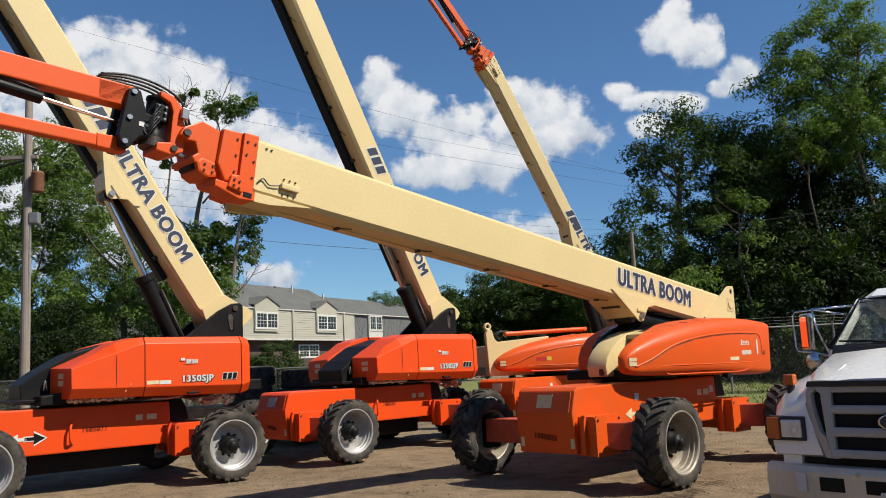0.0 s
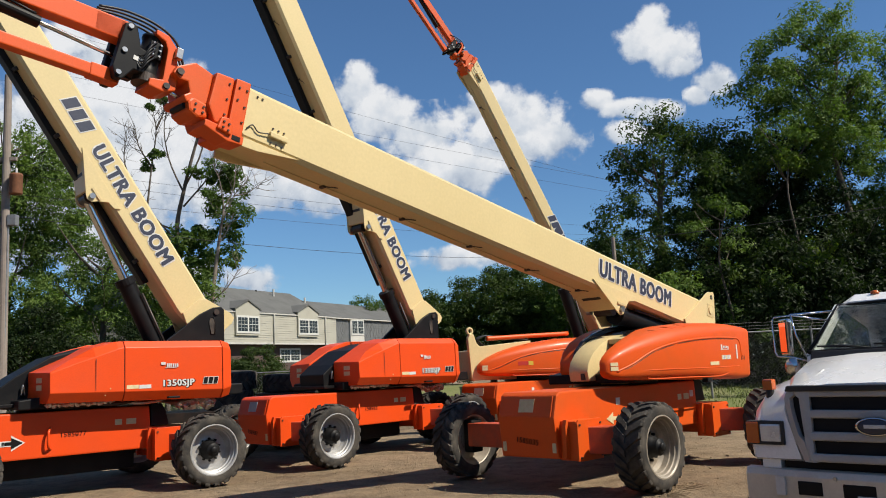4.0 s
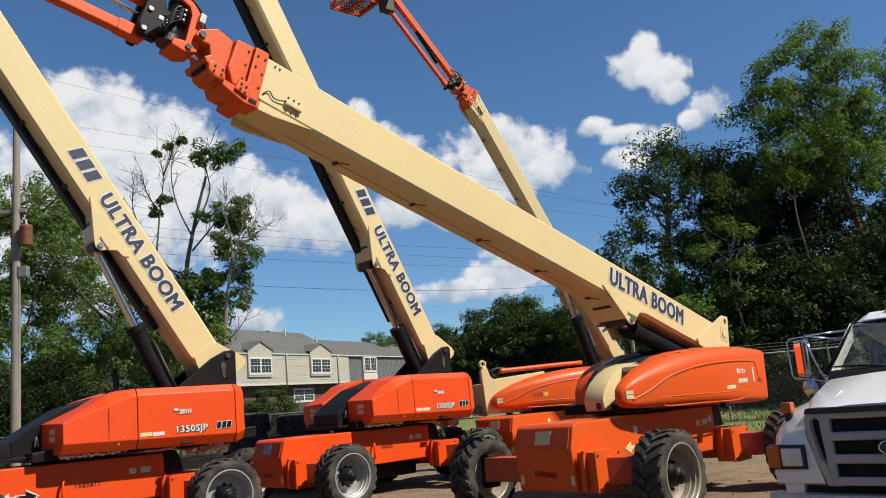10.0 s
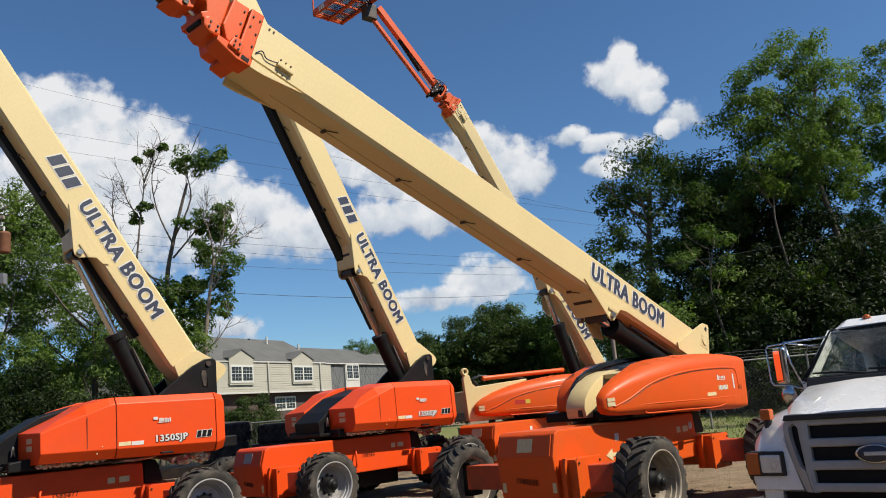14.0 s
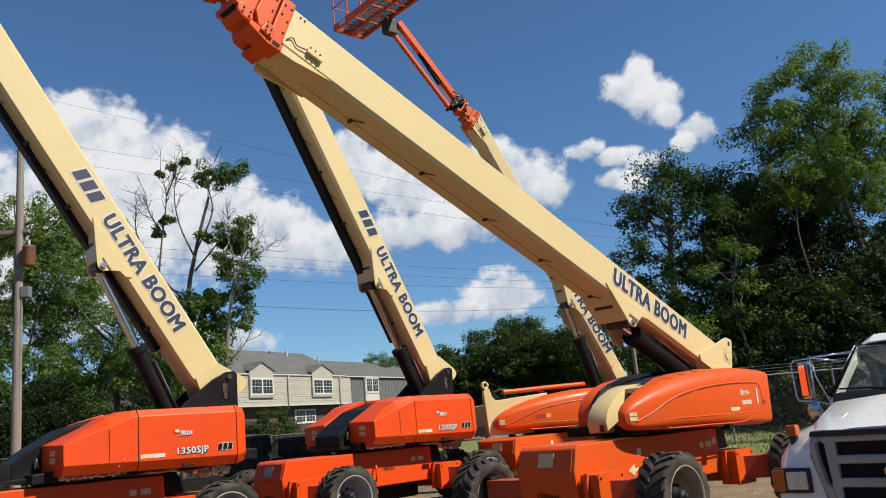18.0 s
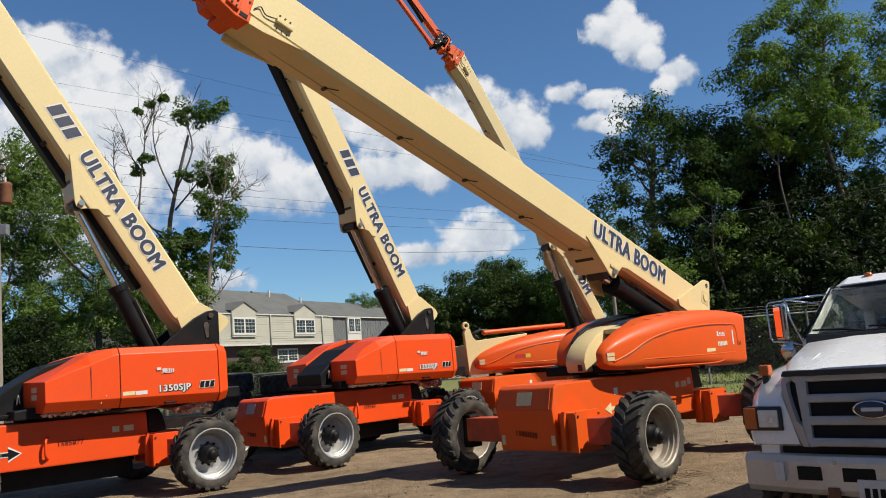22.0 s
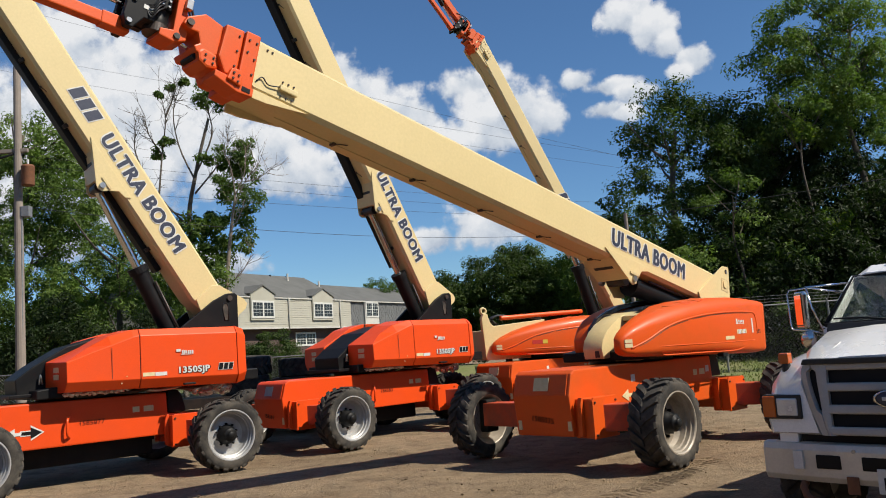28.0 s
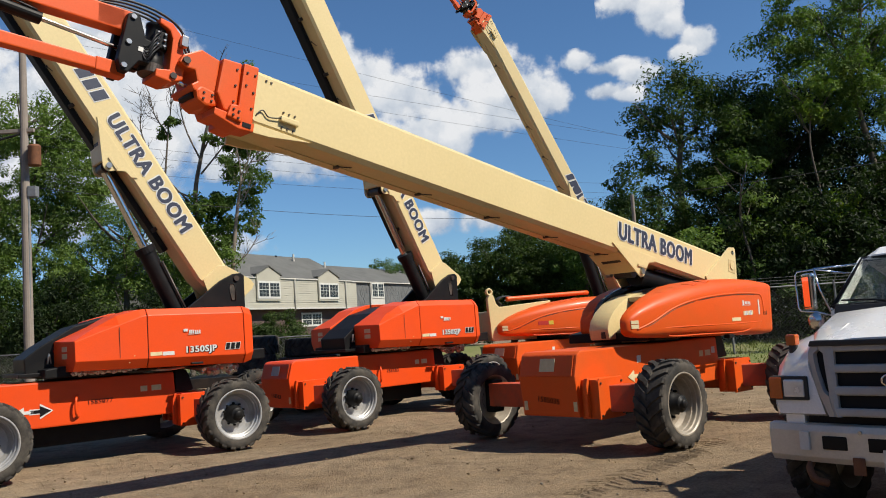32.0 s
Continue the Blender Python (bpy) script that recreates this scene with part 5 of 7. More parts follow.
def tyre_print(p, q, width, label):
    """Chevron ridges that a lugged tyre pressed into the dirt."""
    p, q = Vector(p), Vector(q)
    d = (q - p).normalized()
    side = Vector((-d.y, d.x, 0))
    vs, fs = [], []
    rng = np.random.default_rng(17)
    k = 0.0
    while k < (q - p).length:
        for s in (-1, 1):
            a0 = p + d * (k + (0.06 if s > 0 else 0.0)) + side * (s * 0.02)
            a1 = a0 + side * (s * width * rng.uniform(0.42, 0.52)) - d * 0.10
            h, w = rng.uniform(0.010, 0.026), rng.uniform(0.018, 0.032)
            i = len(vs)
            for a, hh in ((a0, h), (a1, h * 0.6)):
                vs += [a - d * w, a + Vector((0, 0, hh)), a + d * w * 1.3]
            fs += [(i, i + 1, i + 4, i + 3), (i + 1, i + 2, i + 5, i + 4), (i, i + 2, i + 1), (i + 3, i + 4, i + 5)]
        k += 0.125
    me = bpy.data.meshes.new("tyre_print")
    me.from_pydata(vs, [], fs)
    me.materials.append(DIRT)
    tagged(new("tyre_print", me), label, "tyre print", kind="stuff")


tyre_print((1.2, 8.35, -0.016), (3.55, 11.3, -0.016), 0.46, "ridged tyre print pressed into the dirt")


# ---------------------------------------------------------------- trees
def leaf_cloud(centres, radii, per, size, rng, droop=0.25):
    """Vertices and faces of folded leaves gathered in clumps."""
    c = np.repeat(centres, per, axis=0)
    rr = np.repeat(radii, per)[:, None]
    d = rng.normal(0, 1, (len(c), 3))
    d /= np.linalg.norm(d, axis=1)[:, None]
    p = c + d * rr * rng.uniform(0.25, 1.0, (len(c), 1)) ** 0.6 * np.array([1, 1, 0.72])
    nrm = d * 1.0 + rng.normal(0, 0.45, (len(c), 3)) + np.array([0, 0, 0.6])
    nrm /= np.linalg.norm(nrm, axis=1)[:, None]
    u = np.cross(nrm, rng.normal(0, 1, (len(c), 3)))
    u /= np.linalg.norm(u, axis=1)[:, None]
    v = np.cross(nrm, u)
    s = size * rng.uniform(0.6, 1.35, (len(c), 1))
    tip = np.array([0, 0, -1]) * s * droop
    a, b2, e, f = p - u * s, p + v * s * 0.42 + nrm * s * 0.1, p + u * s + tip, p - v * s * 0.42 + nrm * s * 0.1
    V = np.stack([a, b2, e, f], 1).reshape(-1, 3)
    F = np.arange(len(V)).reshape(-1, 4)
    return V, F


def tree(name, base, trunk, limbs, lobes, per, size, leaf, label, bark=None, seed=1, density=1.0, trunk_r=0.22, leaves_name="crown", clump=0.55, twigs=0, limb_r=0.36):
    """trunk: points above the base; limbs: lists of points; lobes: (x, y, z, rx, ry, rz) about the base."""
    rng = np.random.default_rng(seed)
    t = tagged(new(name), label, "tree")
    t.matrix_basis = pose(*base)
    bark = bark or BARK
    part("trunk", tube(arc(trunk, 5), trunk_r, 9, r2=trunk_r * 0.35), bark, t, "", None)
    for lm in limbs:
        part("limb", tube(arc(lm, 4), trunk_r * limb_r, 6, r2=0.010), bark, t)
    if twigs:
        tw = bmesh.new()
        for lm in limbs:
            pts = arc(lm, 5)
            for k in range(twigs):
                a = pts[int(len(pts) * rng.uniform(0.3, 0.999))]
                run = (Vector(pts[-1]) - Vector(pts[0])).normalized()
                w = (run * 0.8 + Vector(rng.normal(0, 0.55, 3)) + Vector((0, 0, 0.25))).normalized()
                L = rng.uniform(0.5, 1.4)
                m1 = a + w * L * 0.5 + Vector(rng.normal(0, 0.06, 3))
                e1 = a + w * L + Vector(rng.normal(0, 0.12, 3))
                tube([a, m1, e1], 0.016, 4, bm=tw, r2=0.005)
                for j in range(2):
                    e2 = m1 + (w + Vector(rng.normal(0, 0.6, 3))).normalized() * L * 0.5
                    tube([m1, m1.lerp(e2, 0.5) + Vector(rng.normal(0, 0.03, 3)), e2], 0.010, 4, bm=tw, r2=0.004)
        tagged(part("brushwood", tw, bark, t), "fine bare twigs", kind="stuff")
    C, R = [], []
    for x, y, z, rx, ry, rz in lobes:
        area = (rx * ry * rz) ** (2 / 3)
        k = max(4, int(area * 16 * density))
        d = rng.normal(0, 1, (k, 3))
        d /= np.linalg.norm(d, axis=1)[:, None]
        rad = rng.uniform(0.35, 1.08, (k, 1)) ** 0.55
        C.append(np.array([x, y, z]) + d * rad * np.array([rx, ry, rz]))
        R.append(rng.uniform(0.55, 1.25, k) * min(clump, 0.9 * rx))
    C, R = np.concatenate(C), np.concatenate(R)
    V, F = leaf_cloud(C, R, int(per * 2.7), size * 0.62, rng)
    me = bpy.data.meshes.new(leaves_name)
    me.from_pydata(V.tolist(), [], F.tolist())
    me.materials.append(leaf)
    place(leaves_name, me, t, "")
    return t


def forks(rng, points, length, count):
    """Limbs that leave a trunk and bend upwards."""
    pts = arc(points, 6)
    out = []
    for k in range(count):
        p = pts[int(len(pts) * rng.uniform(0.35, 0.95))]
        a = rng.uniform(0, 6.28)
        L = length * rng.uniform(0.6, 1.2)
        q1 = p + Vector((math.cos(a) * L * 0.5, math.sin(a) * L * 0.5, L * 0.35))
        q2 = p + Vector((math.cos(a) * L * 0.9, math.sin(a) * L * 0.9, L * 0.8))
        out.append([p, q1, q2])
    return out


rng0 = np.random.default_rng(11)
# the wood behind the fence
T1 = [(0, 0, 0), (0.1, 0, 3), (-0.2, 0.2, 6), (0.1, 0, 9)]
tree("tree", (9.2, 30, 0.3), T1, forks(rng0, T1, 1.7, 12), [(-1.4, 0, 5.4, 1.9, 2.2, 2.2), (0.6, 0, 7.8, 2.4, 2.2, 2.0), (-0.6, 0, 3.4, 1.9, 2, 1.7), (1.8, 0, 5, 2.1, 2.2, 2.6), (-0.2, 0, 9.2, 1.6, 1.6, 1.5), (2.4, -0.4, 8.3, 1.6, 1.5, 1.6)], 39, 0.126, LEAF_DEEP, "dense dark green broadleaf tree behind a fence", seed=21, density=1.1)
T2 = [(-1.4, 0, 0), (-1.6, 0, 4.3), (-2.0, 0, 7.5), (-2.4, 0, 10.2), (-1.9, 0, 12), (-1.6, 0, 13.6)]
tree("tree", (17.6, 29, -0.3), T2, forks(rng0, T2[2:], 1.8, 14), [(-2.3, 0, 14.1, 1.2, 1.1, 0.9), (-3.4, 0, 13.0, 1.6, 1.5, 1.1), (-1.7, 0, 12.6, 1.3, 1.2, 1.3), (-4.6, 0, 11.6, 1.5, 1.4, 0.9), (-2.9, 0, 11.1, 2.0, 1.7, 1.2), (-1.2, 0, 11.0, 1.2, 1.1, 1.1), (-3.8, 0, 9.7, 2.2, 1.9, 1.1), (-1.9, 0, 9.2, 1.5, 1.3, 1.1)], 46, 0.115, LEAF_LIGHT, "tall slender tree with a light crown and leaning trunk", seed=22, density=1.15, trunk_r=0.15, clump=0.55)
T3 = [(0, 0, 0), (0, 0, 5), (-0.6, 0, 10), (-1.4, 0, 14)]
tree("tree", (21.5, 30, -0.4), T3, forks(rng0, T3, 2.6, 14), [(-2.0, 0, 13.7, 1.4, 1.2, 1.3), (-2.2, 0, 11.6, 2.0, 1.8, 1.4), (-2.8, 0, 9.4, 1.9, 1.7, 1.4), (-2.2, 0, 7.3, 2.4, 2.0, 1.8), (0.8, 0, 14.5, 2.4, 1.8, 2.0), (1.0, 0, 11, 2.6, 2.0, 2.2), (0.6, 0, 7, 2.6, 2.0, 2.4)], 44, 0.125, LEAF_LIGHT, "tall green tree behind the yard", seed=23, density=1.1)
T4 = [(0, 0, 0), (0.2, 0, 4), (0.4, 0, 8)]
tree("tree", (13.2, 31.5, 0.3), T4, forks(rng0, T4, 3.2, 12), [(0, 0, 8.6, 2.3, 2, 1.7), (-1.5, 0, 6.4, 2.2, 2, 1.8), (1.6, 0, 6.6, 2.4, 2, 2.0), (0, -0.4, 4.2, 2.8, 2, 2.0), (-1.4, 0, 9.6, 1.2, 1.2, 1.2)], 36, 0.133, LEAF_SHADED, "dense green tree behind a fence, shade put into its leaf colour", seed=24, density=1.1)
T5 = [(0, 0, 0), (0, 0, 3), (0.2, 0, 6)]
tree("tree", (17.0, 33.5, 0.3), T5, forks(rng0, T5, 3.0, 8), [(0, 0, 6.5, 3.2, 2, 2.6), (-2.5, 0, 8.5, 2.2, 2, 2.0), (3, 0, 5.5, 3.2, 2, 2.6), (0.5, 0, 10.5, 2.4, 2, 1.8)], 34, 0.148, LEAF_SHADED, "dense green tree deep in the wood, shade put into its leaf colour", seed=25, density=1.1)
for k, (x, y, s, lf) in enumerate(((8.0, 27.6, 1.5, LEAF_SHADED), (10.6, 28.2, 1.9, LEAF_SHADED), (13.0, 27.8, 2.1, LEAF_SHADED), (15.6, 28.0, 2.3, LEAF_SHADED), (18.5, 27.6, 2.2, LEAF_SHADED), (7.55, 24.9, 0.75, LEAF_LIGHT), (11.8, 28.6, 2.4, LEAF_MID), (15.0, 28.6, 2.8, LEAF_SHADED), (13.4, 28.9, 3.3, LEAF_SHADED), (-16.5, 33.5, 2.0, LEAF_SHADED), (-13.0, 33.5, 1.7, LEAF_SHADED), (-20.5, 33.0, 2.0, LEAF_SHADED), (22, 28, 2.6, LEAF_SHADED), (26, 30, 3.4, LEAF_SHADED))):
    tr = [(0, 0, 0), (0.1, 0, s * 0.8), (0.0, 0.1, s * 1.6)]
    tall = 2.6 if lf is LEAF_LIGHT else 0.0
    tree("shrub", (x, y, 0.3), tr if not tall else [(0, 0, 0), (0.1, 0, 1.6), (0, 0, 3.2)], forks(rng0, tr, s * 0.8, 5), [(0, 0, s * 0.95 + tall, s, s * 0.8, s * 0.95), (s * 0.5, 0.1, s * 1.6 + tall * 0.9, s * 0.7, s * 0.6, s * 0.7), (-s * 0.6, 0, s * 1.3 + tall * 0.95, s * 0.6, s * 0.6, s * 0.6)], 34, 0.11 if tall else 0.13, lf, "bright young sapling beside the fence" if tall else "leafy undergrowth behind the fence, shade put into its leaf colour", seed=40 + k, density=1.2, trunk_r=0.06)
# two added trees paint the wood's sunlit boughs with lighter leaf colours
LEAF_SUNNY = leafy("sunlight_painted_leaves", (0.10, 0.15, 0.025), (0.19, 0.26, 0.045), (0.30, 0.38, 0.08), 0.45)
T11 = [(0, 0, 0), (0.2, 0, 2.5), (-0.1, 0, 4.6), (0.3, 0, 6.4)]
tree("young_tree", (10.2, 27.4, 0.3), T11, forks(rng0, T11, 1.2, 7), [(0.0, 0, 6.3, 0.75, 0.6, 0.55), (-0.6, 0, 5.5, 0.7, 0.6, 0.45), (0.55, 0, 5.3, 0.6, 0.5, 0.4), (-0.3, 0, 4.5, 0.6, 0.5, 0.35)], 30, 0.12, LEAF_LIGHT, "added tree for a sunlit clump of the wood, in lighter leaves", seed=90, density=1.1, trunk_r=0.06, clump=0.4)
T12 = [(0, 0, 0), (0.1, 0, 4.0), (-0.2, 0, 7.0), (0.1, 0, 8.6)]
tree("young_tree", (13.2, 28.0, 0.3), T12, forks(rng0, T12, 1.2, 7), [(0.1, -0.2, 8.5, 0.85, 0.5, 0.32), (-0.5, -0.2, 8.1, 0.5, 0.4, 0.25), (0.7, -0.3, 4.8, 0.5, 0.4, 0.3), (0.2, -0.3, 4.3, 0.4, 0.3, 0.22)], 30, 0.12, LEAF_SUNNY, "added tree for sunlit boughs, sunlight painted as yellow-green leaves", seed=91, density=1.1, trunk_r=0.06, clump=0.36)
# beyond the house corner and round the pole
T6 = [(0, 0, 0), (0.2, 0, 2.5), (0, 0, 5)]
tree("tree", (3.6, 46, 0.2), T6, forks(rng0, T6, 1.8, 8), [(0.2, 0, 4.8, 2.6, 2.4, 2.2), (-2.3, 0, 3.8, 1.9, 2, 1.8), (2.6, 0, 3.6, 2.2, 2, 2.0), (0, -0.5, 2.2, 3.8, 2, 1.6), (-3.6, 0, 4.6, 0.9, 1, 1.1), (1.6, 0, 5.9, 1.3, 1.2, 1.0), (0.0, 0.6, 3.6, 3.0, 1.6, 2.2), (3.2, 0.4, 4.6, 1.6, 1.4, 1.4)], 44, 0.135, LEAF_DEEP, "round dark green tree beyond the yard", seed=26, density=2.0)
T7 = [(0, 0, 0), (0.1, 0, 5), (-0.3, 0, 9), (0.1, 0, 13)]
tree("tree", (-19.4, 38, 0.2), T7, forks(rng0, T7, 3.2, 12), [(0.4, 0, 12.2, 1.9, 2, 1.7), (1.8, 0, 9.6, 1.9, 2, 1.8), (-1.4, 0, 10.2, 2.2, 2, 2.0), (0.2, 0, 7.2, 2.2, 2, 1.7), (-2.6, 0, 7.0, 2.2, 2, 2.2), (1.4, 0, 5.6, 1.2, 1.4, 1.2), (2.6, 0, 10.0, 1.2, 1.2, 1.4), (1.7, 0, 11.9, 1.2, 1.1, 1.2), (2.3, 0, 8.3, 1.3, 1.2, 1.2)], 42, 0.13, LEAF_LIGHT, "broad green tree beside a utility pole", seed=27, density=1.25)
T8 = [(0, 0, 0), (0.1, 0, 3), (0.2, 0, 6.5)]
tree("tree", (-14.6, 37, 0.2), T8, forks(rng0, T8, 2.4, 12), [(0, 0, 7.0, 1.6, 1.5, 1.4), (-1.4, 0, 5.4, 1.6, 1.6, 1.4), (1.6, 0, 5.4, 1.9, 1.6, 1.7), (0.4, 0, 3.6, 2.6, 1.8, 1.7), (2.9, 0, 3.6, 1.6, 1.5, 1.5), (-2.6, 0, 3.2, 1.6, 1.5, 1.6), (2.5, -0.4, 6.1, 1.5, 1.2, 1.3), (3.9, -0.4, 5.2, 1.4, 1.2, 1.3)], 36, 0.126, LEAF_LIGHT, "bushy green tree behind the lifts", seed=28, density=1.3)
# the half-dead tree
T9 = [(0, 0, 0), (-0.2, 0, 4), (-0.9, 0, 8), (-0.55, 0, 10.5), (0.15, 0, 13.2)]
L9 = [[(-0.9, 0, 8.0), (-2.3, 0, 9.6), (-3.5, 0, 11.6), (-4.3, 0.2, 13.1)], [(-2.3, 0, 9.6), (-2.1, 0, 11.6), (-1.9, 0, 13.4), (-2.2, 0, 14.9)], [(-0.6, 0, 10.3), (-1.3, 0, 12.0), (-1.5, 0, 13.8), (-0.9, 0, 15.3)], [(-0.55, 0, 10.5), (0.3, 0, 12.4), (0.1, 0, 14.0), (0.5, 0, 15.0)],
      [(-3.5, 0, 11.6), (-4.2, 0, 11.9), (-4.9, 0, 12.9)], [(-3.1, 0, 11.0), (-3.4, 0, 12.0), (-3.3, 0, 13.0)], [(-1.9, 0, 13.4), (-1.5, 0, 14.4), (-1.4, 0, 15.2)], [(-2.1, 0, 11.6), (-2.7, 0, 12.6), (-2.9, 0, 13.6)], [(-0.9, 0, 8.4), (-2.0, 0, 8.9), (-3.2, 0, 8.8), (-3.9, 0, 9.4)], [(-0.6, 0, 9.6), (0.6, 0, 11.0), (1.1, 0, 12.0)]]
tree("dying_tree", (-10.6, 38, 0.2), T9, L9, [(0.55, 0, 14.3, 0.95, 0.8, 0.75), (1.35, 0, 14.4, 0.7, 0.6, 0.4), (1.25, 0, 11.4, 1.0, 0.9, 1.0), (1.5, 0, 9.7, 1.1, 0.9, 1.5), (-0.5, 0, 7.2, 1.6, 1.1, 1.5), (0.7, 0, 7.8, 1.4, 1.0, 1.5), (-1.9, 0, 12.3, 0.3, 0.3, 0.25), (-1.6, 0, 14.9, 0.22, 0.2, 0.15), (-2.1, 0, 14.6, 0.2, 0.2, 0.15), (-0.9, 0, 15.1, 0.2, 0.2, 0.15), (-0.1, 0, 11.2, 0.4, 0.4, 0.3), (-2.3, 0, 11.7, 0.32, 0.3, 0.25)],
     26, 0.16, LEAF_MID, "half-dead tree with bare limbs and a few green clumps", seed=29, density=1.7, trunk_r=0.17, clump=0.42, twigs=14, limb_r=0.30)
T10 = [(0, 0, 0), (0.3, 0, 5.0), (0.6, 0, 7.6), (0.85, 0, 9.2)]
L10 = [[(0.75, 0, 8.6), (1.3, 0, 9.8), (1.9, 0, 10.4)], [(0.85, 0, 9.2), (0.7, 0, 10.4), (0.4, 0, 11.2)], [(0.85, 0, 9.2), (1.3, 0, 10.2), (1.4, 0, 11.4)], [(1.3, 0, 9.8), (1.9, 0, 9.9), (2.5, 0, 10.3)], [(0.6, 0, 7.6), (1.0, 0, 8.2), (1.3, 0, 9.0)], [(0.3, 0, 5.0), (1.0, 0, 5.6), (1.5, 0, 6.4)]]
tree("dead_tree", (-9.9, 37, 0.2), T10, L10, [(1.3, 0, 8.6, 0.9, 0.7, 0.8), (0.2, 0, 9.8, 0.5, 0.5, 0.6)], 27, 0.111, LEAF_MID, "thin bleached dead tree with bare twigs", bark=DEADWOOD, seed=30, density=0.9, trunk_r=0.13, clump=0.4, twigs=8, limb_r=0.28)
tree("bush", (-7.1, 34.5, 0.2), [(0, 0, 0), (0, 0, 1), (0, 0, 2)], [], [(0, 0, 1.6, 1.1, 0.9, 1.2), (-0.8, 0, 1.4, 0.9, 0.8, 1.0), (0.9, 0, 1.2, 0.8, 0.8, 0.8)], 70, 0.085, LEAF_DEEP, "clipped green bush before the house", seed=31, density=3.2, trunk_r=0.06, clump=0.38)
for k, (x, y, h) in enumerate(((-7.0, 92, 10.2), (-5.0, 95, 10.4), (1.2, 60, 6.5), (-27, 44, 9), (-24, 36, 4.2), (-21.0, 35, 3.8), (-30, 40, 12), (-18.2, 34.5, 3.6), (-12.2, 39, 4.5), (-26.5, 38, 6), (-23.0, 40, 7.5), (-19.0, 42, 7.0), (-26.5, 43, 9.0), (-21.5, 37, 5.0), (-20.0, 36, 7.0), (-22.6, 36, 6.6), (-18.2, 37.5, 6.6), (9.5, 50, 6.0), (13.5, 52, 7), (7.6, 44, 7.6), (10.4, 42, 8.4), (6.0, 48, 6.4))):
    tree("tree", (x, y, 0.2), [(0, 0, 0), (0, 0, h * 0.4), (0.2, 0, h * 0.8)], [], [(0, 0, h * 0.8, h * 0.16, h * 0.16, h * 0.18), (-h * 0.1, 0, h * 0.6, h * 0.18, h * 0.18, h * 0.2), (h * 0.12, 0, h * 0.55, h * 0.18, h * 0.18, h * 0.2), (0, 0, h * 0.3, h * 0.24, h * 0.2, h * 0.26)], 29, 0.148, LEAF_MID, "distant green tree behind the houses", seed=60 + k, density=1.0, trunk_r=0.15)


# ---------------------------------------------------------------- fence
GALV = surface("dull_galvanised_steel", (0.34, 0.34, 0.34), (0.2, 0.19, 0.18), 0.55, metal=0.6, scale=8, bump=0.05)
WOOD_POLE = surface("weathered_pole_wood", (0.30, 0.25, 0.21), (0.17, 0.14, 0.12), 0.9, scale=2, fine=22, bump=0.4)


def chain_fence(p, q, foot, height, label, barbed=True, spacing=3.0, pitch=0.11):
    p, q = Vector(p), Vector(q)
    d = (q - p).normalized()
    L = (q - p).length
    f = tagged(new("chain_link_fence"), label, "fence")
    f.matrix_basis = Matrix.Translation((p.x, p.y, foot)) @ pose(0, 0, 0, 0, 0, math.degrees(math.atan2(d.y, d.x)))
    count = int(L / spacing) + 1
    for k in range(count):
        x = k * L / (count - 1)
        po = part("post", rod((x, 0, -0.2), (x, 0, height + 0.05), 0.032, 10), GALV, f)
        part("post_cap", rod((x, 0, height + 0.05), (x, 0, height + 0.09), 0.04, 10, 0.015), GALV, po)
        if barbed:
            part("barb_arm", rod((x, 0, height), (x, -0.25, height + 0.28), 0.015, 6), GALV, po)
    part("top_rail", rod((0, 0, height), (L, 0, height), 0.021, 8), GALV, f)
    me_v, me_f = [], []
    r = 0.0035
    n = int((L + height) / pitch)
    for sgn in (1, -1):
        for k in range(n):
            x0 = k * pitch - (height if sgn > 0 else 0)
            a, b = (x0, 0.02), (x0 + height * sgn, height) if sgn > 0 else (x0 - height, height)
            pts = []
            for (x, z) in (a, b):
                pts.append([x, z])
            (ax, az_), (bx, bz) = pts
            if bx == ax:
                continue
            lo, hi = max(min(ax, bx), 0.0), min(max(ax, bx), L)
            if hi - lo < 0.05:
                continue
            sl = (bz - az_) / (bx - ax)
            za, zb = az_ + sl * (lo - ax), az_ + sl * (hi - ax)
            i = len(me_v)
            me_v += [(lo, -r, za), (lo, r, za - r), (lo, r, za + r), (hi, -r, zb), (hi, r, zb - r), (hi, r, zb + r)]
            me_f += [(i, i + 1, i + 4, i + 3), (i + 1, i + 2, i + 5, i + 4), (i + 2, i, i + 3, i + 5)]
    me = bpy.data.meshes.new("wire_mesh")
    me.from_pydata(me_v, [], me_f)
    me.materials.append(GALV)
    place("wire_mesh", me, f, "woven diamond wire")
    if barbed:
        for k in range(3):
            part("barbed_wire", rod((0, -0.08 * (k + 1), height + 0.09 * (k + 1)), (L, -0.08 * (k + 1), height + 0.09 * (k + 1)), 0.006, 5), GALV, f)
    return f


chain_fence((5.5, 25.2, 0), (24, 23.4, 0), 0.36, 2.0, "tall chain-link fence topped with barbed wire before the wood")
chain_fence((-26, 31, 0), (-5.2, 32, 0), 0.1, 1.75, "chain-link fence at the back of the yard", barbed=False)


# ---------------------------------------------------------------- utility pole and wires
pole = tagged(new("utility_pole"), "weathered wooden utility pole with a rusty transformer", "utility pole")
pole.matrix_basis = pose(-13.35, 26, 0.1)
part("pole_shaft", rod((0.05, 0, 0), (-0.05, 0, 11.8), 0.16, 14, 0.11), WOOD_POLE, pole)
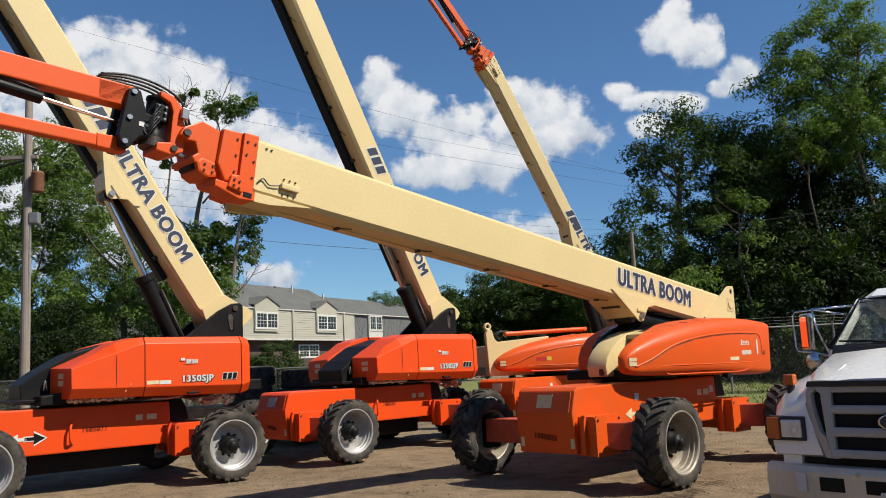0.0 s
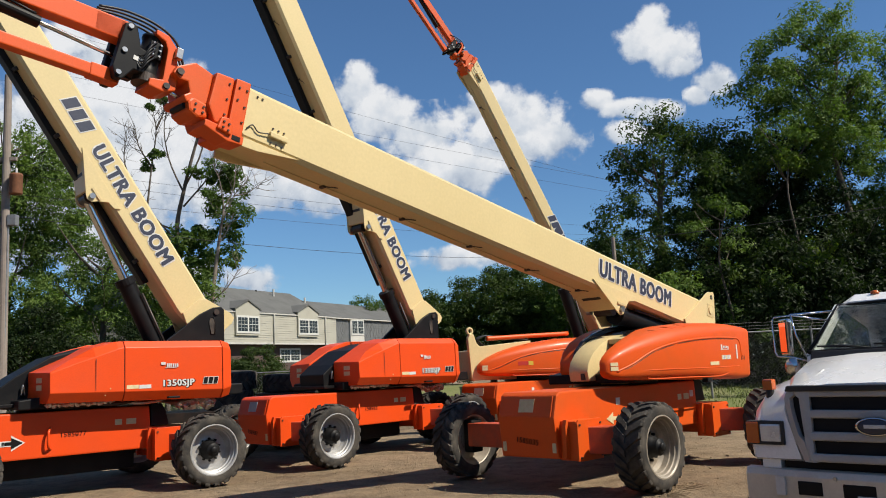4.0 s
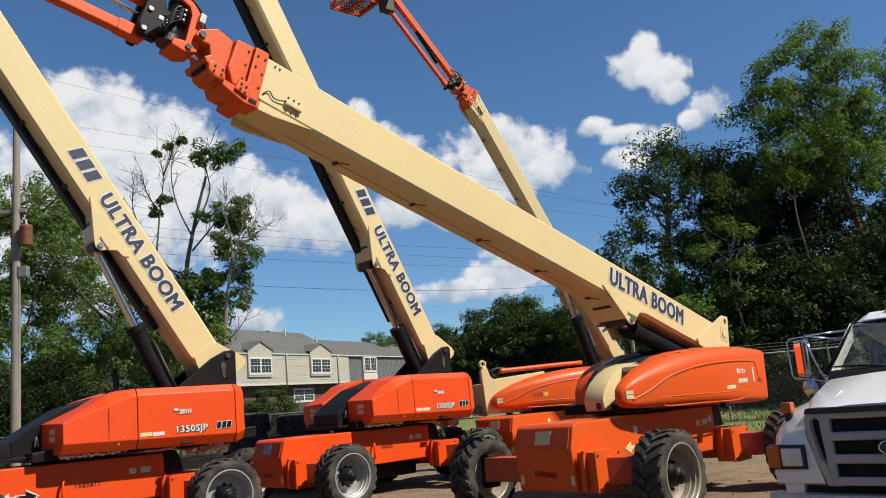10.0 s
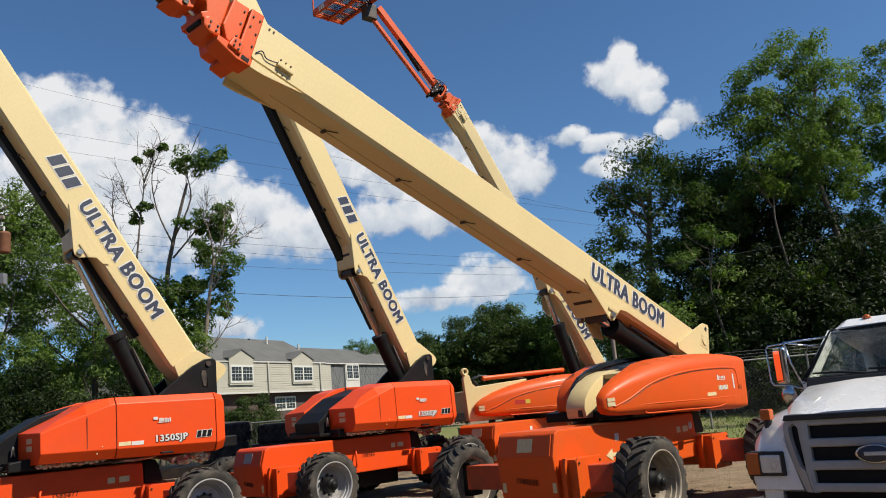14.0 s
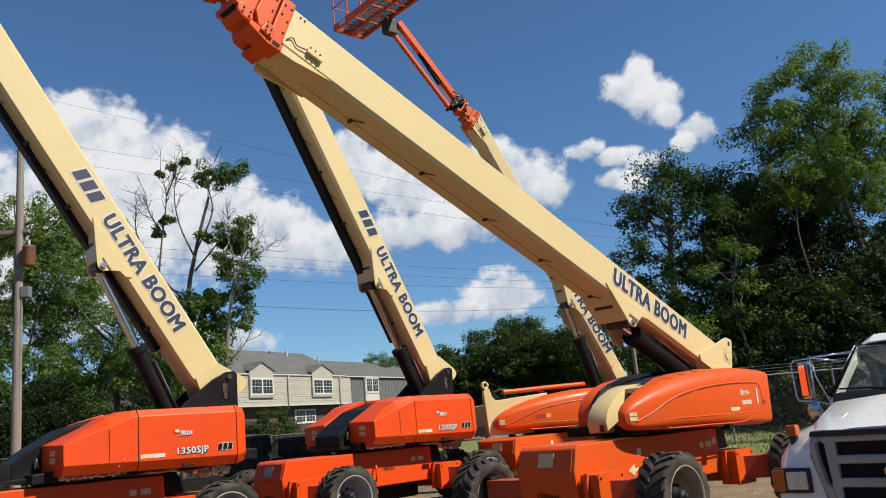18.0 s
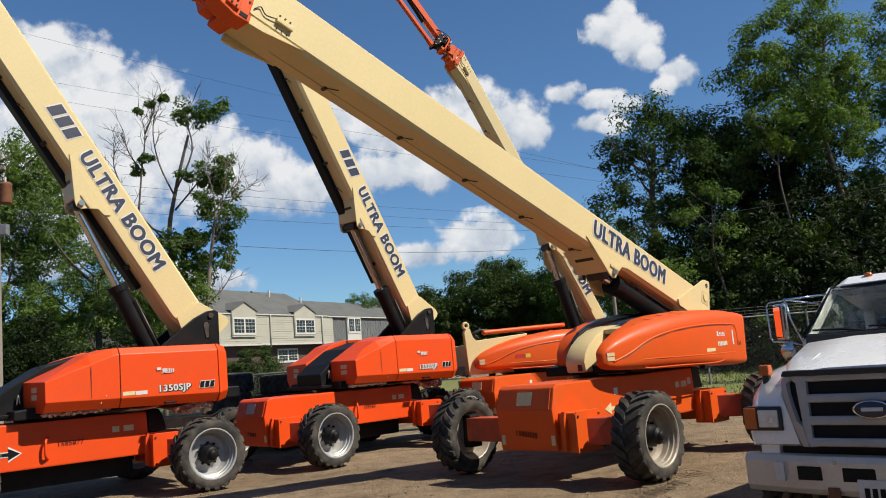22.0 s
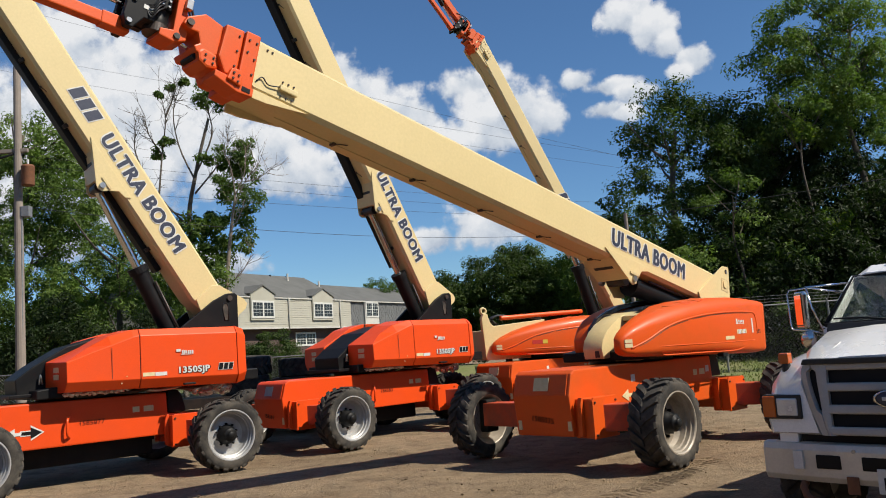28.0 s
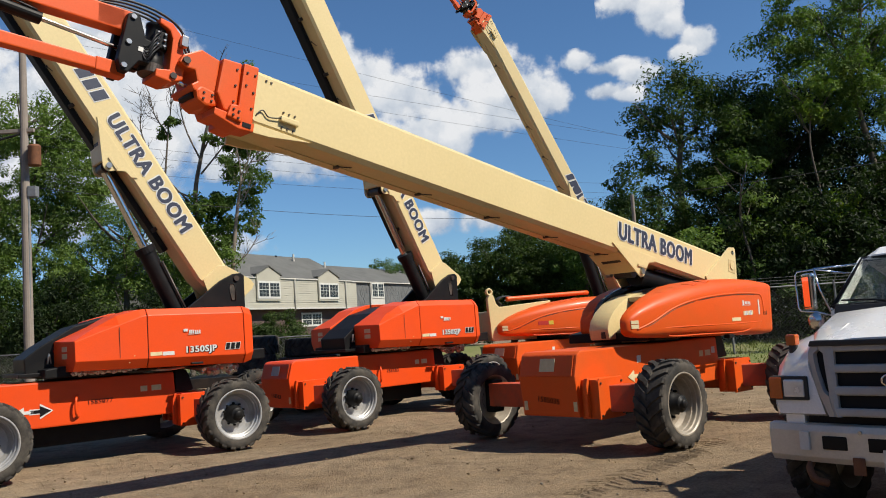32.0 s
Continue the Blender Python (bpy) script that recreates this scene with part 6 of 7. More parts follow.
tk = part("transformer", lathe([(0.0, 0), (0.19, 0), (0.2, 0.03), (0.2, 0.6), (0.21, 0.62), (0.17, 0.68), (0.0, 0.7)], 20, m=pose(0.36, -0.12, 7.75, 90)), RUST, pole, "grey transformer can streaked with rust")
part("bushing", rod((0.36, -0.12, 8.45), (0.36, -0.12, 8.62), 0.035, 8), DECAL_WHITE, tk)
part("cross_arm", box(-0.9, 0.3, -0.06, 0.06, 8.9, 9.02, 0.01), WOOD_POLE, pole, "", pose(0, 0, 0, 0, 0, 0))
part("lamp_bracket", tube(arc([(0, 0, 8.9), (-0.5, -0.2, 8.7), (-1.2, -0.5, 8.45)]), 0.04, 8), BLACK, pole, "dark lamp bracket")
part("meter_box", box(0.10, 0.38, -0.12, 0.12, 6.75, 7.1, 0.02), GALV, pole, "grey utility box")
part("conduit", rod((0.13, -0.06, 0), (0.12, -0.06, 6.8), 0.03, 8), GALV, pole)


def wire(p, q, sag, label, r=0.014):
    p, q = Vector(p), Vector(q)
    pts = []
    for k in range(25):
        t = k / 24
        v = p.lerp(q, t)
        v.z -= sag * 4 * t * (1 - t)
        pts.append(v)
    tagged(part("overhead_wire", tube(pts, r, 5), BLACK_CABLE), label, "wire", "overhead wires")


WL = "thin dark overhead wire across the sky"
wire((-38, 60, 32.3), (44, 64, 7.5), 0.6, WL, 0.009)
wire((-38, 60, 28.0), (46, 64, 9.5), 0.6, WL, 0.009)
wire((-38, 60, 26.5), (46, 64, 8.8), 0.6, WL, 0.009)
wire((-13.3, 26, 8.9), (30, 66, 12.0), 0.9, WL, 0.006)
wire((-13.3, 26, 8.6), (30, 66, 11.2), 0.9, WL, 0.006)
wire((-13.2, 26, 7.9), (34, 64, 10.5), 0.9, WL, 0.006)
wire((-13.3, 26, 7.2), (26, 64, 11.8), 1.9, WL, 0.009)
wire((-40, 40, 13.5), (-13.3, 26, 9.0), 0.4, WL, 0.006)
wire((-40, 40, 12.5), (-13.3, 26, 8.2), 0.4, WL, 0.006)
svc = tagged(new("service_pole"), "slim wooden service pole among the trees", "utility pole")
svc.matrix_basis = pose(6.42, 27.0, 0.2)
part("pole_shaft", rod((0, 0, 0), (0, 0, 5.6), 0.07, 10, 0.06), WOOD_POLE, svc)
wire((6.42, 27.0, 5.65), (24.0, 22.0, 6.75), 0.12, "dark service cable strung before the trees", 0.012)


# ---------------------------------------------------------------- house
SIDING = surface("cream_clapboard", (0.45, 0.43, 0.35), (0.38, 0.36, 0.295), 0.65, scale=0.8, bump=0.05)
SHINGLE = surface("grey_roof_shingle", (0.135, 0.135, 0.125), (0.08, 0.08, 0.075), 0.9, scale=0.7, fine=14, bump=0.5)
SHAKE = surface("grey_wall_shingle", (0.15, 0.155, 0.155), (0.09, 0.095, 0.10), 0.9, scale=1.5, fine=9, bump=0.5)
# brick taken down to brown-grey: the lower storey's shade is in this colour
BRICK = surface("shade_darkened_brick", (0.095, 0.06, 0.05), (0.06, 0.042, 0.036), 0.9, scale=3, fine=20, bump=0.3)
TRIM = surface("white_trim_paint", (0.60, 0.58, 0.52), (0.50, 0.48, 0.43), 0.6, scale=2, bump=0.0)
SASH = surface("weathered_window_frame", (0.66, 0.65, 0.60), (0.52, 0.51, 0.47), 0.6, scale=2, bump=0.0)
m_glass, _n, _l, gb = shader("window_glass")
gb.inputs["Base Color"].default_value = (0.025, 0.028, 0.03, 1)
gb.inputs["Roughness"].default_value = 0.06
gb.inputs["Specular IOR Level"].default_value = 0.3
WINDOW = m_glass

house = tagged(new("town_house"), "two storey row house with cream siding and grey shingle roof", "house")
house.matrix_basis = pose(-16.0, 66.6, 0, 0, 0, 62)
K = 1.3


def hz(z):
    return 1.7 + (z - 1.7) * K


EAVE, SIDE_LOW, RIDGE = hz(5.78), hz(3.86), hz(7.72)
# local: x along the front, y into the house
part("wall", box(-7.0, 11.25 * K, -0.55, 8, SIDE_LOW, EAVE, 0.02), SIDING, house, "cream clapboard upper wall")
part("wall", box(-7.0, 27 * K, 0.25, 8, 0.0, SIDE_LOW - 0.01), BRICK, house, "brick lower wall, its colour darkened for the shade on it")
part("wall", box(11.26 * K, 27 * K, -0.40, 8, SIDE_LOW, EAVE), SHAKE, house, "grey shingled upper wall")
clap = bmesh.new()
z = SIDE_LOW + 0.05
while z < EAVE - 0.1:
    prism([(0.0, z), (-0.035, z), (-0.012, z + 0.19), (0.0, z + 0.19)], -7.0, 11.2 * K, 0, bm=clap, m=Matrix.Translation((0, -0.552, 0)) @ Matrix(((0, 1, 0, 0), (1, 0, 0, 0), (0, 0, 1, 0), (0, 0, 0, 1))))
    z += 0.2
tagged(part("clapboard_rest", clap, SIDING, house), kind="stuff")
roof_m = Matrix(((0, 1, 0, 0), (1, 0, 0, 0), (0, 0, 1, 0), (0, 0, 0, 1)))
part("roof", prism([(-0.62, EAVE - 0.02), (-0.62, EAVE + 0.10), (4.2, RIDGE + 0.15), (9.4, EAVE + 0.12), (9.4, EAVE - 0.02)], -7.4, 10.5 * K, 0, m=roof_m), SHINGLE, house, "grey asphalt shingle roof")
part("roof", prism([(-0.62, EAVE - 0.1), (-0.62, EAVE + 0.06), (4.2, RIDGE - 0.45), (9.2, EAVE + 0.06), (9.2, EAVE - 0.1)], 10.51 * K, 27.4 * K, 0, m=roof_m), SHINGLE, house, "grey asphalt shingle roof, a step lower")
part("gutter", box(-7.4, 10.5 * K, -0.69, -0.62, EAVE - 0.05, EAVE + 0.05, 0.02), TRIM, house, "pale gutter")
part("gutter", box(10.52 * K, 27.4 * K, -0.69, -0.62, EAVE - 0.09, EAVE + 0.01, 0.02), TRIM, house, "pale gutter")
for x in (3.87 * K, 9.75 * K, -3.3 * K):
    part("downspout", tube([(x, -0.72, EAVE), (x, -0.66, EAVE - 0.25), (x, -0.66, SIDE_LOW - 0.1), (x + 0.3, -0.2, SIDE_LOW - 0.4)], 0.06, 6), TRIM, house)
part("trim_board", box(-7.0, 11.25 * K, -0.60, -0.54, SIDE_LOW - 0.12, SIDE_LOW + 0.04, 0.01), TRIM, house)


def sash_window(x0, x1, z0, z1, y, cols=2, trim=SASH):
    w = part("window", box(x0 - 0.16, x1 + 0.16, y - 0.05, y + 0.02, z0 - 0.18, z1 + 0.16, 0.015), trim, house, "white framed double sash window")
    wd = (x1 - x0 - 0.18 * (cols - 1)) / cols
    for c in range(cols):
        a = x0 + c * (wd + 0.18)
        part("pane", box(a, a + wd, y - 0.058, y - 0.048, z0, z1), WINDOW, w, "dark glass")
        bars = bmesh.new()
        for k in range(1, 3):
            box(a + wd * k / 3 - 0.008, a + wd * k / 3 + 0.008, y - 0.072, y - 0.058, z0, z1, bm=bars)
        for k in range(1, 4):
            t = 0.022 if k == 2 else 0.008
            box(a, a + wd, y - 0.074, y - 0.058, z0 + (z1 - z0) * k / 4 - t, z0 + (z1 - z0) * k / 4 + t, bm=bars)
        part("glazing_bars", bars, trim, w)
    return w


for x0, x1, pk in ((0.02 * K, 2.40 * K, hz(6.85)), (6.38 * K, 8.86 * K, hz(6.92)), (-5.2 * K, -2.9 * K, hz(6.85))):
    mid = (x0 + x1) / 2
    top, pk = EAVE + 0.26, EAVE + 1.02
    g = part("gable", prism([(x0 + 0.06, EAVE - 0.3), (x0 + 0.06, top), (mid, pk - 0.1), (x1 - 0.06, top), (x1 - 0.06, EAVE - 0.3)], -0.73, 2.2), SIDING, house, "cream clapboard dormer gable")
    part("dormer_roof", prism([(x0 - 0.10, top - 0.06), (mid, pk - 0.06), (mid, pk + 0.06), (x0 - 0.14, top + 0.04)], -0.82, 3.0), SHINGLE, g)
    part("dormer_roof", prism([(x1 + 0.10, top - 0.06), (mid, pk - 0.06), (mid, pk + 0.06), (x1 + 0.14, top + 0.04)], -0.82, 3.0), SHINGLE, g)
    part("gable_face", box(x0 + 0.06, x1 - 0.06, -0.73, -0.5, SIDE_LOW + 0.6, EAVE - 0.3), SIDING, house)
    sash_window(x0 + 0.28, x1 - 0.30, hz(4.58), hz(5.44), -0.73)
sash_window(13.3 * K, 14.85 * K, hz(4.66), hz(5.62), -0.62)
part("window_bay", box(13.1 * K, 15.05 * K, -0.61, -0.35, SIDE_LOW, hz(5.74), 0.02), TRIM, house, "white framed bay in the shingles")
sash_window(5.43 * K, 7.47 * K, hz(2.72), hz(3.42), 0.24, 2)
# shakes in courses on the right-hand wall
sh = bmesh.new()
rngs = np.random.default_rng(5)
for r_ in range(11):
    x = 11.3 * K
    zz = SIDE_LOW + r_ * 0.235
    while x < 26 * K:
        w_ = rngs.uniform(0.2, 0.42)
        if not (13.05 * K < x + w_ and x < 15.1 * K):
            box(x, x + w_ - 0.02, -0.43 - rngs.uniform(0, 0.03), -0.39, zz, zz + 0.225, bm=sh)
        x += w_
tagged(part("wall_shingles", sh, SHAKE, house), kind="stuff")
for x, y, h in ((7.6 * K, 3.2, 0.7), (10.3 * K, 2.2, 0.9), (6.4 * K, 4.0, 0.5), (8.3 * K, 4.2, 0.5)):
    part("vent_pipe", rod((x, y, RIDGE - 1.6), (x, y, RIDGE + h * 0.6 - (0.95 if x > 10 * K else 0.15)), 0.09, 10), TRIM if h > 0.6 else BLACK, house, "roof vent pipe")
part("patio_wall", box(2.0 * K, 12 * K, -4.2, -4.0, 0, 1.9, 0.02), SIDING, house, "pale low patio fence")

house2 = tagged(new("small_house"), "small grey house behind the trees", "house")
house2.matrix_basis = pose(-22.5, 52, 0, 0, 0, 20)
part("wall", box(-3, 4, 0, 6, 0, 4.4), TRIM, house2, "pale wall")
part("roof", prism([(-3.4, 4.3), (0.5, 6.6), (4.4, 4.3)], -0.4, 6.4), SHINGLE, house2, "grey roof")


# ---------------------------------------------------------------- clouds
def cloud_material():
    m, nodes, links, b = shader("glowing_painted_cloud")
    nodes.remove(b)
    uv = nodes.new("ShaderNodeUVMap")
    uv.uv_map = "puff"
    geo = nodes.new("ShaderNodeNewGeometry")
    n1 = noise_node(nodes, links, 0.0105, 8, 0.56, geo.outputs["Position"])
    ln = nodes.new("ShaderNodeVectorMath")
    ln.operation = "LENGTH"
    links.new(uv.outputs[0], ln.inputs[0])
    inv = nodes.new("ShaderNodeMath")
    inv.operation, inv.inputs[0].default_value = "SUBTRACT", 1.0
    links.new(ln.outputs["Value"], inv.inputs[1])
    ma = nodes.new("ShaderNodeMath")
    ma.operation, ma.inputs[1].default_value, ma.inputs[2].default_value = "MULTIPLY_ADD", 1.9, -0.90
    links.new(n1.outputs[0], ma.inputs[0])
    ad = nodes.new("ShaderNodeMath")
    ad.operation = "ADD"
    links.new(inv.outputs[0], ad.inputs[0])
    links.new(ma.outputs[0], ad.inputs[1])
    al = nodes.new("ShaderNodeMapRange")
    al.interpolation_type = "SMOOTHSTEP"
    al.inputs["From Min"].default_value, al.inputs["From Max"].default_value = 0.06, 0.52
    links.new(ad.outputs[0], al.inputs["Value"])
    # sunlight and shade painted into the glow: rounded tops white, undersides grey-blue
    sep = nodes.new("ShaderNodeSeparateXYZ")
    links.new(uv.outputs[0], sep.inputs[0])
    sh_ = nodes.new("ShaderNodeMath")
    sh_.operation, sh_.inputs[1].default_value = "MULTIPLY_ADD", 0.26
    links.new(sep.outputs[1], sh_.inputs[0])
    links.new(n1.outputs[0], sh_.inputs[2])
    col = ramp_node(nodes, links, sh_.outputs[0], [(0.24, (0.46, 0.54, 0.67)), (0.46, (0.72, 0.78, 0.86)), (0.66, (0.96, 0.975, 1.0))])
    em = nodes.new("ShaderNodeEmission")
    links.new(col.outputs[0], em.inputs["Color"])
    em.inputs["Strength"].default_value = 0.64
    tr = nodes.new("ShaderNodeBsdfTransparent")
    mx = nodes.new("ShaderNodeMixShader")
    links.new(al.outputs[0], mx.inputs[0])
    links.new(tr.outputs[0], mx.inputs[1])
    links.new(em.outputs[0], mx.inputs[2])
    links.new(mx.outputs[0], nodes["Material Output"].inputs["Surface"])
    return m


VAPOUR = cloud_material()
CLOUDS = []


def cloud(puffs, label):
    """Puffs of (azimuth, elevation, half width, half height) in degrees, far behind everything."""
    vs, fs, uvs = [], [], []
    for k, (az, el, w, h) in enumerate(puffs):
        d = 2600 - 14 * k
        c = Vector((math.sin(radians(az)) * math.cos(radians(el)), math.cos(radians(az)) * math.cos(radians(el)), math.sin(radians(el))))
        right = Vector((math.cos(radians(az)), -math.sin(radians(az)), 0))
        up = right.cross(c).normalized()
        i = len(vs)
        for u, v in ((-1, -1), (1, -1), (1, 1), (-1, 1)):
            vs.append(c * d + right * (u * math.tan(radians(w)) * d) + up * (v * math.tan(radians(h)) * d))
            uvs.append((u, v))
        fs.append((i, i + 1, i + 2, i + 3))
    me = bpy.data.meshes.new("cloud")
    me.from_pydata(vs, [], fs)
    layer = me.uv_layers.new(name="puff")
    for loop in me.loops:
        layer.data[loop.index].uv = uvs[loop.vertex_index]
    me.materials.append(VAPOUR)
    c = tagged(new("cloud", me), label, "cloud", "clouds", "structure")
    CLOUDS.append(c)
    return c


CUMULUS = "white cumulus cloud with shade painted on its base"
cloud([(-23.1, 20.1, 4.5, 3.4), (-20.0, 19.0, 4.6, 3.0), (-17.7, 17.9, 3.5, 3.5), (-24.1, 15.9, 7.7, 5.4), (-19.5, 14.9, 5.6, 5.1), (-27.4, 14.7, 5.7, 5.7), (-31.4, 13.9, 6.4, 6.0), (-22.7, 12.7, 8.2, 3.6), (-30, 10.5, 8, 4.0)], "large white cumulus cloud with grey shade painted on its base")
cloud([(-13.9, 15.5, 3.4, 2.6), (-11.2, 14.2, 4.4, 2.9), (-8.1, 12.9, 3.9, 2.2), (-13.2, 12.9, 4.8, 1.9)], CUMULUS)
cloud([(-5.5, 19.5, 1.8, 2.2), (-3.8, 17.8, 2.7, 2.2), (-1.0, 16.3, 3.3, 2.5), (-2.4, 13.6, 3.0, 1.8), (0.6, 14.0, 2.6, 2.1)], CUMULUS)
cloud([(4.6, 18.0, 3.6, 1.8), (6.4, 16.2, 4.8, 2.6), (8.8, 15.6, 2.5, 1.7), (5.1, 15.0, 3.5, 2.0), (2.1, 13.7, 3.0, 2.2)], CUMULUS)
cloud([(16.1, 22.1, 1.2, 1.9), (15.3, 21.4, 2.1, 1.5), (17.1, 20.4, 1.9, 1.9), (17.9, 19.3, 1.2, 1.0)], "small bright cloud in the blue")
cloud([(19.7, 18.2, 1.6, 1.2), (18.6, 17.4, 1.0, 0.8)], "small bright cloud in the blue")
cloud([(11.7, 17.8, 1.5, 0.9), (13.8, 17.1, 2.6, 0.75), (15.7, 16.5, 2.0, 0.9), (13.4, 15.6, 1.9, 0.9), (14.8, 15.2, 1.4, 0.7)], "thin torn cloud")
cloud([(4.4, 8.7, 3.5, 2.0), (5.9, 9.3, 1.6, 1.5), (0.7, 7.8, 3.0, 1.2)], "low white cloud above the trees")
cloud([(-13.6, 6.7, 3.3, 1.3), (-23.6, 8.2, 2.7, 1.3), (-16.7, 7.4, 2.4, 0.9)], "low pale cloud near the skyline")


# ---------------------------------------------------------------- black trailer and spare tyres behind the lifts
trailer = tagged(new("flatbed_trailer"), "low black flatbed trailer parked between the lifts", "trailer")
trailer.matrix_basis = pose(-4.1, 20.3, 0, 0, 0, 4)
part("deck", box(-2.3, 2.0, -1.2, 1.2, 0.80, 0.96, 0.02), BLACK, trailer)
part("side_rail", box(-2.3, 2.0, -1.24, -1.2, 0.74, 0.97, 0.01), GREASE, trailer)
for x in (-1.2, 0.6):
    for y in (-0.8, 0.8):
        w = place("wheel", HUB, trailer, "", pose(x, y, 0.40, 0, 0, 0 if y < 0 else 180) @ Matrix.Scale(0.69, 4))
        place("tyre", TYRE, w, "dusty rubber tyre")
        place("rim", RIM_TAN, w)
crate = tagged(new("steel_crate"), "black steel crate on the trailer's deck", "crate")
crate.matrix_basis = pose(-3.40, 20.05, 0.962, 0, 0, 4)
part("body", box(-0.66, 0.66, -0.62, 0.62, 0, 0.34, 0.02), BLACK, crate)
part("rim", box(-0.68, 0.68, -0.64, 0.64, 0.29, 0.34, 0.01), GREASE, crate)
for k in range(5):
    part("rib", box(-0.6 + k * 0.28, -0.55 + k * 0.28, -0.65, -0.62, 0.02, 0.29, 0.005), BLACK, crate)
for x, y, z, tilt in ((-4.75, 19.75, 1.19, 0), (-4.70, 19.85, 1.64, 3), (-3.45, 20.15, 1.53, 1)):
    ty = tagged(new("spare_tyre"), "dusty lugged tyre lying flat on the black trailer" if x < -4 else "pale dusty tyre lying on a steel crate", "tyre", "spare tyres")
    ty.matrix_basis = pose(x, y, z, 90 + tilt, 0, 30)
    place("tread", TYRE, ty)


# ---------------------------------------------------------------- truck
TRUCK_WHITE = surface("white_truck_paint", (1.04, 1.025, 1.0), (0.92, 0.90, 0.86), 0.25, scale=1.5, bump=0.02, amount=0.4, coat=0.6)
ARGENT = surface("dull_grey_grille_paint", (0.50, 0.48, 0.45), (0.38, 0.36, 0.33), 0.40, scale=3, bump=0.03)
# bumper: dusty steel, its warm tone painting the reflection of sunlit ground
BUMPER = surface("dusty_ground_tinted_steel", (0.80, 0.73, 0.61), (0.60, 0.53, 0.43), 0.34, metal=0.12, scale=2.5, bump=0.03, amount=0.8)
PLASTIC = surface("black_plastic", (0.018, 0.018, 0.019), (0.035, 0.034, 0.033), 0.6, scale=6, bump=0.08)
AMBER = surface("amber_lens", (0.62, 0.12, 0.010), (0.45, 0.09, 0.012), 0.22, scale=9, bump=0.0, coat=0.4)
LAMP_GLASS = surface("headlamp_lens", (0.80, 0.82, 0.85), (0.45, 0.47, 0.50), 0.22, metal=0.35, scale=11, bump=0.12, coat=0.8)
mirror_m, _n, _l, _b = shader("mirror_glass")
_b.inputs["Base Color"].default_value, _b.inputs["Metallic"].default_value, _b.inputs["Roughness"].default_value = (0.9, 0.9, 0.9, 1), 1.0, 0.03
glass_m, _n, _l, _b = shader("windscreen_glass")
_b.inputs["Base Color"].default_value, _b.inputs["Roughness"].default_value, _b.inputs["Transmission Weight"].default_value, _b.inputs["IOR"].default_value = (0.60, 0.68, 0.64, 1), 0.02, 1.0, 1.14


def work_truck():
    """x forward from the bumper's face, y to the truck's left, z up."""
    t = tagged(new("work_truck"), "white medium-duty truck with a grey grille, parked nose first", "truck")
    t.matrix_basis = pose(3.25, 6.0, 0, 0, 0, 222)
    hw = 1.19
    # bumper: a bowed steel channel
    ring = []
    for y in np.linspace(-hw, hw, 15):
        f = -0.10 * (abs(y) / hw) ** 2.5
        ring.append([(f - 0.02, y, 0.485), (f + 0.015, y, 0.53), (f + 0.02, y, 0.73), (f - 0.01, y, 0.775), (f - 0.10, y, 0.785), (f - 0.12, y, 0.485)])
    bp = part("bumper", loft(ring, 0.006), BUMPER, t, "dusty steel bumper, the sunlit ground's reflection put into its colour")
    for s in (-1, 1):
        for y0, y1 in ((0.475, 0.685), (0.04, 0.305)):
            part("bumper_slot", box(-0.005, 0.022 if y1 < 0.5 else 0.012, min(s * y0, s * y1), max(s * y0, s * y1), 0.595, 0.70, 0.012), BLACK, bp)
        part("bumper_bolt", rod((0.01, s * 0.36, 0.735), (0.03, s * 0.36, 0.735), 0.016, 8), STEEL, bp)
        part("reflector_tape", box(-0.02, 0.012, min(s * 0.80, s * 0.88), max(s * 0.80, s * 0.88), 0.585, 0.725), DECAL_WHITE, bp, "pale square of tape")
        part("tow_hook", tube(arc([(-0.1, s * 0.84, 0.47), (0.0, s * 0.82, 0.44), (0.03, s * 0.77, 0.37), (-0.06, s * 0.70, 0.33)]), 0.032, 8), RUST, t, "rusty tow hook")
    part("plate_bracket", box(0.02, 0.034, -0.19, 0.19, 0.44, 0.62, 0.006), DECAL_WHITE, bp, "white number plate with dark bars")
    for k in range(5):
        part("plate_bar", box(0.034, 0.038, -0.14 + k * 0.06, -0.10 + k * 0.06, 0.47, 0.56), BLACK, bp)
    part("bumper_strap", box(0.012, 0.028, -0.44, -0.34, 0.42, 0.55, 0.006), RUST, bp, "rusty strap under the bumper")
    # grille: a grey surround about three long slots and two bent side slots
    prof = [(0.57, 0.845), (0.64, 0.91), (0.70, 1.04), (0.735, 1.17), (0.755, 1.26), (0.76, 1.34), (0.72, 1.40)]
    ring = prof + [(-y, z) for y, z in reversed(prof)]

    def face(z):
        return -0.02 - 0.12 * (z - 0.77)
    back = loft([[(face(z) - 0.16, y * 0.97, z) for y, z in ring], [(face(z) - 0.035, y * 0.97, z) for y, z in ring]])
    gr = part("grille", back, BLACK, t, "grey moulded grille with dark slots")
    for z0, z1, w in ((0.848, 0.912, 0.56), (1.006, 1.076, 0.565), (1.176, 1.242, 0.57), (1.338, 1.398, 0.66)):
        zm = (z0 + z1) / 2
        m = Matrix.Translation((face(zm), 0, zm)) @ pose(0, 0, 0, 0, -7, 0)
        part("grille_bar", box(-0.06, 0.032, -w, w, z0 - zm, z1 - zm, 0.020, 4), ARGENT, gr, "rounded grey grille bar", m, smooth=50)
    for s in (-1, 1):
        post, rim_ = [], []
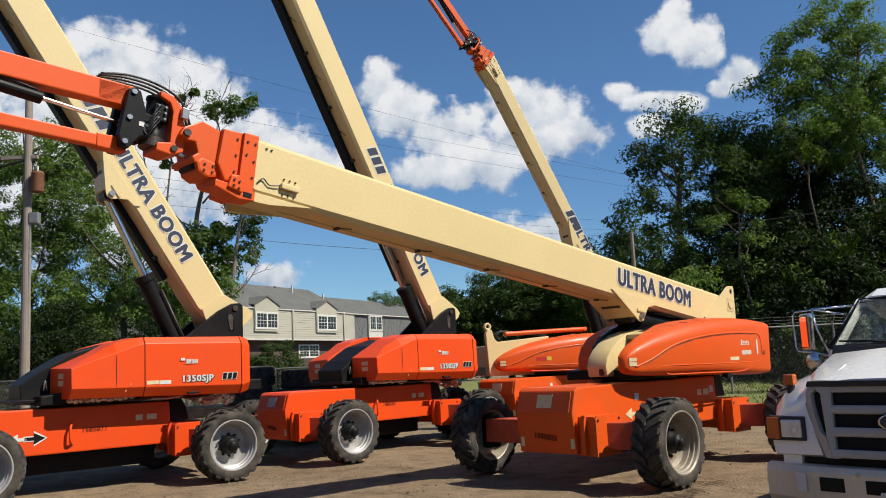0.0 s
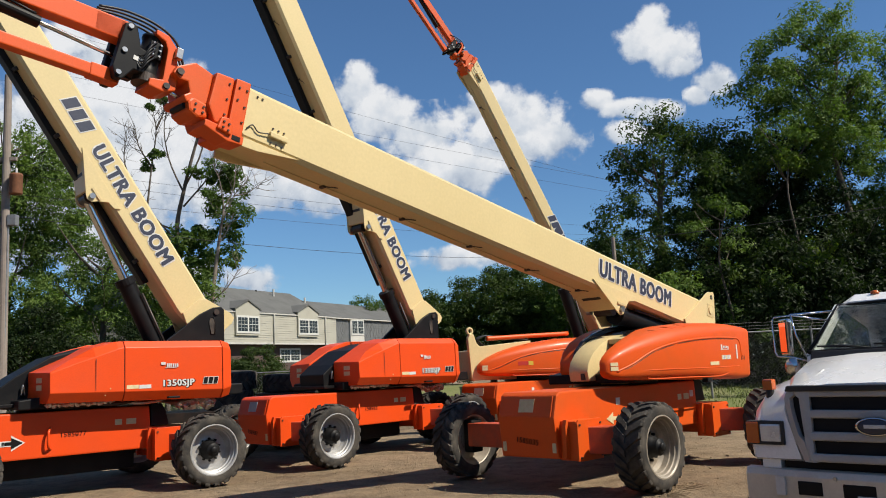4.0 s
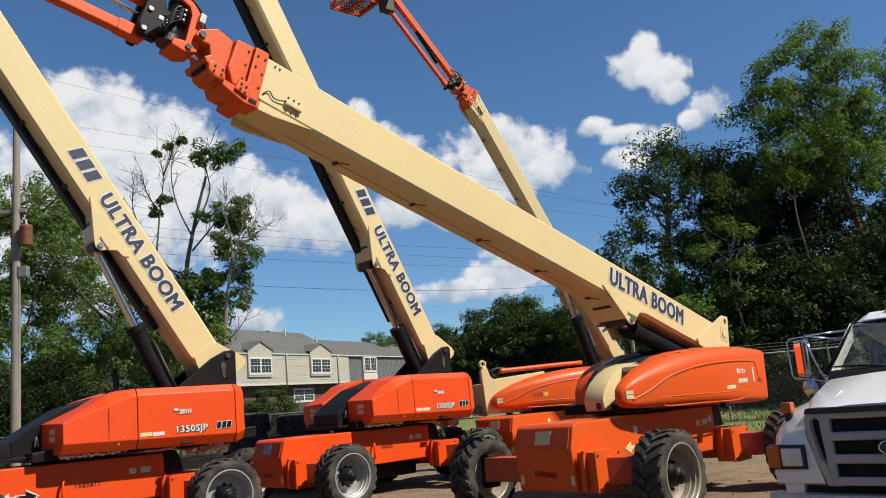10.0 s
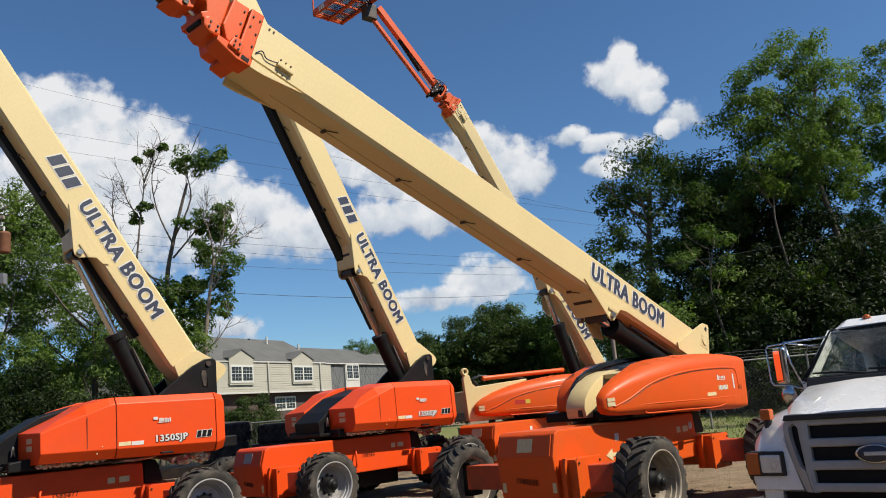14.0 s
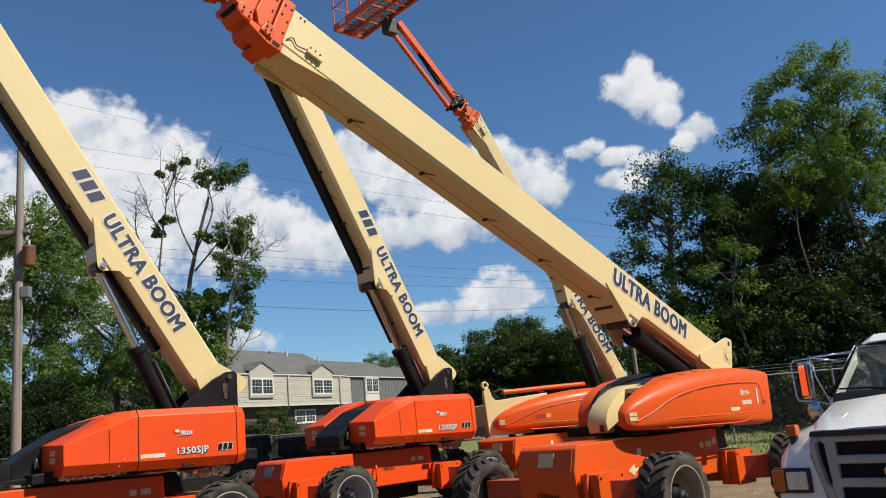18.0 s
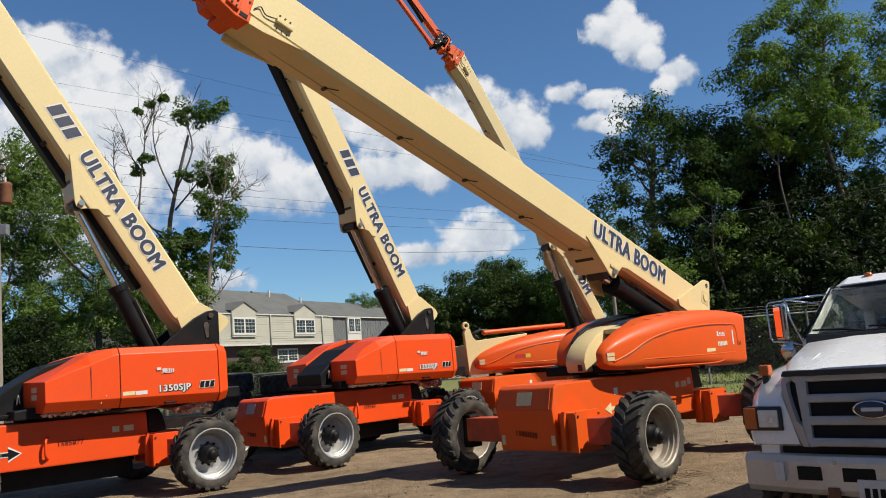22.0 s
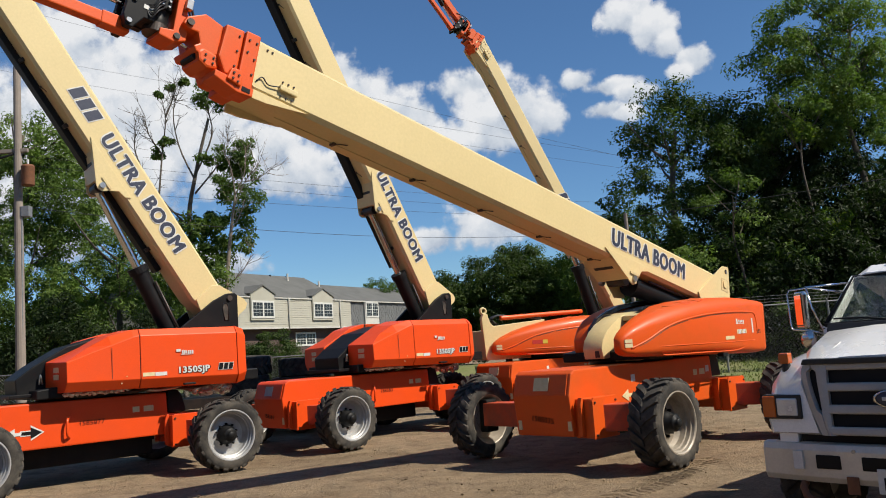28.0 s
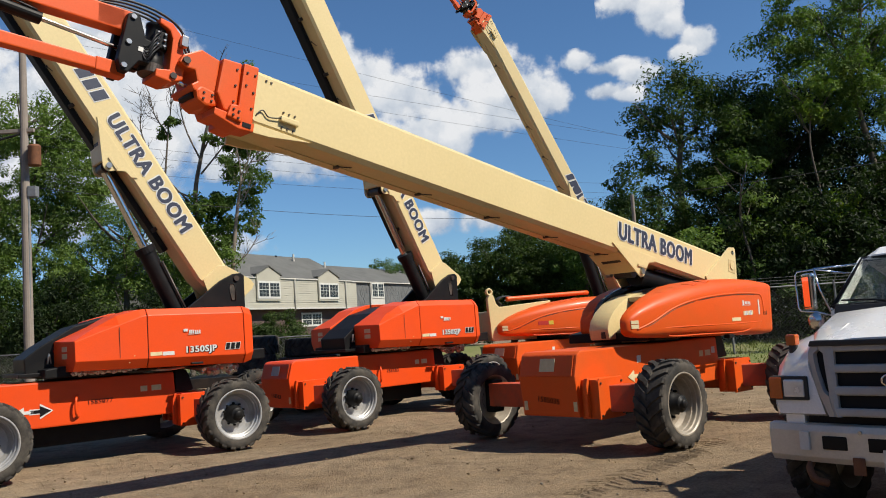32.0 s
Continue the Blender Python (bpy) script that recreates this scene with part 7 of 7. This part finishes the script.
        for z, y0, y1, y2, y3 in ((0.845, 0.50, 0.56, 0.545, 0.62), (0.91, 0.525, 0.585, 0.565, 0.65), (1.00, 0.53, 0.60, 0.59, 0.69), (1.04, 0.53, 0.60, 0.635, 0.71), (1.17, 0.535, 0.615, 0.675, 0.745), (1.26, 0.54, 0.625, 0.695, 0.765), (1.33, 0.54, 0.63, 0.70, 0.77), (1.36, 0.54, 0.67, 0.66, 0.76), (1.40, 0.54, 0.70, 0.66, 0.73)):
            post.append([(face(z) - 0.06, s * y0, z), (face(z) - 0.06, s * y1, z), (face(z) + 0.012, s * y1, z), (face(z) + 0.028, s * (y0 + y1) / 2, z), (face(z) + 0.012, s * y0, z)])
            rim_.append([(face(z) - 0.15, s * y2, z), (face(z) - 0.15, s * y3, z), (face(z) - 0.01, s * y3, z), (face(z) + 0.022, s * (y2 + 0.012), z), (face(z) - 0.02, s * y2, z)])
        part("grille_post", loft(post), ARGENT, gr, "", None, smooth=50)
        part("grille_rim", loft(rim_), ARGENT, gr, "", None, smooth=50)
    part("badge_oval", lathe([(0.0, -0.012), (0.10, -0.012), (0.115, 0.0), (0.0, 0.002)], 28, m=pose(0.0, 0, 1.125, 0, 0, 90) @ Matrix.Diagonal((1.25, 1, 0.55, 1))), DECAL_DARK, gr, "blue oval badge with a pale rim")
    part("badge_rim", lathe([(0.108, -0.016), (0.122, -0.016), (0.122, 0.004), (0.108, 0.004), (0.108, -0.016)], 28, m=pose(0.0, 0, 1.125, 0, 0, 90) @ Matrix.Diagonal((1.25, 1, 0.55, 1))), CHROME, gr, "bright badge rim")
    part("badge_bar", box(0.008, 0.018, -0.085, 0.085, 1.112, 1.140, 0.004), DECAL_WHITE, gr)
    part("grille_cap", loft([[(x, y, 1.385 + dz) for y, dz in ((-0.75, 0), (0.75, 0), (0.73, 0.045), (-0.73, 0.045))] for x in (-0.055, -0.24)], 0.012), PLASTIC, gr, "black lip under the hood")
    part("lower_grille", box(-0.22, -0.13, -0.84, 0.84, 0.77, 0.86, 0.01), BLACK, t)
    # hood
    secs = []
    for x, w, zc, zb in ((-0.11, 0.735, 1.445, 1.40), (-0.27, 0.80, 1.475, 1.0), (-0.7, 0.94, 1.55, 1.0), (-1.25, 1.03, 1.635, 1.0), (-1.60, 1.06, 1.69, 1.0)):
        h = min(1.0, (zc - zb) / 0.14)
        secs.append([(x, -w, zb), (x, -w, zc - 0.13 * h), (x, -w * 0.985, zc - 0.075 * h), (x, -w * 0.93, zc - 0.035), (x, -w * 0.5, zc - 0.005), (x, 0, zc), (x, w * 0.5, zc - 0.005), (x, w * 0.93, zc - 0.035), (x, w * 0.985, zc - 0.075 * h), (x, w, zc - 0.13 * h), (x, w, zb)])
    part("hood", loft(secs), TRUCK_WHITE, t, "white sloping hood", None, smooth=40)
    # fenders, lamps
    for s in (-1, 1):
        fs = []
        for x, yo, zt, zb, yb, yt in ((-0.06, 1.08, 1.14, 0.86, 0.655, 0.765), (-0.12, 1.12, 1.20, 0.84, 0.665, 0.775), (-0.35, 1.17, 1.36, 0.84, 0.62, 0.62), (-0.7, 1.19, 1.44, 0.98, 0.62, 0.62), (-1.1, 1.19, 1.45, 1.1, 0.62, 0.62), (-1.55, 1.14, 1.44, 0.9, 0.62, 0.62)):
            fs.append([(x, s * yb, zb), (x, s * (yo - 0.02), zb), (x, s * yo, zb + 0.10), (x, s * (yo - 0.02), zt - 0.14), (x, s * (yo - 0.12), zt - 0.02), (x, s * max(yo - 0.36, yt + 0.02), zt + 0.06), (x, s * yt, zt + 0.10)])
        fd = part("fender", loft(fs), TRUCK_WHITE, t, "white front fender", None, smooth=45)
        hl = part("headlamp_bezel", box(-0.14, -0.035, min(s * 0.78, s * 1.125), max(s * 0.78, s * 1.125), 0.965, 1.155, 0.012), PLASTIC, fd, "dark headlamp surround")
        part("headlamp", box(-0.06, -0.022, min(s * 0.81, s * 0.995), max(s * 0.81, s * 0.995), 0.99, 1.13, 0.014), LAMP_GLASS, hl, "clear rectangular headlamp")
        part("turn_lamp", box(-0.16, -0.024, min(s * 1.01, s * 1.128), max(s * 1.01, s * 1.128), 0.975, 1.145, 0.012), AMBER, hl, "amber turn lamp")
        ml = part("marker_lamp", box(-0.40, -0.30, min(s * 0.955, s * 1.05), max(s * 0.955, s * 1.05), 1.39, 1.48, 0.015), AMBER, fd, "amber fender marker lamp")
        part("lamp_stem", rod((-0.35, s * 1.0, 1.28), (-0.35, s * 1.0, 1.40), 0.04, 10), PLASTIC, ml)
        part("bumper_post", box(-0.20, -0.10, min(s * 0.86, s * 1.03), max(s * 0.86, s * 1.03), 0.775, 0.87, 0.01), TRUCK_WHITE, fd, "white post between fender and bumper")
        part("wheel_arch", box(-1.35, -0.3, min(s * 0.62, s * 1.12), max(s * 0.62, s * 1.12), 0.5, 0.95, 0.05), BLACK, t)
        w = place("wheel", HUB, t, "", pose(-0.95, s * 1.0, 0.50, 0, 0, 0 if s < 0 else 180) @ Matrix.Scale(0.87, 4))
        place("tyre", TYRE, w, "dusty truck tyre")
        place("rim", RIM_NEW, w)
        nuts(w)
        # west-coast mirror
        head = Matrix.Translation((-1.66, s * 1.33, 0)) @ pose(0, 0, 0, 0, 0, s * 42)
        mr = part("mirror", box(-0.03, 0.04, -0.115, 0.115, 1.665, 2.03, 0.035, 3), CHROME, t, "tall chromed truck mirror", head)
        part("mirror_back", box(0.036, 0.046, -0.080, 0.080, 1.70, 1.995, 0.015), mirror_m, mr)
        part("mirror_glass", box(-0.042, -0.032, -0.06, 0.06, 1.69, 2.01, 0.01), mirror_m, mr)
        part("mirror_rim", tube([(0.038, -0.082, 1.695), (0.038, -0.082, 2.0), (0.038, 0.082, 2.0), (0.038, 0.082, 1.695), (0.038, -0.082, 1.695)], 0.006, 6), PLASTIC, mr, "black mirror edge")
        part("mirror_frame", tube([(-2.06, s * 0.97, 1.975), (-1.68, s * 1.24, 2.045), (-1.66, s * 1.43, 2.035), (-1.66, s * 1.455, 2.00), (-1.66, s * 1.45, 1.70), (-1.66, s * 1.43, 1.66), (-1.66, s * 1.26, 1.645), (-1.68, s * 1.10, 1.60)], 0.009, 8), CHROME, t, "bright tube mirror frame")
        part("mirror_brace", tube([(-1.66, s * 1.25, 2.06), (-1.66, s * 1.21, 1.86), (-1.66, s * 1.11, 1.62)], 0.010, 8), CHROME, t)
        part("mirror_brace", tube([(-2.22, s * 0.95, 2.075), (-1.67, s * 1.25, 2.05)], 0.011, 8), CHROME, t)
        part("round_mirror", lathe([(0.0, -0.03), (0.06, -0.03), (0.085, 0.0), (0.0, 0.05)], 20, m=pose(-1.64, s * 1.27, 1.56, 0, 0, 90)), CHROME, t, "small round chromed mirror")
    # cab
    body = prism([(-1.55, 0.62), (-1.55, 1.66), (-3.35, 1.68), (-3.35, 0.62)], -1.09, 1.09, 0.04)
    cab = part("cab", body, TRUCK_WHITE, t, "white cab body")
    part("roof", loft([[(x, -w, z), (x, -w * 0.86, z + d), (x, w * 0.86, z + d), (x, w, z)] for x, w, z, d in ((-2.22, 0.95, 2.19, 0.05), (-2.5, 0.98, 2.23, 0.10), (-3.0, 0.99, 2.24, 0.11), (-3.3, 0.97, 2.22, 0.09))], 0.01), TRUCK_WHITE, cab, "white cab roof")
    for s in (-1, 1):
        part("pillar", loft([[(-1.57, s * 1.09, 1.66), (-1.57, s * 1.04, 1.66), (-1.68, s * 1.04, 1.66), (-1.68, s * 1.09, 1.66)], [(-2.24, s * 0.975, 2.22), (-2.24, s * 0.93, 2.22), (-2.34, s * 0.93, 2.22), (-2.34, s * 0.975, 2.22)]]), TRUCK_WHITE, cab)
        part("rear_pillar", prism([(-3.0, 1.66), (-3.35, 1.66), (-3.3, 2.26), (-3.02, 2.26)], min(s * 0.88, s * 1.0), max(s * 0.88, s * 1.0), 0.01), TRUCK_WHITE, cab)
        part("seat", box(-2.85, -2.35, min(s * 0.15, s * 0.65), max(s * 0.15, s * 0.65), 1.2, 2.0, 0.08), PLASTIC, cab, "dark cab seat")
    ws = bmesh.new()
    v = [ws.verts.new(q) for q in ((-1.575, -1.04, 1.69), (-1.50, 0.0, 1.70), (-1.575, 1.04, 1.69), (-2.23, 0.93, 2.20), (-2.18, 0.0, 2.215), (-2.23, -0.93, 2.20))]
    ws.faces.new((v[0], v[1], v[4], v[5]))
    ws.faces.new((v[1], v[2], v[3], v[4]))
    bmesh.ops.solidify(ws, geom=ws.faces[:], thickness=0.006)
    pane = part("windscreen", ws, glass_m, cab, "large clear windscreen", None, smooth=60)
    pane.visible_shadow = False
    part("windscreen_seal", tube([(-1.57, -1.06, 1.685), (-1.49, 0, 1.695), (-1.57, 1.06, 1.685), (-2.24, 0.945, 2.205), (-2.19, 0, 2.22), (-2.24, -0.945, 2.205), (-1.57, -1.06, 1.685)], 0.02, 6), BLACK, cab, "black rubber seal")
    part("cowl", prism([(-1.42, 1.62), (-1.47, 1.695), (-1.60, 1.695), (-1.60, 1.62)], -1.0, 1.0, 0.01), PLASTIC, cab)
    part("dashboard", box(-1.95, -1.62, -0.98, 0.98, 1.45, 1.67, 0.05), PLASTIC, cab)
    part("steering_wheel", lathe([(0.19, -0.012), (0.205, 0.0), (0.19, 0.012), (0.175, 0.0), (0.19, -0.012)], 28, m=pose(-2.0, 0.42, 1.78, 25, 0, 90)), PLASTIC, cab)
    part("cab_back", box(-3.36, -3.30, -0.95, 0.95, 1.66, 2.26, 0.01), TRUCK_WHITE, cab)
    for y in (-0.45, 0.1, 0.65):
        part("wiper", tube([(-1.53, y, 1.705), (-1.57, y - 0.24, 1.735), (-1.58, y - 0.52, 1.745)], 0.011, 6), BLACK, cab)
    for y in (-0.62, -0.2, 0.0, 0.2, 0.62):
        part("roof_lamp", lathe([(0.0, 0.0), (0.045, 0.0), (0.04, 0.03), (0.0, 0.045)], 12, m=pose(-2.45, y, 2.315, 90)), AMBER, cab, "amber roof marker lamp")
    part("frame_rail", box(-6.2, -0.3, -0.45, 0.45, 0.62, 0.85, 0.02), BLACK, t)
    # added out of view, to fill out the truck's shadow on the ground
    part("service_body", box(-6.3, -3.45, -1.2, 1.2, 0.80, 1.90, 0.04), TRUCK_WHITE, t, "unseen white box added behind the cab for the truck's shadow")
    part("front_axle", rod((-0.95, -0.9, 0.48), (-0.95, 0.9, 0.48), 0.07, 12), BLACK, t)
    for s in (-1, 1):
        w = place("wheel", HUB, t, "", pose(-4.9, s * 0.95, 0.50, 0, 0, 0 if s < 0 else 180) @ Matrix.Scale(0.87, 4))
        place("tyre", TYRE, w)
        place("rim", RIM_NEW, w)
    # the cab's upper half stands a little lower
    for ob in [cab] + list(cab.children):
        for v in ob.data.vertices:
            if v.co.z > 1.70:
                v.co.z = 1.70 + (v.co.z - 1.70) * 0.84
    # drawn in a little to the true width and hood length
    slim = Matrix.Diagonal((0.80, 0.90, 1.0, 1.0))
    for ob in t.children_recursive:
        if ob.data in (HUB, TYRE, RIM_NEW, NUT):
            if ob.parent is t:
                ob.location = slim @ ob.location
        else:
            ob.data.transform(slim)
    return t


work_truck()


def motions():
    """The boom of the faded lift rises, waits and sinks again, and the clouds drift."""
    lift, tb, boom, barrel, rd, F = LIFT_D
    rows = []
    for t, el in ELEV:
        mb, mr, p, q = cylinder_poses(F, el, PIN_D, PZ_D, PIVOT_X, FOOT_D)
        rows.append((t, F @ pose(PIVOT_X, 0, PZ_D, 0, -el, 0), mb, mr))
    walk(boom, [(r[0], r[1]) for r in rows])
    walk(barrel, [(r[0], r[2]) for r in rows])
    walk(rd, [(r[0], r[3]) for r in rows])
    for c in CLOUDS:
        walk(c, [(t, pose(0, 0, 0, 0, 0, (t - 19) * 0.083)) for t in (0, 8, 16, 24, 32)])


ELEV = [(0, 8.02), (1, 8.87), (2, 9.88), (3, 10.83), (3.5, 11.24), (5.5, 13.04), (6.5, 13.94), (8, 15.19), (9.5, 16.52), (11, 17.86), (12.5, 19.19), (13.5, 20.11), (15.5, 21.90), (16.5, 22.78), (17, 23.01), (17.5, 22.97), (18, 22.92), (18.5, 22.95), (19, 22.87), (19.5, 22.58), (20, 22.11), (21, 21.03), (22, 20.01), (23, 18.90), (24, 17.86), (25, 16.85), (25.5, 16.33), (27.5, 14.26), (28.5, 13.30), (29.5, 12.45), (30.5, 11.62), (31.5, 10.80), (32, 10.33)]
motions()
